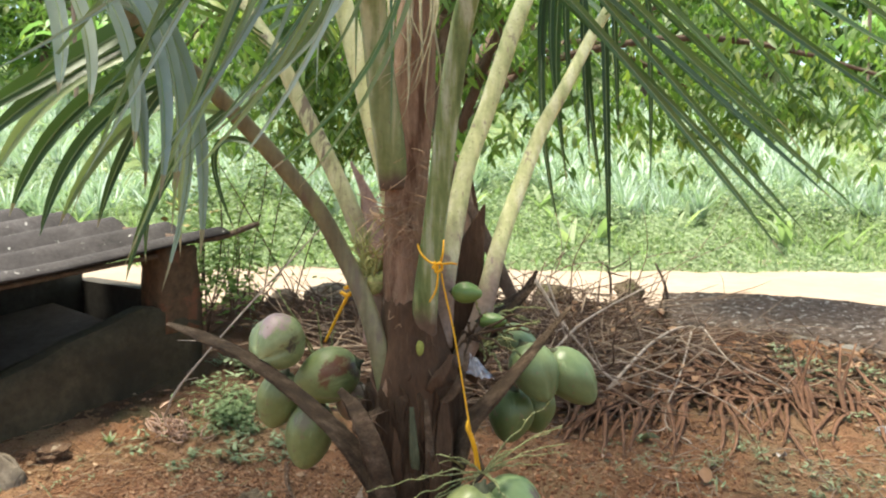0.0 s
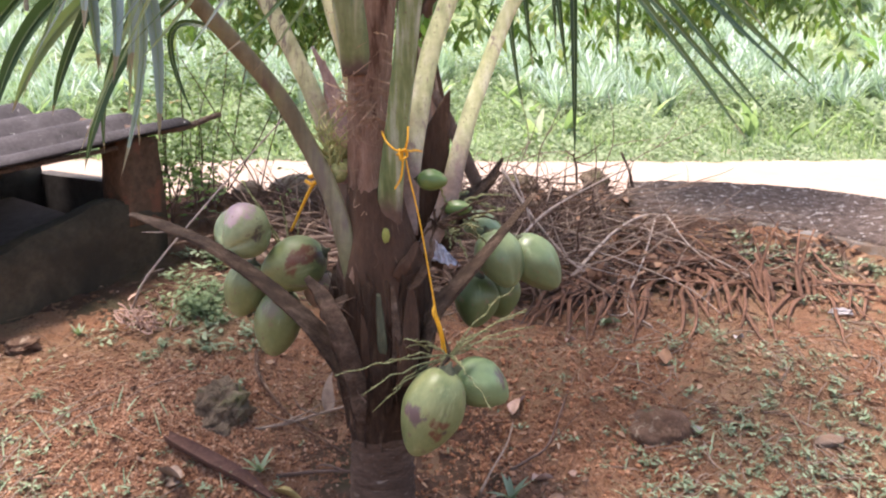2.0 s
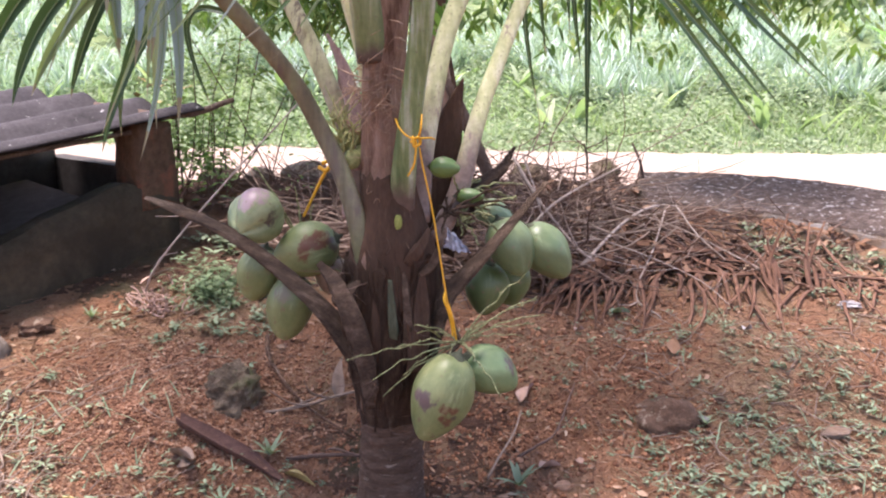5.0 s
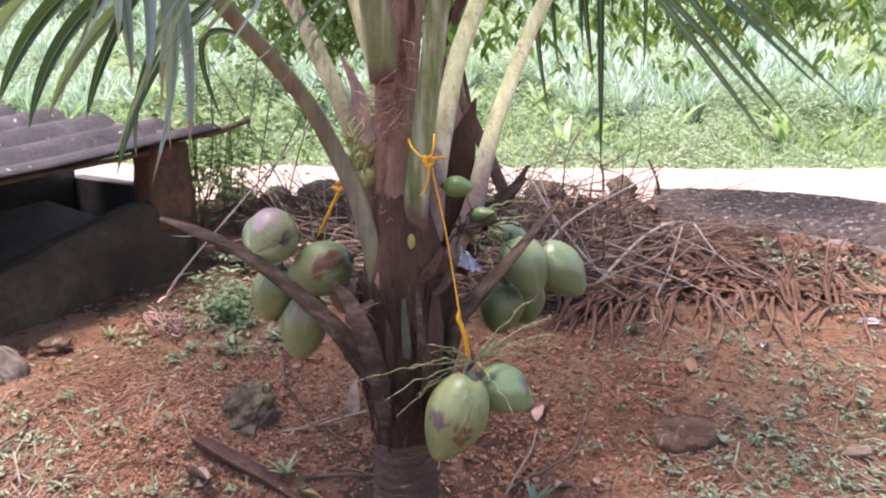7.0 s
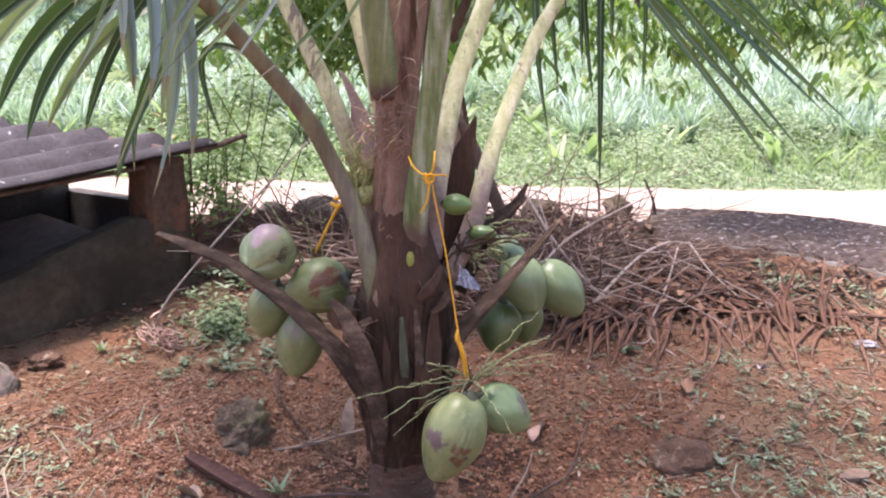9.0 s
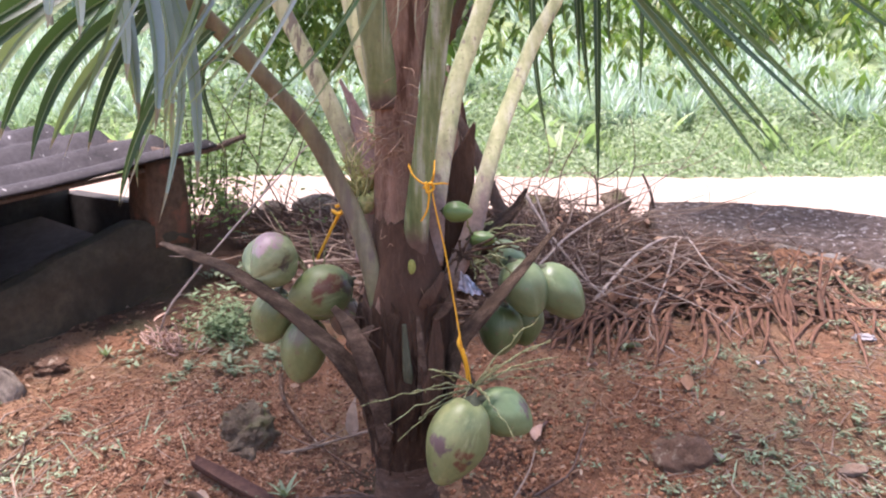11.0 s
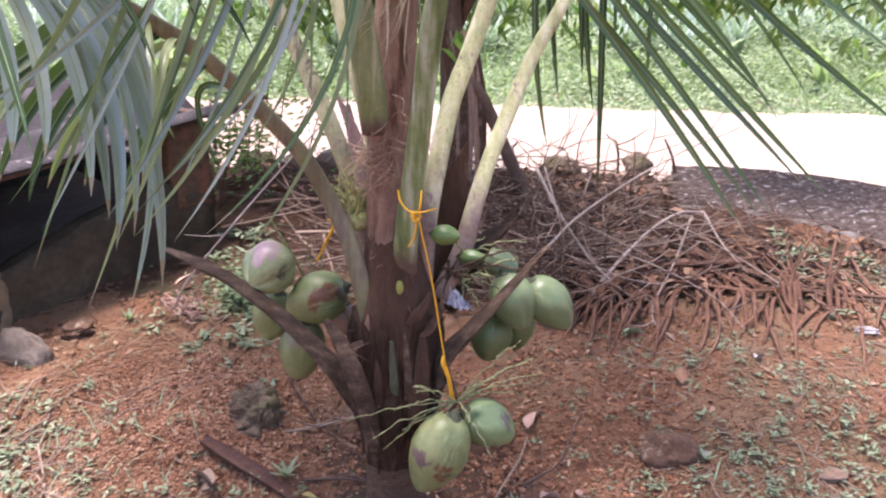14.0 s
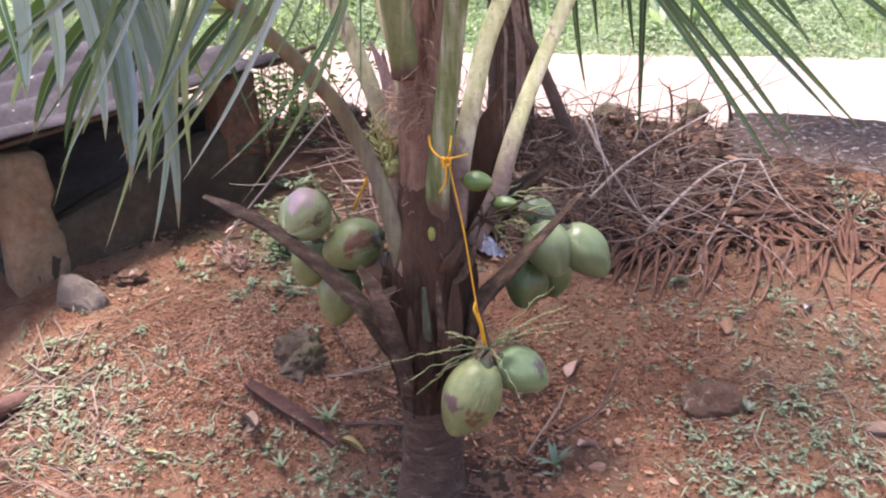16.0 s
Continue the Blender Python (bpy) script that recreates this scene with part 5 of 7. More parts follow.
part("knot", tube([(-0.30, 2.68, 1.05), (-0.27, 2.67, 1.06), (-0.285, 2.66, 1.03), (-0.31, 2.67, 1.04)], [0.006] * 4, 7, 5), CORD, cord_b)

bv, bf = [], []
for i in range(13):
    for k in range(13):
        u, w = i / 12 - 0.5, k / 12
        s = 0.018 + 0.075 * w ** 0.9
        z = 0.874 - 0.062 * w - 0.02 * u + 0.012 * noise.noise(Vector((u * 8, w * 8, 1)))
        fold = 0.012 * math.sin(u * 30 + 2 * w) + 0.012 * noise.noise(Vector((u * 9, w * 6, 4)))
        bv.append((0.092 + u * s + 0.02 * w, 2.535 - 0.03 * math.cos(u * 3) + fold, z))
bf = [(i * 13 + k, i * 13 + k + 1, (i + 1) * 13 + k + 1, (i + 1) * 13 + k) for i in range(12) for k in range(12)]
thing("plastic_bag", (bv, bf), BAG, "crumpled blue and white plastic bag stuffed among leaf bases", "plastic bag")

# ---- the low shed ----
W0, W1 = vec((-2.05, 3.37, 0)), vec((-1.30, 4.30, 0))
wl = float(np.linalg.norm(W1 - W0))
wu = (W1 - W0) / wl
wn2 = vec((-wu[1], wu[0], 0))
shed = empty("shed", "low plastered shed with a corrugated cement-sheet roof", "shed")


def wall_block(corners, depth, name, mat, label, jag=0.0, seed=1, inset=0.0):
    """corners: (along the wall, height) round the front face; the block goes back by depth."""
    r = random.Random(seed)
    bm = bmesh.new()
    front = [bm.verts.new(tuple(W0 + wu * s + wn2 * inset + vec((0, 0, z)))) for s, z in corners]
    f = bm.faces.new(front)
    ext = bmesh.ops.extrude_face_region(bm, geom=[f])
    for v in ext["geom"]:
        if isinstance(v, bmesh.types.BMVert):
            v.co += Vector(wn2 * depth)
    bmesh.ops.recalc_face_normals(bm, faces=bm.faces[:])
    bmesh.ops.bevel(bm, geom=bm.edges[:], offset=0.012, segments=2, affect="EDGES", clamp_overlap=True)
    bmesh.ops.triangulate(bm, faces=[q for q in bm.faces if len(q.verts) > 4])
    bmesh.ops.subdivide_edges(bm, edges=[e for e in bm.edges if e.calc_length() > 0.08], cuts=3, use_grid_fill=True)
    for v in bm.verts:
        v.co += Vector((noise.noise(v.co * 7), noise.noise(v.co * 7 + Vector((5, 0, 0))), noise.noise(v.co * 7 + Vector((0, 5, 0))))) * (0.010 + jag) + Vector((noise.noise(v.co * 26), noise.noise(v.co * 26 + Vector((5, 0, 0))), noise.noise(v.co * 26 + Vector((0, 5, 0))))) * 0.007
    bm.verts.index_update()
    shape = [tuple(v.co) for v in bm.verts], [tuple(v.index for v in q.verts) for q in bm.faces]
    bm.free()
    return part(name, shape, mat, shed, label)


wall_block([(0.0, 0.05), (1.30, 0.20), (1.30, 0.70), (1.02, 0.765), (0.62, 0.645), (0.22, 0.50), (0.0, 0.48)], 0.14, "low_wall", PLASTER, "low blotched plaster wall")
wall_block([(-0.03, 0.06), (0.205, 0.08), (0.222, 0.30), (0.212, 0.42), (0.188, 0.50), (0.176, 0.585), (0.204, 0.625), (0.200, 0.70), (0.185, 0.745), (0.19, 0.80), (0.165, 0.83), (-0.03, 0.86)], 0.16, "pier", PLASTER_PALE, "broken plaster pier", 0.01, inset=-0.006)
wall_block([(1.075, 0.62), (1.315, 0.60), (1.30, 0.80), (1.285, 1.04), (1.07, 1.05)], 0.20, "pier", PLASTER_RED, "rounded end pier showing red brick", 0.008, inset=-0.004)
wall_block([(-0.03, 0.05), (1.19, 0.15), (1.19, 0.98), (0.5, 0.92), (-0.03, 0.86)], 0.10, "back_wall", DARK_INSIDE, "dark inner wall", inset=0.95)
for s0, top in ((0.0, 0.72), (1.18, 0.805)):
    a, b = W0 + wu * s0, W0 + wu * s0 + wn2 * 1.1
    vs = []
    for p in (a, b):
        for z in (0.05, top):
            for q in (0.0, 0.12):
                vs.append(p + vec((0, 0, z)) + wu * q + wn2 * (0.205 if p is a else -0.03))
    part("side_wall", (vs, [(0, 2, 6, 4), (1, 5, 7, 3), (0, 4, 5, 1), (2, 3, 7, 6), (0, 1, 3, 2), (4, 6, 7, 5)]), DARK_INSIDE, shed, "dark side wall", False)
# The floor slab is dark too, covering red soil where shade should lie.
for name, s1, heights, mat_, label in (("floor_slab", 1.17, (0.30, 0.36, 0.38, 0.34), DARK_INSIDE, "floor inside the shed, darkened for shade"), ("shelf_slab", 1.0, (0.45, 0.64, 0.70, 0.58), GREY_SLAB, "sloping grey cement slab inside the shed")):
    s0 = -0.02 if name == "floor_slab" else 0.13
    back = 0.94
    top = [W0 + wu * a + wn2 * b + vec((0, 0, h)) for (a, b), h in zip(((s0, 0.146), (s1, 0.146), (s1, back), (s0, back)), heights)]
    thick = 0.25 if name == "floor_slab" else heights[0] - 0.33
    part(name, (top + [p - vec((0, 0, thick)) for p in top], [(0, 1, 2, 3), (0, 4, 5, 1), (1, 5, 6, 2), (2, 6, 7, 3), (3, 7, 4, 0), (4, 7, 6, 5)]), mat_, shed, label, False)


def sheet_shape():
    corner, u, v = vec((-1.10, 4.46, 1.085)), vec((-0.577, -0.808, -0.105)), vec((-0.95, 0.31, 0.06))
    u, v = u / np.linalg.norm(u[:2]), v / np.linalg.norm(v[:2])
    verts, faces, nu, nv = [], [], 44, 120
    for side_ in (0, 1):
        for i in range(nu + 1):
            for k in range(nv + 1):
                a, b = 2.9 * i / nu, 1.75 * k / nv
                wave = 0.046 * math.sin(2 * math.pi * b / 0.33 + 0.5)
                edge = 0.02 * noise.noise(Vector((b * 5, 0, 0))) if i == 0 else 0
                sag = -0.012 * math.sin(a * 2.2) + 0.01 * noise.noise(Vector((a * 1.4, b * 1.4, 0)))
                p = corner + u * (a + edge) + v * b + vec((0, 0, wave + sag - 0.009 * side_))
                verts.append(p)
    n = (nu + 1) * (nv + 1)
    w = nv + 1
    for i in range(nu):
        for k in range(nv):
            q = (i * w + k, i * w + k + 1, (i + 1) * w + k + 1, (i + 1) * w + k)
            faces += [q, tuple(n + j for j in reversed(q))]
    for i in range(nu):
        faces += [(i * w, (i + 1) * w, n + (i + 1) * w, n + i * w), (i * w + nv, n + i * w + nv, n + (i + 1) * w + nv, (i + 1) * w + nv)]
    for k in range(nv):
        faces += [(k, n + k, n + k + 1, k + 1), (nu * w + k, nu * w + k + 1, n + nu * w + k + 1, n + nu * w + k)]
    return verts, faces


part("roof", sheet_shape(), ASBESTOS, shed, "grey corrugated cement sheet with lichen")
part("rafter", tube([(-1.30, 4.36, 1.02), (-1.7, 3.80, 0.955), (-2.6, 2.55, 0.80)], [0.012, 0.012, 0.012], 6, 4), BARK, shed, "dark pole under the roof edge")
part("rafter", tube([(-0.99, 4.62, 1.14), (-1.25, 4.42, 1.07), (-1.9, 4.75, 1.12)], [0.014, 0.02, 0.022], 6, 4), BARK, shed, "dark pole end jutting past the roof")

# ---- stones, slab and litter on the bank ----
def rock(place, radii, mat, label, seed, turn=0.0, rough=0.25, cut=0.0, level=3, sink=0.35):
    r = random.Random(seed)
    v, f = lump(radii, r, rough, level, cut)
    x, y = place
    c, s = math.cos(turn), math.sin(turn)
    z = ground_z(x, y) + radii[2] * (1 - 2 * sink)
    v = [(x + p[0] * c - p[1] * s, y + p[0] * s + p[1] * c, z + p[2]) for p in v]
    return thing("stone", (v, f), mat, label, "stone", smooth=not cut)


rock((-0.685, 2.95), (0.150, 0.11, 0.14), MOSSY, "dark mossy stone half buried in gravel", 63, 0.3, 0.30, 0.75, 5, 0.60)
rock((0.90, 2.93), (0.13, 0.105, 0.09), LATERITE, "rough brown laterite stone sunk in the soil", 62, 0.2, 0.34, 0.0, 4, 0.72)


def wedge_stone(x, y, label):
    """A split stone: a blunt ridge above a broad foot, its edges rubbed round."""
    bm = bmesh.new()
    for p in ((-0.12, -0.06, -0.05), (0.13, -0.05, -0.05), (0.15, 0.07, -0.05), (-0.10, 0.10, -0.05), (-0.10, -0.02, 0.145), (-0.02, 0.0, 0.150), (0.10, 0.02, 0.105), (0.145, 0.01, 0.055), (-0.07, 0.08, 0.12), (-0.125, -0.03, 0.06)):
        bm.verts.new(p)
    bmesh.ops.convex_hull(bm, input=bm.verts[:])
    bmesh.ops.bevel(bm, geom=bm.edges[:], offset=0.006, segments=2, affect="EDGES", clamp_overlap=True)
    bmesh.ops.triangulate(bm, faces=bm.faces[:])
    bmesh.ops.subdivide_edges(bm, edges=[e for e in bm.edges if e.calc_length() > 0.03], cuts=2, use_grid_fill=True)
    for v in bm.verts:
        v.co += v.co.normalized() * (0.010 * noise.noise(v.co * 14) + 0.004 * noise.noise(v.co * 50))
    bm.verts.index_update()
    z = ground_z(x, y, False)
    c, sn = math.cos(-0.25), math.sin(-0.25)
    shape = [(x + 0.86 * (v.co.x * c - v.co.y * sn), y + 0.86 * (v.co.x * sn + v.co.y * c), z + v.co.z * 0.85) for v in bm.verts], [tuple(v.index for v in f.verts) for f in bm.faces]
    bm.free()
    return thing("stone", shape, STONE, label, "stone")


wedge_stone(-1.755, 3.31, "angular grey stone beside the shed wall")
rock((-1.62, 3.52), (0.085, 0.055, 0.042), LATERITE, "small brown stone near the shed wall", 34, 0.2, 0.35, 0.5, 4, 0.4)
rock((1.06, 5.05), (0.10, 0.07, 0.085), MOSSY, "grey stone on the roadside bank", 35, 0.4, 0.25, 0.6, 3, 0.2)
rock((1.30, 5.02), (0.09, 0.07, 0.075), STONE, "small grey stone on the roadside bank", 36, 0.1, 0.2, 0.6, 3, 0.2)
rock((0.62, 5.06), (0.12, 0.08, 0.075), MOSSY, "dark stone on the roadside bank", 37, 0.1, 0.25, 0.3)
rock((-0.70, 5.25), (0.20, 0.10, 0.10), STONE, "flat grey stone at the road's edge", 38, 0.1, 0.2, 0.6)
rock((-0.98, 5.22), (0.10, 0.08, 0.08), STONE, "grey stone at the road's edge", 39, 0.5, 0.2, 0.6)
rock((-1.25, 5.30), (0.13, 0.08, 0.07), MOSSY, "dark stone at the road's edge", 40, 0.7, 0.25, 0.3)
rock((1.45, 2.78), (0.06, 0.04, 0.02), STONE, "small flat grey stone among weeds", 41, 0.3, 0.2, 0.6)
rock((1.10, 2.98), (0.03, 0.022, 0.02), LATERITE, "small brown laterite stone in soil", 42, 0.3, 0.3, 0.3, 3, 0.6)
rock((0.86, 2.92), (0.03, 0.025, 0.022), PEBBLE, "small reddish stone on the soil", 43)
rock((-1.80, 2.77), (0.16, 0.05, 0.06), HUSK, "reddish stone slab at the gravel's edge", 44, 1.1, 0.15, 0.6)
rock((-0.79, 2.66), (0.032, 0.026, 0.026), LATERITE, "small brown stone below the gravel mound", 45, 0.5, 0.2, 0.5)
rock((0.48, 2.62), (0.035, 0.025, 0.015), PEBBLE, "flat pinkish stone in the soil", 46, 0.5, 0.2, 0.5)

def slab_shape(near, far, t0, t1, lift, rough):
    """A strip of paving between two curved edges."""
    a, c = smooth_path(near, 12), smooth_path(far, 12)
    cols, verts, faces = 16, [], []
    for p, q in zip(a, c):
        for k in range(cols):
            s = t0 + (t1 - t0) * k / (cols - 1)
            r = p + (q - p) * s
            ragged_edge = 0.018 * noise.noise(Vector((r[0] * 9, r[1] * 9, 3)))
            verts.append((r[0], r[1] + ragged_edge, r[2] + lift + rough * noise.noise(Vector((r[0] * 16, r[1] * 16, 0))) + 0.5 * rough * noise.noise(Vector((r[0] * 45, r[1] * 45, 0)))))
        verts.append((verts[-cols][0], verts[-cols][1] - 0.004, verts[-cols][2] - 0.16))
        verts.append((verts[-2][0], verts[-2][1] + 0.004, verts[-2][2] - 0.3))
    w = cols + 2
    for i in range(len(a) - 1):
        u, v = i * w, (i + 1) * w
        faces += [(u + k, v + k, v + k + 1, u + k + 1) for k in range(cols - 1)]
        faces += [(u + cols, v + cols, v, u), (u + cols - 1, v + cols - 1, v + cols + 1, u + cols + 1)]
    faces.append(tuple([cols] + list(range(cols)) + [cols + 1]))
    return verts, faces


NEAR = [(1.22, 4.68, 0.575), (1.50, 4.66, 0.57), (1.76, 4.57, 0.555), (2.05, 4.40, 0.525), (2.37, 4.165, 0.48), (2.75, 3.80, 0.44), (3.2, 3.3, 0.42)]
FAR = [(1.27, 5.10, 0.70), (1.65, 5.09, 0.70), (2.05, 4.98, 0.69), (2.40, 4.85, 0.665), (2.66, 4.72, 0.635), (3.05, 4.42, 0.60), (3.6, 3.9, 0.58)]
slab = empty("concrete_slab", "mossy lichen-stained concrete edging of the roadside bank", "concrete slab")
part("paving", slab_shape(NEAR, FAR, 0.04, 1.0, 0.012, 0.007), CONCRETE, slab, "dark mossy top with white lichen")
part("rim", slab_shape(NEAR, FAR, 0.0, 0.055, 0.002, 0.016), CONCRETE_RIM, slab, "bare grey concrete rim")

# ---- fallen frond and brushwood ----
rf = random.Random(77)


def fallen_frond(line, count, label, length, ways, seed, along=(0.25, 0.8), bend=(-0.9, 0.9), wide=(0.012, 0.020), lift=0.05):
    r = random.Random(seed)
    path = smooth_path(line, 8)
    path = np.array([(p[0], p[1], max(p[2], ground_z(p[0], p[1]) + 0.015)) for p in path])
    ob = thing("fallen_frond", tube(list(path[::4]), [0.020, 0.017, 0.014, 0.009, 0.004], 8, 4, 0.6), DEADFROND, label, "fallen frond")
    for i in range(count):
        s = (i + r.uniform(0.2, 0.8)) / count
        k = min(len(path) - 2, int(s * (len(path) - 1)))
        p, t = path[k], unit(path[k + 1] - path[k])
        across = unit(vec((t[1], -t[0], 0)))
        for sg in ways:
            d = unit(t * r.uniform(*along) + across * sg * r.uniform(0.7, 1.1))
            turn = r.uniform(*bend)
            q, pts = p.copy(), [p.copy()]
            n, ln = 8, length * r.uniform(0.6, 1.2)
            for j in range(n):
                q = q + d * ln / n
                d = unit(d + vec((-d[1], d[0], 0)) * (turn * 0.16 * (1 if j < 4 else -0.6) + r.uniform(-0.12, 0.12)))
                h = ground_z(q[0], q[1]) + 0.012 + lift * math.sin(math.pi * (j + 1) / n) * r.uniform(0.2, 1.2) * (1 if j < n - 1 else 0)
                q = vec((q[0], q[1], h))
                pts.append(q.copy())
            w = r.uniform(*wide)
            part("leaflet", tube(pts, [w * 0.6, w, w, w * 0.85, w * 0.6, w * 0.25], 6, 3, 0.22), DEADFROND, ob)
    return ob


def comb_frond(line, near, far, label, seed):
    """A frond lying flat: on the near side its leaflets bow down the slope, on the far side they sweep back to the tip."""
    r = random.Random(seed)
    path = smooth_path(line, 12)
    path = np.array([(p[0], p[1], ground_z(p[0], p[1]) + 0.035) for p in path])
    ob = thing("fallen_frond", tube(list(path[::6]), [0.011, 0.013, 0.012, 0.009, 0.005], 8, 4, 0.6), DEADFROND, label, "fallen frond")
    for side_, count in ((-1, near), (1, far)):
        for i in range(count):
            s = (i + r.uniform(0.15, 0.85)) / count
            k = min(len(path) - 2, int(s * (len(path) - 1)))
            p, t = path[k], unit(path[k + 1] - path[k])
            down = unit(vec((t[1], -t[0], 0))) * (-side_ if t[0] > 0 else side_)
            if down[1] * side_ < 0:
                down = -down
            lean = (-0.15 + 2.6 * s ** 1.8 + r.uniform(-0.45, 0.45)) if side_ < 0 else 0.7 + 1.0 * s + r.uniform(-0.3, 0.3)
            d = unit(down + t * lean)
            ln = (0.58 - 0.10 * s if side_ < 0 else 0.50) * r.uniform(0.55, 1.2)
            bend = r.uniform(-0.34, 0.34)
            back = -bend * r.uniform(0.3, 1.4) + r.uniform(-0.12, 0.08)
            q, pts, n = p.copy(), [p.copy()], 9
            hump = r.uniform(0.012, 0.055)
            for j in range(n):
                q = q + d * ln / n
                d = unit(d + t * ((bend if j < 4 else back) * 0.55) + vec((r.uniform(-1, 1), r.uniform(-1, 1), 0)) * 0.045)
                q = vec((q[0], q[1], ground_z(q[0], q[1]) + 0.008 + hump * math.sin(math.pi * min(1.0, (j + 1.6) / (n + 0.6))) * (1 if j < n - 1 else 0)))
                pts.append(q.copy())
            w = r.uniform(0.0065, 0.0115)
            part("leaflet", tube(pts, [w * 0.7, w, w, w * 0.9, w * 0.7, w * 0.3], 6, 3, 0.30), DEADFROND, ob)
    return ob


comb_frond([(2.12, 3.83, 0.37), (1.80, 3.87, 0.37), (1.45, 3.88, 0.37), (1.14, 3.89, 0.37), (0.96, 3.86, 0.37), (0.84, 3.83, 0.37)], 40, 34, "dry fallen palm frond dusted with red soil", 51)
comb_frond([(1.55, 4.20, 0.40), (1.30, 4.14, 0.40), (1.05, 4.05, 0.39), (0.84, 3.95, 0.38), (0.68, 3.84, 0.37)], 30, 22, "dry reddish palm frond fanned over the slope", 52)
fallen_frond([(1.45, 4.10, 0.46), (1.15, 4.05, 0.46), (0.9, 3.98, 0.45), (0.66, 3.86, 0.43)], 18, "dry palm frond under brushwood", 0.45, (0.7, -0.7), 53, (0.7, 1.6), (-0.6, 0.6), (0.009, 0.014), 0.045)
for i in range(10):
    x = (1.60 if i < 6 else 1.78) + rf.uniform(-0.04, 0.04)
    tip = (x + rf.uniform(-0.14, 0.12), 3.95 + rf.uniform(-0.05, 0.05), ground_z(x, 3.95) + rf.uniform(0.10, 0.30))
    thing("dry_leaflet", tube([(x, 3.74, ground_z(x, 3.74)), (x + rf.uniform(-0.02, 0.02), 3.84, ground_z(x, 3.84) + 0.09), tip], [0.011, 0.010, 0.004], 6, 4, 0.35), DEADFROND, "upright dry palm leaflet of the fallen frond", "dry leaf", "dry leaflets standing on the slope")


def stick(pts, r0, r1, mat, label, twigs=0, seed=0, group=""):
    r = random.Random(seed)
    h = Heap().add(tube(pts, list(np.linspace(r0, r1, len(pts))), 7, 5, wobble=0.08, rng=r))
    path = smooth_path(pts, 5)
    for _ in range(twigs):
        p = path[r.randrange(len(path) // 4, len(path))]
        d = vec([r.uniform(-1, 1), r.uniform(-0.6, 0.4), r.uniform(-0.2, 0.9)])
        q = p + unit(d) * r.uniform(0.08, 0.22)
        h.add(tube([p, (p + q) / 2 + vec([r.uniform(-1, 1) for _ in range(3)]) * 0.02, q], [r1 * 0.9, r1 * 0.7, r1 * 0.3], 5, 3))
    return thing("stick", h.shape(), mat, label, "stick", group)


BRUSH = "sticks of the brush heap"
stick([(-1.06, 3.25, 0.48), (-0.98, 3.22, 0.62), (-0.75, 3.36, 0.90), (-0.48, 3.52, 1.20)], 0.0046, 0.0033, TWIG_PALE, "long thin bare stick leaning behind the nuts", 2, 1)
stick([(0.70, 3.65, 0.50), (0.95, 4.05, 0.60), (1.15, 4.30, 0.64), (1.30, 4.38, 0.63)], 0.0079, 0.0059, TWIG_PALE, "grey bent branch lying over the heap", 0, 2, BRUSH)
stick([(1.30, 4.38, 0.63), (1.36, 4.2, 0.52), (1.44, 4.0, 0.44)], 0.0059, 0.0026, TWIG_PALE, "forked grey twig pointing down the slope", 1, 3, BRUSH)
stick([(1.22, 4.30, 0.62), (1.08, 3.95, 0.50), (0.93, 3.62, 0.37), (1.0, 3.45, 0.32)], 0.0053, 0.0033, TWIG_PALE, "pale forked twig on the fallen frond", 3, 4, BRUSH)
stick([(0.98, 4.42, 0.62), (1.25, 4.18, 0.56), (1.48, 4.0, 0.46), (1.62, 3.78, 0.40)], 0.0040, 0.0026, TWIG_PALE, "thin grey twig across the dry fronds", 5, 24, BRUSH)
stick([(0.78, 3.95, 0.56), (1.0, 3.86, 0.50), (1.22, 3.70, 0.42), (1.3, 3.5, 0.36)], 0.0033, 0.0020, TWIG_PALE, "thin pale twig lying on the fronds", 4, 25, BRUSH)
stick([(0.55, 3.72, 0.60), (0.8, 3.66, 0.52), (1.0, 3.74, 0.46)], 0.0033, 0.0020, TWIG_PALE, "thin forked pale twig on the brush", 5, 26, BRUSH)
stick([(0.45, 3.60, 0.66), (0.62, 3.85, 0.75), (0.95, 4.4, 0.80), (1.18, 4.7, 0.84)], 0.0066, 0.0040, TWIG_PALE, "long pale stick across the brush", 1, 5, BRUSH)
stick([(0.42, 4.0, 0.92), (0.53, 3.85, 0.74), (0.66, 3.70, 0.58), (0.74, 3.62, 0.52)], 0.0073, 0.0053, TWIG_PALE, "pale split stick standing in the brush", 2, 6, BRUSH)
stick([(0.45, 3.9, 0.95), (0.50, 3.80, 0.80), (0.55, 3.76, 0.62)], 0.0046, 0.0033, TWIG_PALE, "thin pale stick standing in the brush", 2, 7, BRUSH)
stick([(-0.62, 3.75, 0.50), (-0.45, 3.72, 0.56), (-0.22, 3.68, 0.62), (0.0, 3.6, 0.66)], 0.007, 0.004, TWIG, "grey twig behind the palm", 3, 8, BRUSH)
stick([(-0.72, 4.0, 0.58), (-0.5, 3.9, 0.62), (-0.1, 3.75, 0.66)], 0.009, 0.006, TWIG, "grey twig on the bank behind the palm", 3, 9, BRUSH)
stick([(1.26, 4.95, 0.70), (1.23, 4.93, 0.80), (1.18, 4.92, 0.90)], 0.010, 0.006, BARK, "dark upright twig on the bank", 0, 10, BRUSH)
stick([(0.93, 4.9, 0.70), (0.92, 4.88, 0.82), (0.90, 4.87, 0.90)], 0.008, 0.005, BARK, "dark twig with withered leaves on the bank", 4, 11, BRUSH)
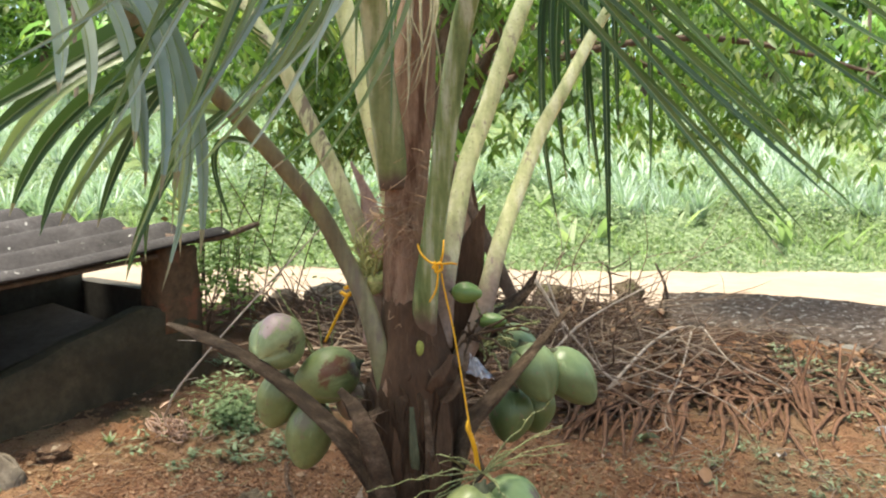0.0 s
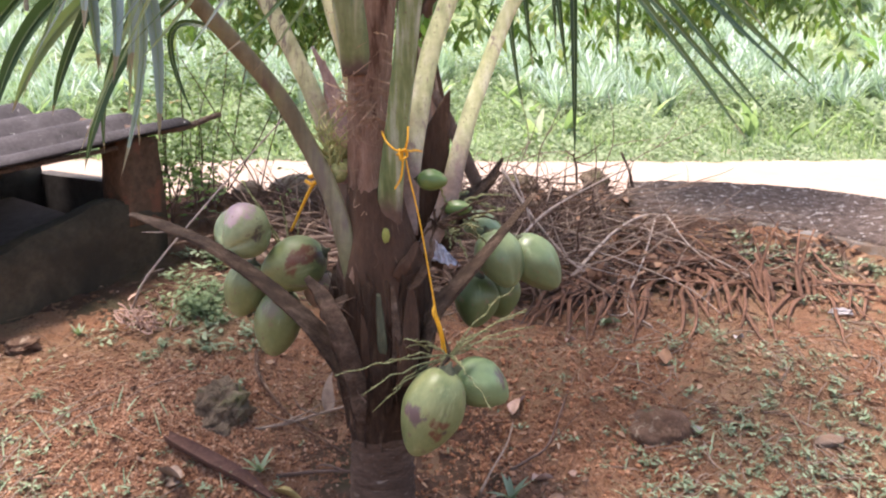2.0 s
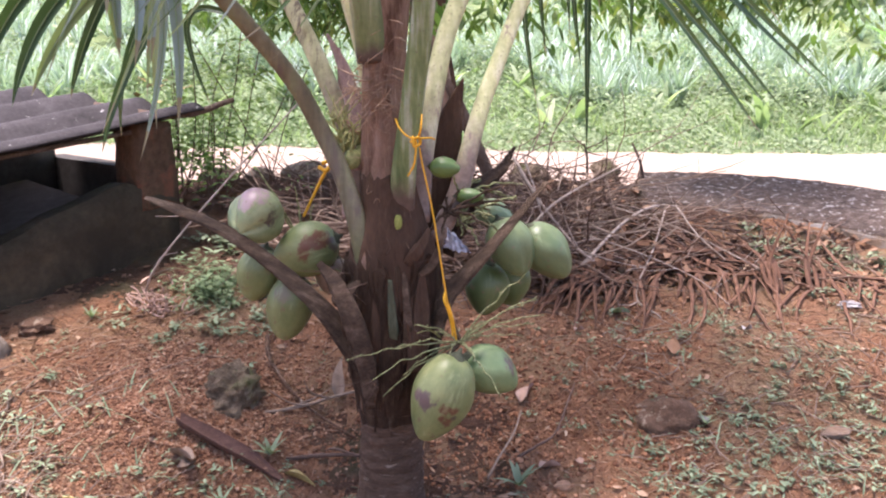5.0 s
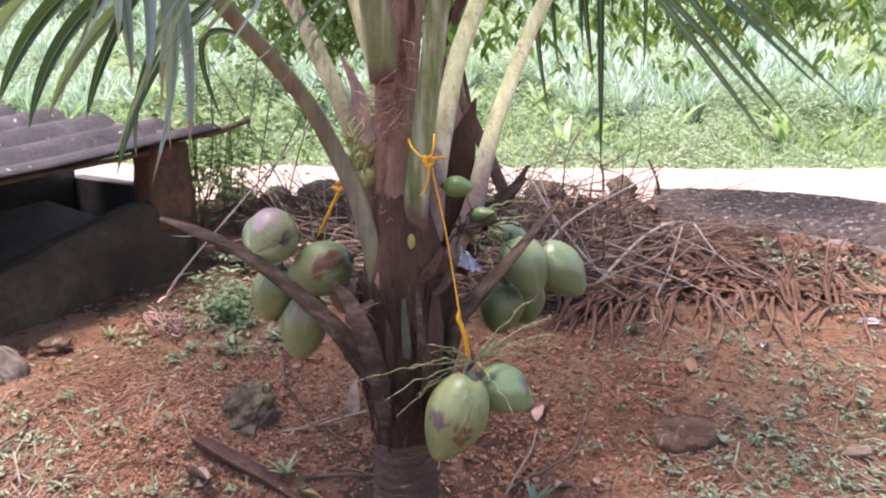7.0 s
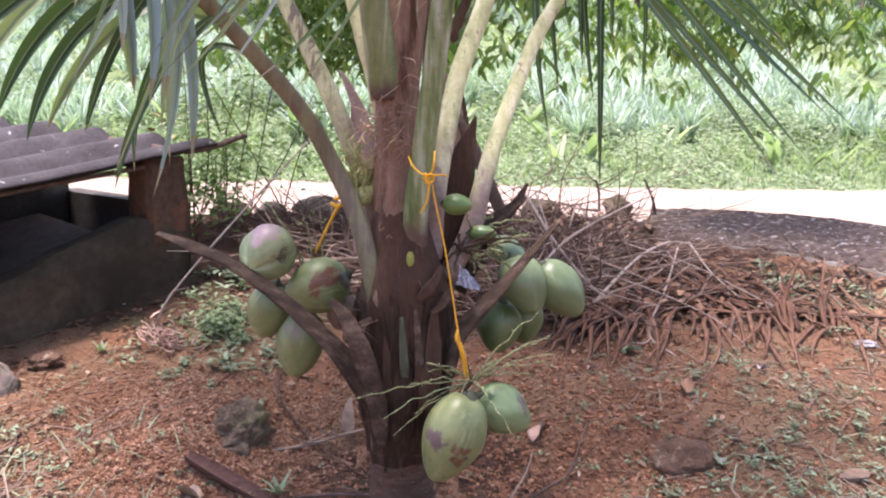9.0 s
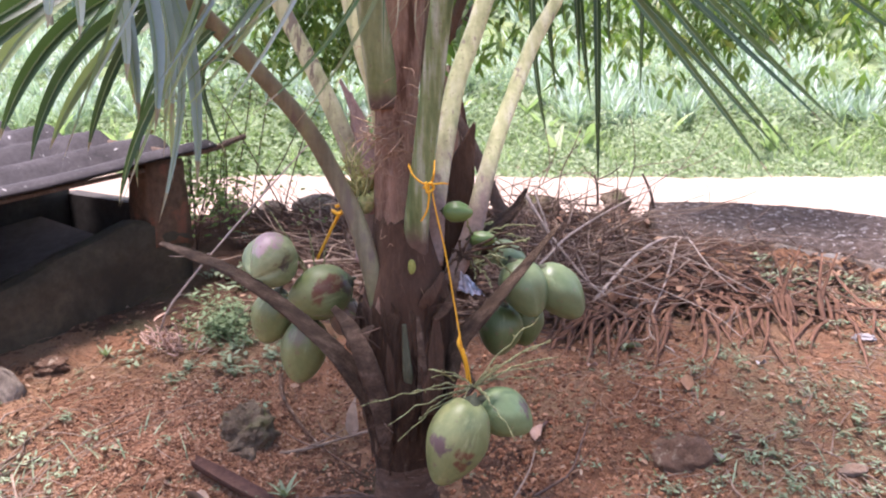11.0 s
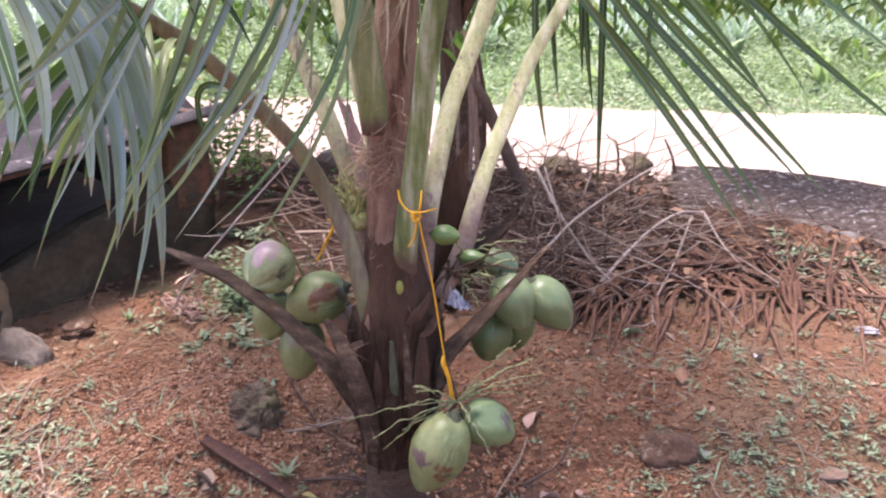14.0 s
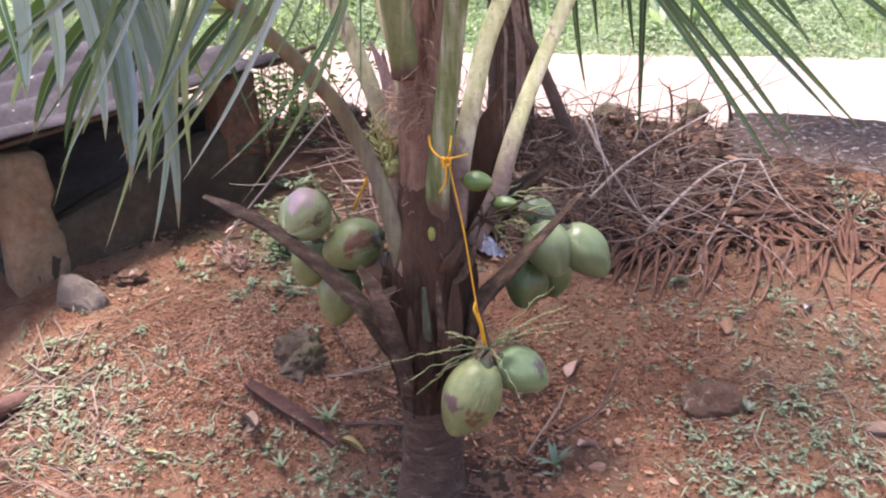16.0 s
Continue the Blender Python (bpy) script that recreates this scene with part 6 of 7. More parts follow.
stick([(0.34, 2.745, 0.035), (0.41, 2.79, 0.055), (0.48, 2.84, 0.080), (0.545, 2.98, 0.145), (0.615, 3.13, 0.225)], 0.0065, 0.0025, TWIG_DARK, "thin brown root lying on the soil", 1, 12)
stick([(0.23, 2.64, 0.01), (0.27, 2.72, 0.04), (0.335, 2.84, 0.085), (0.37, 2.95, 0.12)], 0.0045, 0.003, TWIG, "purplish dry stalk on the soil", 0, 13)
stick([(-0.60, 3.26, 0.30), (-0.57, 3.13, 0.255), (-0.48, 3.0, 0.19), (-0.376, 2.912, 0.13), (-0.219, 2.807, 0.075)], 0.008, 0.0035, LATERITE, "reddish root by the trunk", 1, 14)
stick([(-0.62, 2.90, 0.12), (-0.45, 2.92, 0.14), (-0.30, 2.96, 0.17), (-0.2, 3.0, 0.18)], 0.007, 0.004, TWIG, "grey twig lying by the trunk", 3, 15)
stick([(-0.45, 2.72, 0.04), (-0.3, 2.73, 0.05), (-0.16, 2.72, 0.05)], 0.008, 0.006, TWIG_DARK, "dark stick at the foot of the trunk", 1, 16)

# dense brush on the bank
brush = Heap()
rb = random.Random(5)


def twig_at(x, y, lo, hi, ln, rad, forks=1):
    z = ground_z(x, y) + rb.uniform(lo, hi)
    d = unit((rb.gauss(0, 1), rb.gauss(0, 0.6), rb.gauss(0, 0.28)))
    h, steps = Heap(), 5

    def run(p, d, ln, rad, steps):
        pts = [p]
        for _ in range(steps):
            d = unit(d + vec((rb.gauss(0, 0.24), rb.gauss(0, 0.24), rb.gauss(0, 0.16))))
            q = pts[-1] + d * ln / steps
            q[2] = max(q[2], ground_z(q[0], q[1]) + 0.004)
            pts.append(q)
        h.add(tube(pts, [rad, rad * 0.8, rad * 0.35], 5, 2))
        return pts

    pts = run(vec((x, y, z)), d, ln, rad, steps)
    for _ in range(forks):
        k = rb.randrange(1, steps)
        run(pts[k].copy(), unit(d + vec((rb.gauss(0, 0.7), rb.gauss(0, 0.7), rb.gauss(0.1, 0.4)))), ln * rb.uniform(0.3, 0.6), rad * 0.6, 3)
    return h.shape()


for i in range(1000):
    x = rb.uniform(-0.95, 1.15)
    y = rb.uniform(3.7, 5.0) if x > -0.4 else rb.uniform(3.95 if x > -0.65 else 4.6, 5.05)
    if x > 0.62 and y < 4.5 and rb.random() < 0.82:
        continue
    brush.add(twig_at(x, y, 0.0, 0.15 * math.exp(-((y - 4.2) / 0.42) ** 2) + 0.01, rb.uniform(0.15, 0.5), rb.uniform(0.0018, 0.0048)))
for i in range(170):
    brush.add(twig_at(rb.uniform(0.25, 0.72), rb.uniform(3.7, 4.5), 0.02, 0.24, rb.uniform(0.2, 0.6), rb.uniform(0.002, 0.005)))
for i in range(90):
    x, y = rb.uniform(0.9, 2.1), rb.uniform(4.2, 4.65)
    if y < 4.75 - 0.12 * max(0, x - 1.5) * 4:
        brush.add(twig_at(x, y, 0.0, 0.05, rb.uniform(0.1, 0.35), rb.uniform(0.002, 0.006)))
tagged(part("brushwood", brush.shape(), TWIG_DARK), "heap of dry brown brushwood on the bank", "brushwood", kind="stuff")
brush2 = Heap()
for i in range(190):
    x = rb.uniform(-0.65, 0.95)
    y = rb.uniform(3.7 if x > -0.3 else 4.0, 4.9)
    if x > 0.6 and y < 4.1:
        continue
    brush2.add(twig_at(x, y, 0.02, 0.20 if y > 3.8 else 0.06, rb.uniform(0.25, 0.8), rb.uniform(0.0025, 0.006)))
for i in range(70):
    x, y = rb.uniform(0.8, 2.2), rb.uniform(3.85, 4.5)
    brush2.add(twig_at(x, y, 0.0, 0.07 * max(0.2, 2.1 - x), rb.uniform(0.12, 0.45), rb.uniform(0.0015, 0.004)))
for i in range(46):
    brush2.add(twig_at(rb.uniform(0.25, 1.2), rb.uniform(3.65, 4.6), 0.08, 0.26, rb.uniform(0.4, 0.9), rb.uniform(0.003, 0.005), 3))
tagged(part("brushwood", brush2.shape(), TWIG), "pale dry twigs on top of the brush heap", "brushwood", kind="stuff")


caught = Heap()
for i in range(800):
    x, y = rb.uniform(-0.3, 1.2), rb.uniform(3.75, 5.0)
    a, ln = rb.uniform(0, 6.28), rb.uniform(0.03, 0.09)
    caught.add(small_leaf((x, y, ground_z(x, y) + rb.uniform(0.01, 0.14 if y < 4.8 else 0.05)), (math.cos(a), math.sin(a), rb.uniform(-0.5, 0.5)), (rb.gauss(0, 0.6), rb.gauss(0, 0.6), 1), ln, ln * rb.uniform(0.25, 0.6), 0.4))
for i in range(420):
    x, y = rb.uniform(1.0, 2.3), rb.uniform(3.8, 4.5)
    a, ln = rb.uniform(0, 6.28), rb.uniform(0.02, 0.07)
    caught.add(small_leaf((x, y, ground_z(x, y) + rb.uniform(0.005, 0.03)), (math.cos(a), math.sin(a), rb.uniform(-0.3, 0.4)), (rb.gauss(0, 0.5), rb.gauss(0, 0.5), 1), ln, ln * rb.uniform(0.2, 0.6), 0.4))
tagged(part("dead_leaves", caught.shape(), LITTER_LEAF), "curled brown dead leaves caught in the brush", "dead leaves", kind="stuff")


# ---- spathe, dead leaves, litter ----
def spathe_shape():
    a, b = vec((-0.815, 2.755, 0.0)), vec((-0.45, 2.635, 0.0))
    verts, faces, n, m = [], [], 24, 9
    z0, z1 = ground_z(a[0], a[1]), ground_z(b[0], b[1])
    rise = max(ground_z(*(a + (b - a) * i / 12)[:2]) - z0 - (z1 - z0) * i / 12 for i in range(13))

    def base(s):
        return z0 + (z1 - z0) * s + rise * 0.8

    for i in range(n + 1):
        s = i / n
        p = a + (b - a) * s
        w = 0.031 * math.sin(math.pi * (0.12 + 0.88 * s) * 0.97) ** 0.6
        ax = vec((-(b - a)[1], (b - a)[0], 0))
        ax = unit(ax)
        for k in range(m):
            t = k / (m - 1) * 2 - 1
            verts.append(p + ax * w * t + vec((0, 0, base(s) + 0.004 + 0.034 * t * t * min(1, 3 * (1 - s) + 0.2))))
    nn = len(verts)
    verts += [v - vec((0, 0, 0.006)) for v in verts]
    for i in range(n):
        for k in range(m - 1):
            q = (i * m + k, i * m + k + 1, (i + 1) * m + k + 1, (i + 1) * m + k)
            faces += [q, tuple(nn + j for j in reversed(q))]
        for k in (0, m - 1):
            faces.append((i * m + k, (i + 1) * m + k, nn + (i + 1) * m + k, nn + i * m + k))
    return verts, faces


thing("dry_spathe", spathe_shape(), HUSK, "red-brown boat-shaped dry spathe on gravel", "dry spathe")


def dead_leaf(x, y, length, width, turn, mat, label, lift=0.01, tilt=0.0):
    d = vec((math.cos(turn), math.sin(turn), tilt))
    nor = vec((0.2 * math.sin(turn), 0.1, 1))
    v, f = blade((x, y, ground_z(x, y) + lift), d, length, width, 1.2, 8, 0.85, nor, 1.1)
    v = [vec(p) + vec((0, 0, max(0.0, ground_z(p[0], p[1]) + 0.004 - p[2]))) for p in v]
    v = v + [p - vec((0, 0, 0.002)) for p in v]
    n = len(v) // 2
    f = f + [tuple(n + i for i in reversed(q)) for q in f]
    return thing("dead_leaf", (v, f), mat, label, "dead leaf")


dead_leaf(0.37, 2.98, 0.10, 0.055, 0.9, DEADLEAF, "curled pinkish dead leaf on the soil", 0.02, 0.5)
dead_leaf(0.41, 2.70, 0.08, 0.045, 0.3, DEADLEAF, "flat pale dead leaf on the soil", 0.01)
dead_leaf(0.975, 3.165, 0.10, 0.05, 1.3, LITTER_LEAF, "curled brown dead leaf below the frond", 0.02, 0.4)
dead_leaf(-0.30, 2.98, 0.15, 0.05, 1.4, TWIG, "pale torn dead leaf leaning by the trunk", 0.02, 1.6)
dead_leaf(-1.16, 2.57, 0.11, 0.035, -0.25, YELLOWLEAF, "yellow fallen leaf on the soil", 0.01)
dead_leaf(-0.44, 2.66, 0.13, 0.045, -0.6, YELLOWLEAF, "yellowing fallen leaf by the spathe", 0.012)
dead_leaf(0.80, 3.50, 0.09, 0.045, 0.2, WEED_LEAF, "grey-green fallen leaf below the frond", 0.02)
dead_leaf(0.62, 3.32, 0.05, 0.035, 0.5, DEADLEAF, "small whitish fallen leaf", 0.01)
dead_leaf(-0.80, 2.66, 0.13, 0.06, -0.9, TWIG, "pale grey curled dead leaf below the gravel mound", 0.02, 0.3)
dead_leaf(-0.74, 2.63, 0.09, 0.04, -1.9, TWIG, "pale grey withered leaf below the gravel mound", 0.02, 0.4)
dead_leaf(1.30, 3.32, 0.05, 0.04, 0.5, LITTER, "small pale fallen leaf", 0.01)
dead_leaf(0.55, 2.72, 0.05, 0.03, 1.5, DEADLEAF, "small pale dead leaf", 0.01)
dead_leaf(1.02, 2.86, 0.06, 0.04, 2.0, LITTER, "scrap of pale dead leaf", 0.01)
dead_leaf(-1.28, 3.86, 0.2, 0.03, 0.8, DEADLEAF, "dry straw-coloured leaf by the shed", 0.03, 0.3)
v, f = lump((0.05, 0.032, 0.018), random.Random(9), 0.6, 3, 0.5)
thing("litter", ([(p[0] + 1.84, p[1] + 3.56, p[2] + ground_z(1.84, 3.56) + 0.01) for p in v], f), LITTER, "scrap of white plastic litter on the soil", "litter", smooth=False)

# dried flower head by the shed
dry_head = empty("dried_flower_stalk", "tangle of straw-coloured dried flower stalk on the ground", "dried plant")
for i in range(60):
    p = vec((-1.13 + rb.gauss(0, 0.05), 3.62 + rb.gauss(0, 0.05), ground_z(-1.13, 3.62) + abs(rb.gauss(0, 0.05))))
    q = p + vec([rb.gauss(0, 0.04), rb.gauss(0, 0.04), rb.uniform(0.0, 0.06)])
    part("twig", tube([p, (p + q) / 2 + vec([rb.gauss(0, 0.01) for _ in range(3)]), q], [0.004, 0.004, 0.003], 5, 3), DEADLEAF, dry_head)

straw = Heap()
for i in range(110):
    p = vec((-1.50 + rb.gauss(0, 0.22), 2.62 + rb.gauss(0, 0.20), 0))
    a, ln = rb.uniform(-0.6, 1.4), rb.uniform(0.08, 0.26)
    q = p + vec((math.cos(a), math.sin(a), 0)) * ln
    for w in (p, q):
        w[2] = ground_z(w[0], w[1]) + rb.uniform(0.004, 0.035)
    straw.add(tube([p, (p + q) / 2 + vec((rb.gauss(0, 0.012), rb.gauss(0, 0.012), 0.01)), q], [0.002, 0.002, 0.001], 5, 3))
for i in range(230):
    p = vec((rb.uniform(0.75, 2.1), rb.uniform(2.2, 3.45), 0))
    a, ln = rb.uniform(0, 6.28), rb.uniform(0.04, 0.2)
    q = p + vec((math.cos(a), math.sin(a), 0)) * ln
    for w in (p, q):
        w[2] = ground_z(w[0], w[1]) + rb.uniform(0.002, 0.015)
    straw.add(tube([p, (p + q) / 2 + vec((rb.gauss(0, 0.015), rb.gauss(0, 0.015), 0.004)), q], [0.0016, 0.0022, 0.001], 5, 3))
for i in range(26):
    p = vec((-1.66 + rb.gauss(0, 0.12), 2.78 + rb.gauss(0, 0.16), 0))
    a = rb.uniform(0, 6.28)
    q = p + vec((math.cos(a), math.sin(a), 0)) * rb.uniform(0.07, 0.16)
    a += rb.uniform(-1.2, 1.2)
    e = q + vec((math.cos(a), math.sin(a), 0)) * rb.uniform(0.06, 0.18)
    for w in (p, q, e):
        w[2] = ground_z(w[0], w[1]) + rb.uniform(0.01, 0.05)
    straw.add(tube([p, p + (q - p) * 0.9, q, q + (e - q) * 0.1, e], [0.0045, 0.004, 0.004, 0.0035, 0.002], 5, 2))
tagged(part("straw", straw.shape(), TWIG), "pale dry straw and twigs on the soil", "straw", kind="stuff")

# ---- gravel, litter and weeds ----
gravel = Heap()
rg = random.Random(8)
base_lumps = [lump((1, rg.uniform(0.65, 1.0), 0.75), rg, 0.6, 1, 0.5) for _ in range(12)]
for i in range(26000):
    if i < 17000:
        x, y = rg.gauss(-0.88, 0.32), rg.gauss(2.92, 0.21)
    else:
        x, y = rg.choice([rg.uniform(-1.9, 2.0), rg.uniform(-1.9, 0.9)]), rg.uniform(2.1, 3.8)
    s = rg.choice([0.004, 0.005, 0.006, 0.007, 0.008, 0.011 if rg.random() < 0.5 else 0.005]) * (0.92 if i < 17000 else 0.62)
    v, f = rg.choice(base_lumps)
    a = rg.uniform(0, 6.28)
    c, sn = math.cos(a) * s, math.sin(a) * s
    z = ground_z(x, y) + s * 0.1
    gravel.add(([(x + p[0] * c - p[1] * sn, y + p[0] * sn + p[1] * c, z + p[2] * s) for p in v], f))
tagged(part("gravel", gravel.shape(), PEBBLE, smooth=False), "loose reddish laterite gravel over the soil", "gravel", kind="stuff")

clods = Heap()
for i in range(3000):
    x, y = rg.uniform(-2.0, 2.1), rg.uniform(2.1, 4.0)
    s = rg.choice([0.004, 0.005, 0.006, 0.008, 0.010, 0.014 if rg.random() < 0.3 else 0.006])
    v, f = rg.choice(base_lumps)
    a = rg.uniform(0, 6.28)
    c, sn = math.cos(a) * s, math.sin(a) * s
    z = ground_z(x, y) - s * 0.05
    clods.add(([(x + p[0] * c - p[1] * sn, y + p[0] * sn + p[1] * c, z + p[2] * s * 0.8) for p in v], f))
tagged(part("soil_clods", clods.shape(), SOIL), "crumbled clods of red soil", "soil clods", kind="stuff")

litter = Heap()
for i in range(4200):
    x, y = rg.uniform(-2.0, 2.2), rg.uniform(2.1, 5.0)
    a = rg.uniform(0, 6.28)
    ln = rg.uniform(0.012, 0.05)
    litter.add(small_leaf((x, y, ground_z(x, y) + 0.006), (math.cos(a), math.sin(a), rg.uniform(-0.1, 0.3)), (rg.gauss(0, 0.4), rg.gauss(0, 0.4), 1), ln, ln * rg.uniform(0.15, 0.5)))
for i in range(2200):
    x, y = rg.choice([rg.uniform(-2.0, 2.2), rg.gauss(1.3, 0.4), rg.gauss(-1.4, 0.3)]), rg.uniform(2.1, 3.7)
    a, ln = rg.uniform(0, 6.28), rg.uniform(0.04, 0.16)
    p, q = vec((x, y, ground_z(x, y) + 0.004)), vec((x + math.cos(a) * ln, y + math.sin(a) * ln, 0))
    q[2] = ground_z(q[0], q[1]) + 0.006
    m = (p + q) / 2 + vec((rg.uniform(-0.01, 0.01), rg.uniform(-0.01, 0.01), 0.006))
    litter.add(tube([p, m, q], [0.0016, 0.0014, 0.0008], 4, 2))
tagged(part("leaf_litter", litter.shape(), LITTER_LEAF), "scattered brown leaf litter and straw on the soil", "leaf litter", kind="stuff")

clods = Heap()
rc = random.Random(19)
for i in range(4700):
    if i < 4000:
        x, y = rc.gauss(0.50, 0.36), rc.gauss(2.95, 0.28)
    else:
        x, y = rc.uniform(0.2, 1.0), rc.uniform(2.2, 3.5)
    s = rc.choice([0.004, 0.005, 0.006, 0.008, 0.010, 0.014 if rc.random() < 0.4 else 0.006])
    v, f = rc.choice(base_lumps)
    a = rc.uniform(0, 6.28)
    c, sn = math.cos(a) * s, math.sin(a) * s
    z = ground_z(x, y) + s * 0.15
    clods.add(([(x + p[0] * c - p[1] * sn, y + p[0] * sn + p[1] * c, z + p[2] * s) for p in v], f))
tagged(part("soil_clods", clods.shape(), CLOD, smooth=False), "crumbled dark red soil clods beside the palm", "soil clods", kind="stuff")

weeds, herbs = Heap(), Heap()


def weed(x, y, size, leaves, heap=weeds, fine=1.0):
    leaves, size = int(leaves * 1.2), size * 0.82
    z = ground_z(x, y)
    for k in range(leaves):
        a = rg.uniform(0, 6.28)
        hgt = rg.uniform(0.2, 1.0) * size
        p = vec((x + rg.gauss(0, size * 0.35), y + rg.gauss(0, size * 0.35), z + hgt * 0.6))
        d = (math.cos(a), math.sin(a), rg.uniform(-0.1, 0.6))
        heap.add(small_leaf(p, d, (0, 0, 1), fine * size * rg.uniform(0.3, 0.85), fine * size * rg.uniform(0.12, 0.30)))
        if k % 3 == 0:
            heap.add(tube([(x, y, z - 0.005), p], [0.0016, 0.001], 4, 1))


for i in range(260):
    weed(rg.gauss(1.30, 0.36), rg.gauss(2.85, 0.30), rg.uniform(0.025, 0.06), rg.randint(4, 10))
for i in range(30):
    weed(rg.gauss(-0.78, 0.20), rg.gauss(3.46, 0.18), rg.uniform(0.05, 0.10), rg.randint(8, 14))
for i in range(34):
    k = rg.random()
    weed(-0.86 - 0.08 * k + rg.gauss(0, 0.07), 3.60 + 0.36 * k + rg.gauss(0, 0.07), rg.uniform(0.10, 0.20), rg.randint(14, 24), herbs, 0.42)
for i in range(14):
    weed(rg.gauss(-1.2, 0.25), rg.gauss(3.4, 0.15), rg.uniform(0.03, 0.06), rg.randint(5, 10))
for i in range(64):
    weed(rg.gauss(-1.35, 0.20), rg.gauss(2.65, 0.22), rg.uniform(0.03, 0.07), rg.randint(5, 10))
for i in range(26):
    k = rg.random()
    weed(-1.86 + 0.42 * k + rg.gauss(0, 0.05), 3.06 - 0.12 * k + rg.gauss(0, 0.06), rg.uniform(0.03, 0.075), rg.randint(5, 10))
for i in range(20):
    weed(rg.gauss(-1.62, 0.10), rg.gauss(2.80, 0.12), rg.uniform(0.04, 0.085), rg.randint(5, 11))
for i in range(16):
    weed(rg.gauss(-1.27, 0.16), rg.gauss(2.57, 0.05), rg.uniform(0.03, 0.075), rg.randint(5, 11))
for i in range(70):
    x = rg.uniform(1.65, 2.7)
    weed(x, 4.32 - 0.62 * (x - 1.9) - abs(rg.gauss(0, 0.16)), rg.uniform(0.03, 0.08), rg.randint(6, 12))
for i in range(60):
    weed(rg.uniform(0.75, 1.7), rg.gauss(2.62, 0.20), rg.uniform(0.03, 0.07), rg.randint(5, 11))
for i in range(90):
    weed(rg.gauss(-0.6, 0.3), rg.gauss(2.5, 0.12), rg.uniform(0.03, 0.06), rg.randint(4, 9))
for i in range(90):
    weed(rg.uniform(0.6, 2.0), rg.uniform(3.15, 3.6), rg.uniform(0.02, 0.05), rg.randint(4, 8))
for i in range(24):
    weed(rg.uniform(1.7, 2.3), rg.uniform(3.6, 4.4), rg.uniform(0.04, 0.08), rg.randint(6, 12))
for i in range(18):
    weed(rg.gauss(0.62, 0.15), rg.gauss(2.78, 0.12), rg.uniform(0.02, 0.04), rg.randint(3, 7))
for i in range(130):
    weed(rg.uniform(-1.9, 2.0), rg.uniform(2.3, 3.4), rg.uniform(0.02, 0.04), rg.randint(3, 6))
for i in range(46):
    weed(rg.uniform(-0.75, 0.1), rg.uniform(3.5, 4.0), rg.uniform(0.03, 0.07), rg.randint(5, 10))
for i in range(10):
    weed(rg.gauss(-1.12, 0.12), rg.gauss(4.35, 0.12), rg.uniform(0.07, 0.14), rg.randint(9, 16))
for i in range(330):
    x, y = rg.choice([rg.gauss(-1.5, 0.22), rg.gauss(-1.2, 0.4), rg.uniform(0.7, 1.9)]), rg.gauss(2.62, 0.24)
    a = rg.uniform(0, 6.28)
    weeds.add(blade((x, y, ground_z(x, y)), (math.cos(a), math.sin(a), rg.uniform(0.3, 1.4)), rg.uniform(0.05, 0.14), rg.uniform(0.004, 0.008), 7.0, 5, 0.3))
tagged(part("herbs", herbs.shape(), HERB_LEAF), "patch of fine-leaved green herbs behind the palm", "herbs", kind="stuff")
tagged(part("weeds", weeds.shape(), WEED_LEAF), "small grey-green weeds sprouting from the soil", "weeds", kind="stuff")


def seedling(x, y, size, leaves, label, seed):
    r = random.Random(seed)
    z = ground_z(x, y)
    ob = empty("weed", label, "weed")
    ob.location = (x, y, z)
    bpy.context.view_layer.update()
    for k in range(leaves):
        a = 2 * math.pi * k / leaves + r.uniform(-0.3, 0.3)
        part("leaf", blade((x, y, z + 0.01), (math.cos(a), math.sin(a), r.uniform(0.6, 1.6)), size * r.uniform(0.7, 1.1), size * 0.2, 6.0, 7, 0.3), WEED_LEAF, ob)
    return ob


seedling(0.33, 2.60, 0.11, 8, "grey-green weed with pointed leaves beside the trunk", 1)
seedling(-0.62, 2.50, 0.07, 7, "small grey-green weed at the gravel's foot", 2)
seedling(-1.42, 3.62, 0.08, 6, "small weed by the shed wall", 3)
seedling(-0.50, 2.71, 0.09, 9, "small weed growing through the dry spathe", 5)
seedling(1.02, 2.86, 0.06, 6, "small weed beside the laterite stone", 4)

# ---- tree by the road ----
rt = random.Random(14)


def limb(h, pts, r0, r1, sides=8):
    h.add(tube(pts, list(np.linspace(r0, r1, len(pts))), sides, 5, wobble=0.06, rng=rt))


def leaf_cluster(h, c, leaves, size, hang=0.7):
    for k in range(leaves):
        a = rt.uniform(0, 6.28)
        d = vec((math.cos(a), math.sin(a), -hang + rt.uniform(-0.5, 0.5)))
        ln = size * rt.uniform(0.6, 1.15)
        h.add(small_leaf(vec(c) + vec([rt.gauss(0, 1) for _ in range(3)]) * size * 0.25, d, (rt.gauss(0, 0.5), rt.gauss(0, 0.5), 1), ln, ln * rt.uniform(0.20, 0.34), 0.3))


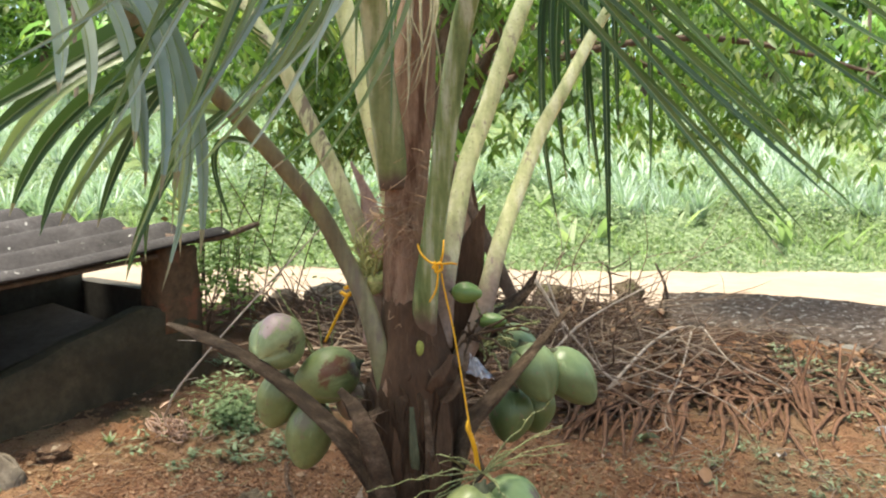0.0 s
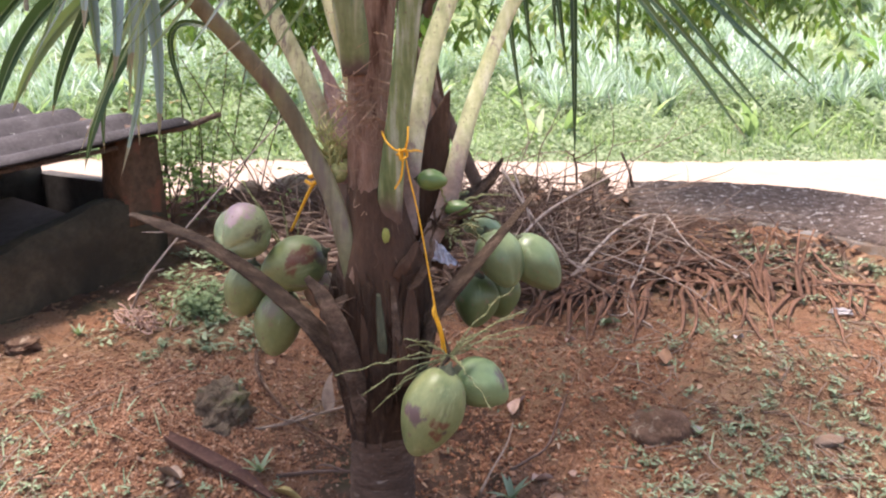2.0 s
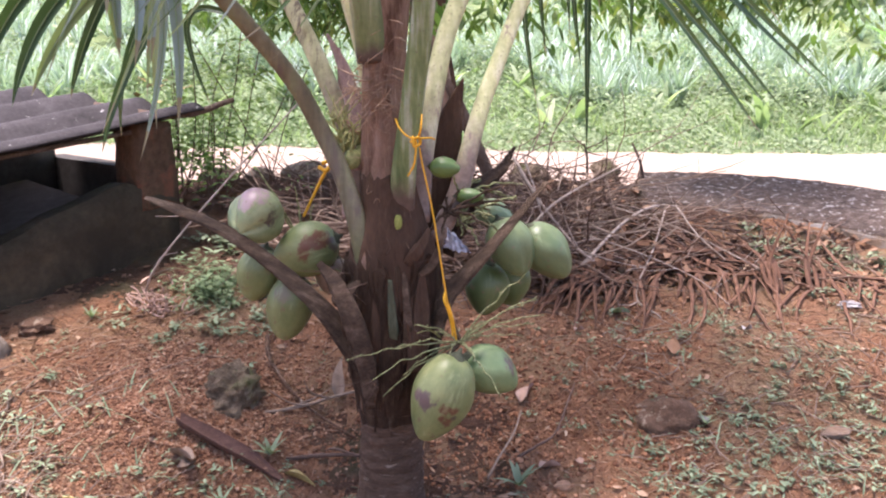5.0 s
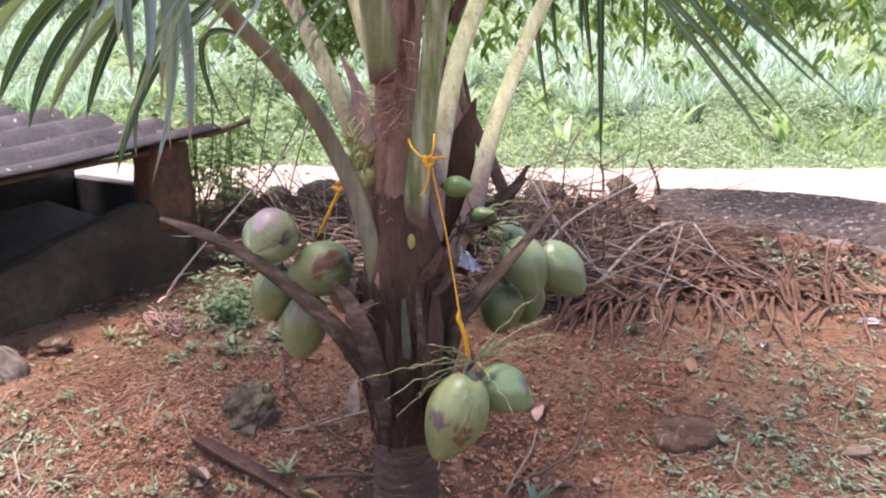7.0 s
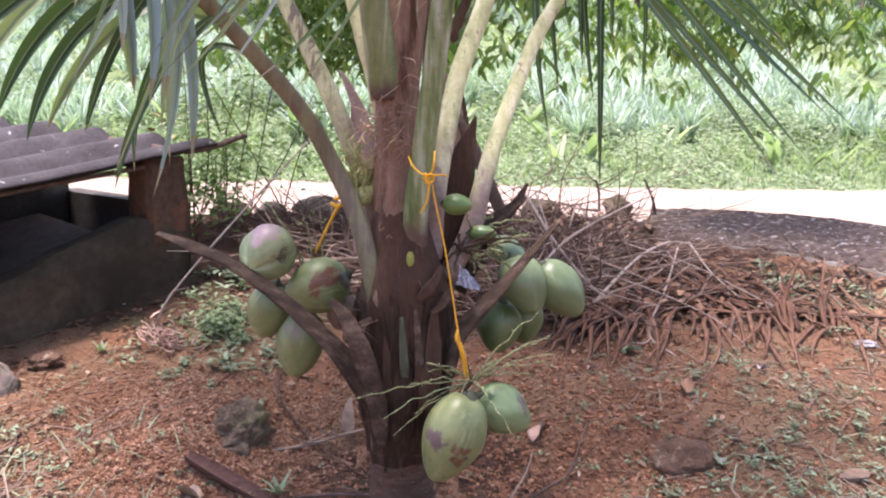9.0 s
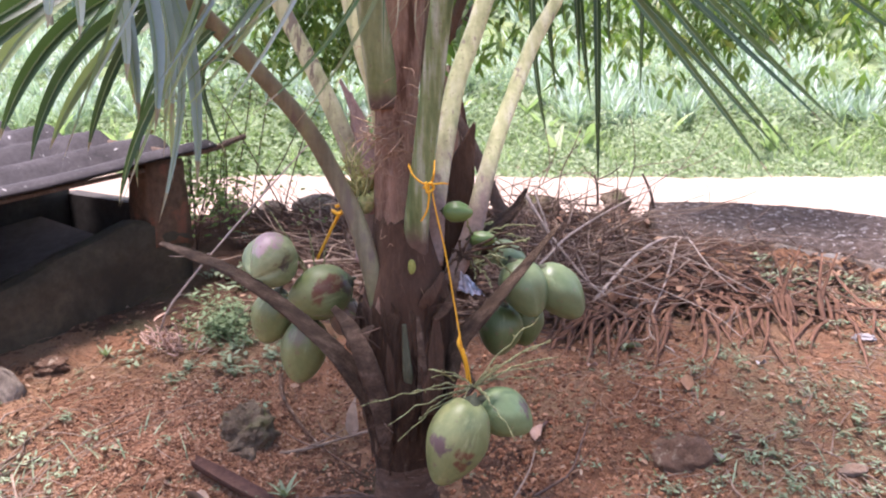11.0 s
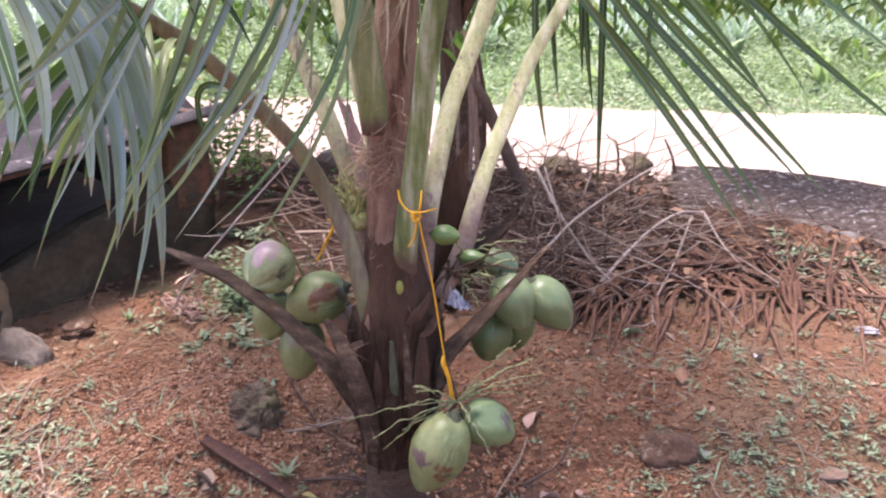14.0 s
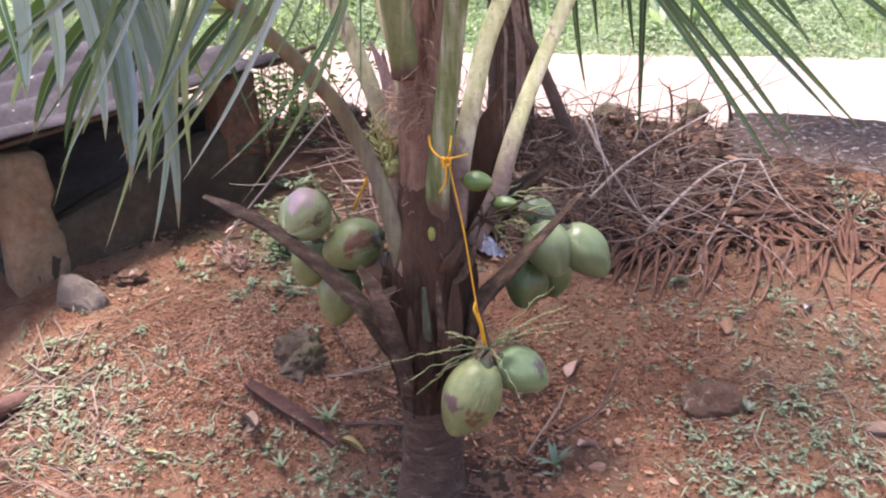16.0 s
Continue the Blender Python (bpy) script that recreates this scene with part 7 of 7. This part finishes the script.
tree = empty("tree", "leafy tree with a dark trunk on the roadside bank", "tree")
tk = Heap()
limb(tk, [(0.02, 4.62, 0.35), (0.0, 4.60, 0.8), (-0.01, 4.6, 1.3), (-0.01, 4.62, 1.9), (0.06, 4.7, 2.6)], 0.065, 0.05, 12)
limb(tk, [(0.53, 4.50, 0.36), (0.437, 4.50, 0.56), (0.265, 4.50, 0.946), (0.143, 4.50, 1.20), (0.02, 4.57, 1.40)], 0.042, 0.026, 10)
part("trunk", tk.shape(), BARK, tree, "dark forked trunk")
for i in range(15):
    x = 0.0 + 0.012 * i + rt.uniform(-0.008, 0.008)
    part("bark_strip", tube([(x - 0.06, 4.52, 1.50), (x - 0.01, 4.49, 1.2), (x + rt.uniform(-0.015, 0.02), 4.47, 0.85), (x + rt.uniform(-0.03, 0.03), 4.46, 0.58 + rt.uniform(0, 0.2))], [0.008, 0.016, 0.013, 0.003], 7, 5, 0.35, (0, 1, 0), 0.15, rt), rt.choice([CUT_STALK, SHEATH, OLD_SHEATH, TWIG]), tree, "strip of dry brown bark hanging down")
limbs, ends = Heap(), []
for i in range(15):
    a = rt.uniform(0, 6.28)
    reach = rt.uniform(0.9, 2.2)
    top = rt.uniform(1.75, 2.9)
    z0 = rt.uniform(1.5, 2.5)
    e = (0.3 + reach * 1.2 * math.cos(a), 4.95 + reach * 0.6 * math.sin(a), top)
    m = ((0.02 + e[0]) / 2 + rt.uniform(-0.2, 0.2), (4.65 + e[1]) / 2, max(z0, top) + 0.25)
    limb(limbs, [(0.02, 4.64, z0), m, e], 0.03, 0.006, 6)
    ends.append((m, e))
part("limb", limbs.shape(), BARK, tree)
crown = Heap()
for m, e in ends:
    for k in range(62):
        s = rt.random() ** 0.6
        c = vec(m) * (1 - s) + vec(e) * s + vec((rt.gauss(0, 0.26), rt.gauss(0, 0.24), rt.gauss(0, 0.20) - 0.12))
        if c[2] > 1.42:
            leaf_cluster(crown, c, rt.randint(5, 8), 0.105)
for i in range(620):
    c = (rt.gauss(-0.48, 0.40), rt.uniform(4.5, 5.5), rt.uniform(1.52, 2.5))
    leaf_cluster(crown, c, rt.randint(5, 8), 0.105)
for i in range(330):
    c = (rt.gauss(1.75, 0.5), rt.uniform(4.8, 5.7), rt.uniform(1.6, 2.4))
    leaf_cluster(crown, c, rt.randint(5, 8), 0.105)
part("crown", crown.shape(), TREE_LEAF, tree, "drooping green leaves with yellow-green tips")

# ---- shrub behind the shed ----
shrub = empty("shrub", "thin-stemmed leafy shrub beside the shed", "shrub")
stems, leaves = Heap(), Heap()
for i in range(26):
    x, y = max(-1.34, -1.18 + rt.gauss(0, 0.15)), max(4.64, 4.74 + rt.gauss(0, 0.13))
    z = ground_z(x, y)
    hgt = rt.choice([rt.uniform(0.45, 1.25), rt.uniform(0.12, 0.5)])
    top = vec((max(-1.32, x + rt.gauss(0.08, 0.24)), max(4.66, y + rt.gauss(0, 0.16)), z + hgt))
    pts = [vec((x, y, z)), vec((x, y, z)) * 0.5 + top * 0.5 + vec((rt.gauss(0, 0.03), 0, 0)), top]
    stems.add(tube(pts, [0.004, 0.0035, 0.0015], 5, 4))
    for k in range(int(95 * hgt)):
        s = rt.uniform(0.25, 1.0)
        p = pts[0] * (1 - s) + top * s
        a = rt.uniform(0, 6.28)
        leaves.add(small_leaf(p + vec([rt.gauss(0, 0.05) for _ in range(3)]), (math.cos(a), math.sin(a), rt.uniform(-0.5, 0.4)), (rt.gauss(0, 0.6), rt.gauss(-0.5, 0.6), 0.8), rt.uniform(0.030, 0.058), rt.uniform(0.012, 0.024)))
part("stem", stems.shape(), TWIG_DARK, shrub)
part("foliage", leaves.shape(), SHRUB_LEAF, shrub, "small dark green leaves")
for i in range(14):
    part("flower", small_leaf((-1.5 + rt.gauss(0, 0.08), 5.0 + rt.gauss(0, 0.1), 1.16 + rt.gauss(0, 0.04)), (rt.gauss(0, 1), rt.gauss(0, 1), 0.3), (0, 0, 1), 0.06, 0.045), YELLOWLEAF, shrub, "yellow blossom")

# ---- green hillside across the road ----
rc = np.random.RandomState(4)


def height_at(x, y):
    return np.array([ground_z(a, c, False) for a, c in zip(x, y)])


def leaf_field(n, y0, depth, power, tops, size, ratio):
    """Leaves over the slope: tops gives the height of growth at x, y and the distance past the road."""
    y = y0 + depth * rc.rand(n) ** power
    x = (rc.rand(n) * 2 - 1) * 0.62 * y
    wave = np.array([noise.noise(Vector((a * 0.9, 3, 0))) for a in x])
    fray = np.array([noise.noise(Vector((a * 3.5, 9, 0))) for a in x])
    past = y - (9.72 - 0.045 * x + 0.25 * wave + 0.16 * fray)
    x, y, past = x[past > 0], y[past > 0], past[past > 0]
    clump = np.array([noise.noise(Vector((a * 0.9, c * 0.9, 0))) + 0.5 * noise.noise(Vector((a * 2.6, c * 2.6, 4))) for a, c in zip(x, y)])
    top = np.maximum(0.03, tops(past, clump))
    z = height_at(x, y) + top * (0.05 + 0.95 * rc.rand(len(x)))
    a = rc.rand(len(x)) * 6.283
    ways = np.stack([np.cos(a), np.sin(a) - 0.4, rc.uniform(-0.2, 0.35, len(x))], 1)
    nors = np.stack([rc.normal(0, 0.7, len(x)), -0.9 + rc.normal(0, 0.6, len(x)), 0.7 + rc.normal(0, 0.4, len(x))], 1)
    return many_leaves(np.stack([x, y, z], 1), ways, nors, rc.uniform(*size, len(x)), rc.uniform(*ratio, len(x)))


tagged(part("ground_cover", leaf_field(105000, 9.4, 4.0, 1.35, lambda d, c: 0.04 + np.minimum(0.60, d * 0.42) * (0.40 + 1.5 * c), (0.026, 0.066), (0.40, 0.80)), COVER_LEAF), "dense bright green creepers along the road's far edge", "ground cover", kind="stuff")
grass = Heap()
for i in range(5200):
    y = 9.7 + 3.6 * rt.random() ** 1.4
    x = rt.uniform(-7.5, 7.5)
    if y < 9.75 - 0.045 * x:
        continue
    grass.add(blade((x, y, ground_z(x, y)), (rt.gauss(0, 0.5), rt.gauss(-0.2, 0.4), 1), rt.uniform(0.12, 0.45) * min(1, 0.3 + y - 9.7), rt.uniform(0.010, 0.024), 2.5, 4, 0.3))
tagged(part("grass", grass.shape(), COVER_LEAF), "tufts of tall grass among the creepers", "grass", kind="stuff")

broad = Heap()
for i in range(70):
    y = 10.3 + 5.0 * rt.random() ** 1.2
    x = rt.uniform(-0.55 * y, 0.55 * y)
    z = ground_z(x, y) + 0.1
    for k in range(rt.randint(3, 6)):
        a = rt.uniform(0, 6.28)
        broad.add(blade((x, y, z), (math.cos(a), math.sin(a) - 0.3, rt.uniform(0.9, 2.2)), rt.uniform(0.25, 0.55), rt.uniform(0.07, 0.14), 2.0, 6, 0.3))
tagged(part("broad_leaved_weeds", broad.shape(), COVER_LEAF), "tall broad-leaved weeds among the creepers", "weeds", kind="stuff")

pines = Heap()
for i in range(1500):
    y = 11.4 + 9.5 * rt.random() ** 1.2
    x = rt.uniform(-0.6 * y, 0.6 * y)
    if noise.noise(Vector((x * 0.5, y * 0.5, 21))) < -0.12:
        continue
    z = ground_z(x, y) + 0.1
    s = rt.uniform(0.5, 0.9)
    for k in range(17):
        a = rt.uniform(0, 6.28)
        pines.add(blade((x, y, z), (math.cos(a), math.sin(a), rt.uniform(0.4, 2.4)), s * rt.uniform(0.6, 1.0), 0.032, 0.9, 3, 0.5))
tagged(part("pineapple_plants", pines.shape(), PINE_LEAF), "field of silvery spiky pineapple plants on the slope", "pineapple plants", kind="stuff")


def bush_tops(d, c):
    return np.where(c > 0.0, 0.25 + 1.1 * c, 0.05)


tagged(part("bushes", leaf_field(9000, 12.5, 12.0, 0.9, bush_tops, (0.09, 0.22), (0.35, 0.65)), COVER_LEAF), "green bushes scattered through the slope", "bushes", kind="stuff")

# the wood at the top of the slope: foliage in clumps from the ground up
n = 60000
knots = [(rc.uniform(-24, 24), rc.uniform(21.5, 34), rc.uniform(0.3, 7.0)) for _ in range(620)]
pick = rc.randint(0, len(knots), n)
kn = np.array(knots)[pick]
pos = kn + rc.normal(0, 1, (n, 3)) * np.array([0.75, 0.6, 0.55])
pos[:, 2] = np.maximum(0.1, pos[:, 2]) + height_at(pos[:, 0], pos[:, 1])
a = rc.rand(n) * 6.283
tagged(part("far_wood", many_leaves(pos, np.stack([np.cos(a), np.sin(a), rc.uniform(-1.0, 0.2, n)], 1), np.stack([rc.normal(0, 0.5, n), rc.normal(-0.3, 0.5, n), np.ones(n)], 1), rc.uniform(0.18, 0.46, n), rc.uniform(0.3, 0.5, n)), WOOD_LEAF), "dense green wood at the top of the slope", "woods", kind="stuff")


def broad_plant(x, y, hgt, leaves, size, label, seed, name="banana_plant"):
    r = random.Random(seed)
    z = ground_z(x, y)
    ob = empty(name, label, name.replace("_", " "))
    part("stem", tube([(x, y, z - 0.1), (x + 0.05, y, z + hgt * 0.5), (x, y, z + hgt)], [0.11, 0.09, 0.05], 8, 4), STALK, ob)
    for k in range(leaves):
        a = 2 * math.pi * k / leaves + r.uniform(-0.4, 0.4)
        part("leaf", blade((x, y, z + hgt * r.uniform(0.8, 1.0)), (math.cos(a), math.sin(a), r.uniform(0.8, 2.0)), size * r.uniform(0.8, 1.1), size * 0.27, 1.5, 8, 0.25), BANANA_LEAF, ob)


for i, (x, y, hgt, n, s) in enumerate(((9.5, 19.5, 1.6, 8, 1.9), (7.6, 21.0, 1.8, 8, 2.0), (5.9, 22.5, 1.5, 7, 1.8), (8.6, 14.5, 0.5, 7, 1.1), (-4.8, 20.5, 1.5, 8, 1.8), (-7.8, 19.0, 1.5, 8, 1.8), (7.2, 13.6, 0.3, 6, 0.9), (2.0, 23.5, 1.8, 8, 2.0))):
    broad_plant(x, y, hgt, n, s, "broad-leaved green plant on the hillside", 60 + i)


def hill_tree(x, y, hgt, reach, clusters, label, seed):
    r = random.Random(seed)
    z = ground_z(x, y)
    ob = empty("tree", label, "tree", "trees on the hillside")
    part("trunk", tube([(x, y, z - 0.2), (x + r.uniform(-0.2, 0.2), y, z + hgt * 0.5), (x + r.uniform(-0.4, 0.4), y, z + hgt)], [0.13, 0.10, 0.05], 8, 5), BARK, ob)
    arms = Heap()
    tips = []
    for k in range(9):
        a = r.uniform(0, 6.28)
        e = vec((x + reach * math.cos(a) * r.uniform(0.5, 1), y + reach * math.sin(a) * r.uniform(0.5, 1), z + hgt * r.uniform(0.35, 1.1)))
        arms.add(tube([(x, y, z + hgt * r.uniform(0.4, 0.8)), (vec((x, y, z + hgt)) + e) / 2, e], [0.05, 0.035, 0.01], 5, 4))
        tips.append(e)
    part("limb", arms.shape(), BARK, ob)
    h = Heap()
    for k in range(clusters):
        c = r.choice(tips) * 0.8 + vec((x, y, z + hgt * 0.7)) * 0.2 + vec((r.gauss(0, 0.6), r.gauss(0, 0.6), r.gauss(0, 0.6)))
        for j in range(7):
            a = r.uniform(0, 6.28)
            ln = r.uniform(0.18, 0.36)
            h.add(small_leaf(c + vec([r.gauss(0, 0.14) for _ in range(3)]), (math.cos(a), math.sin(a), r.uniform(-0.9, 0.2)), (r.gauss(0, 0.5), r.gauss(0, 0.5), 1), ln, ln * 0.42, 0.25))
    part("crown", h.shape(), TREE_LEAF, ob)


for i, (x, y, hgt, reach, n) in enumerate(((-9.5, 21, 3.4, 2.0, 300), (-6.0, 22, 3.8, 2.1, 300), (-2.5, 21.5, 3.4, 2.0, 300), (1.2, 22.5, 3.8, 2.1, 300), (4.6, 21.5, 3.4, 2.0, 300), (8.0, 22.5, 3.8, 2.1, 300), (11.5, 22, 3.6, 2.1, 300))):
    hill_tree(x, y, hgt, reach, n, "leafy green tree standing on the far hillside", 80 + i)
for i, (x, y) in enumerate(((8.6, 18.5), (-7.4, 17.5), (3.4, 22.0))):
    z = ground_z(x, y)
    thing("pole", tube([(x, y, z - 0.2), (x + 0.03, y, z + 1.6), (x, y, z + 3.2)], [0.05, 0.045, 0.04], 8, 3), TWIG, "pale bare trunk standing on the hillside", "pole")
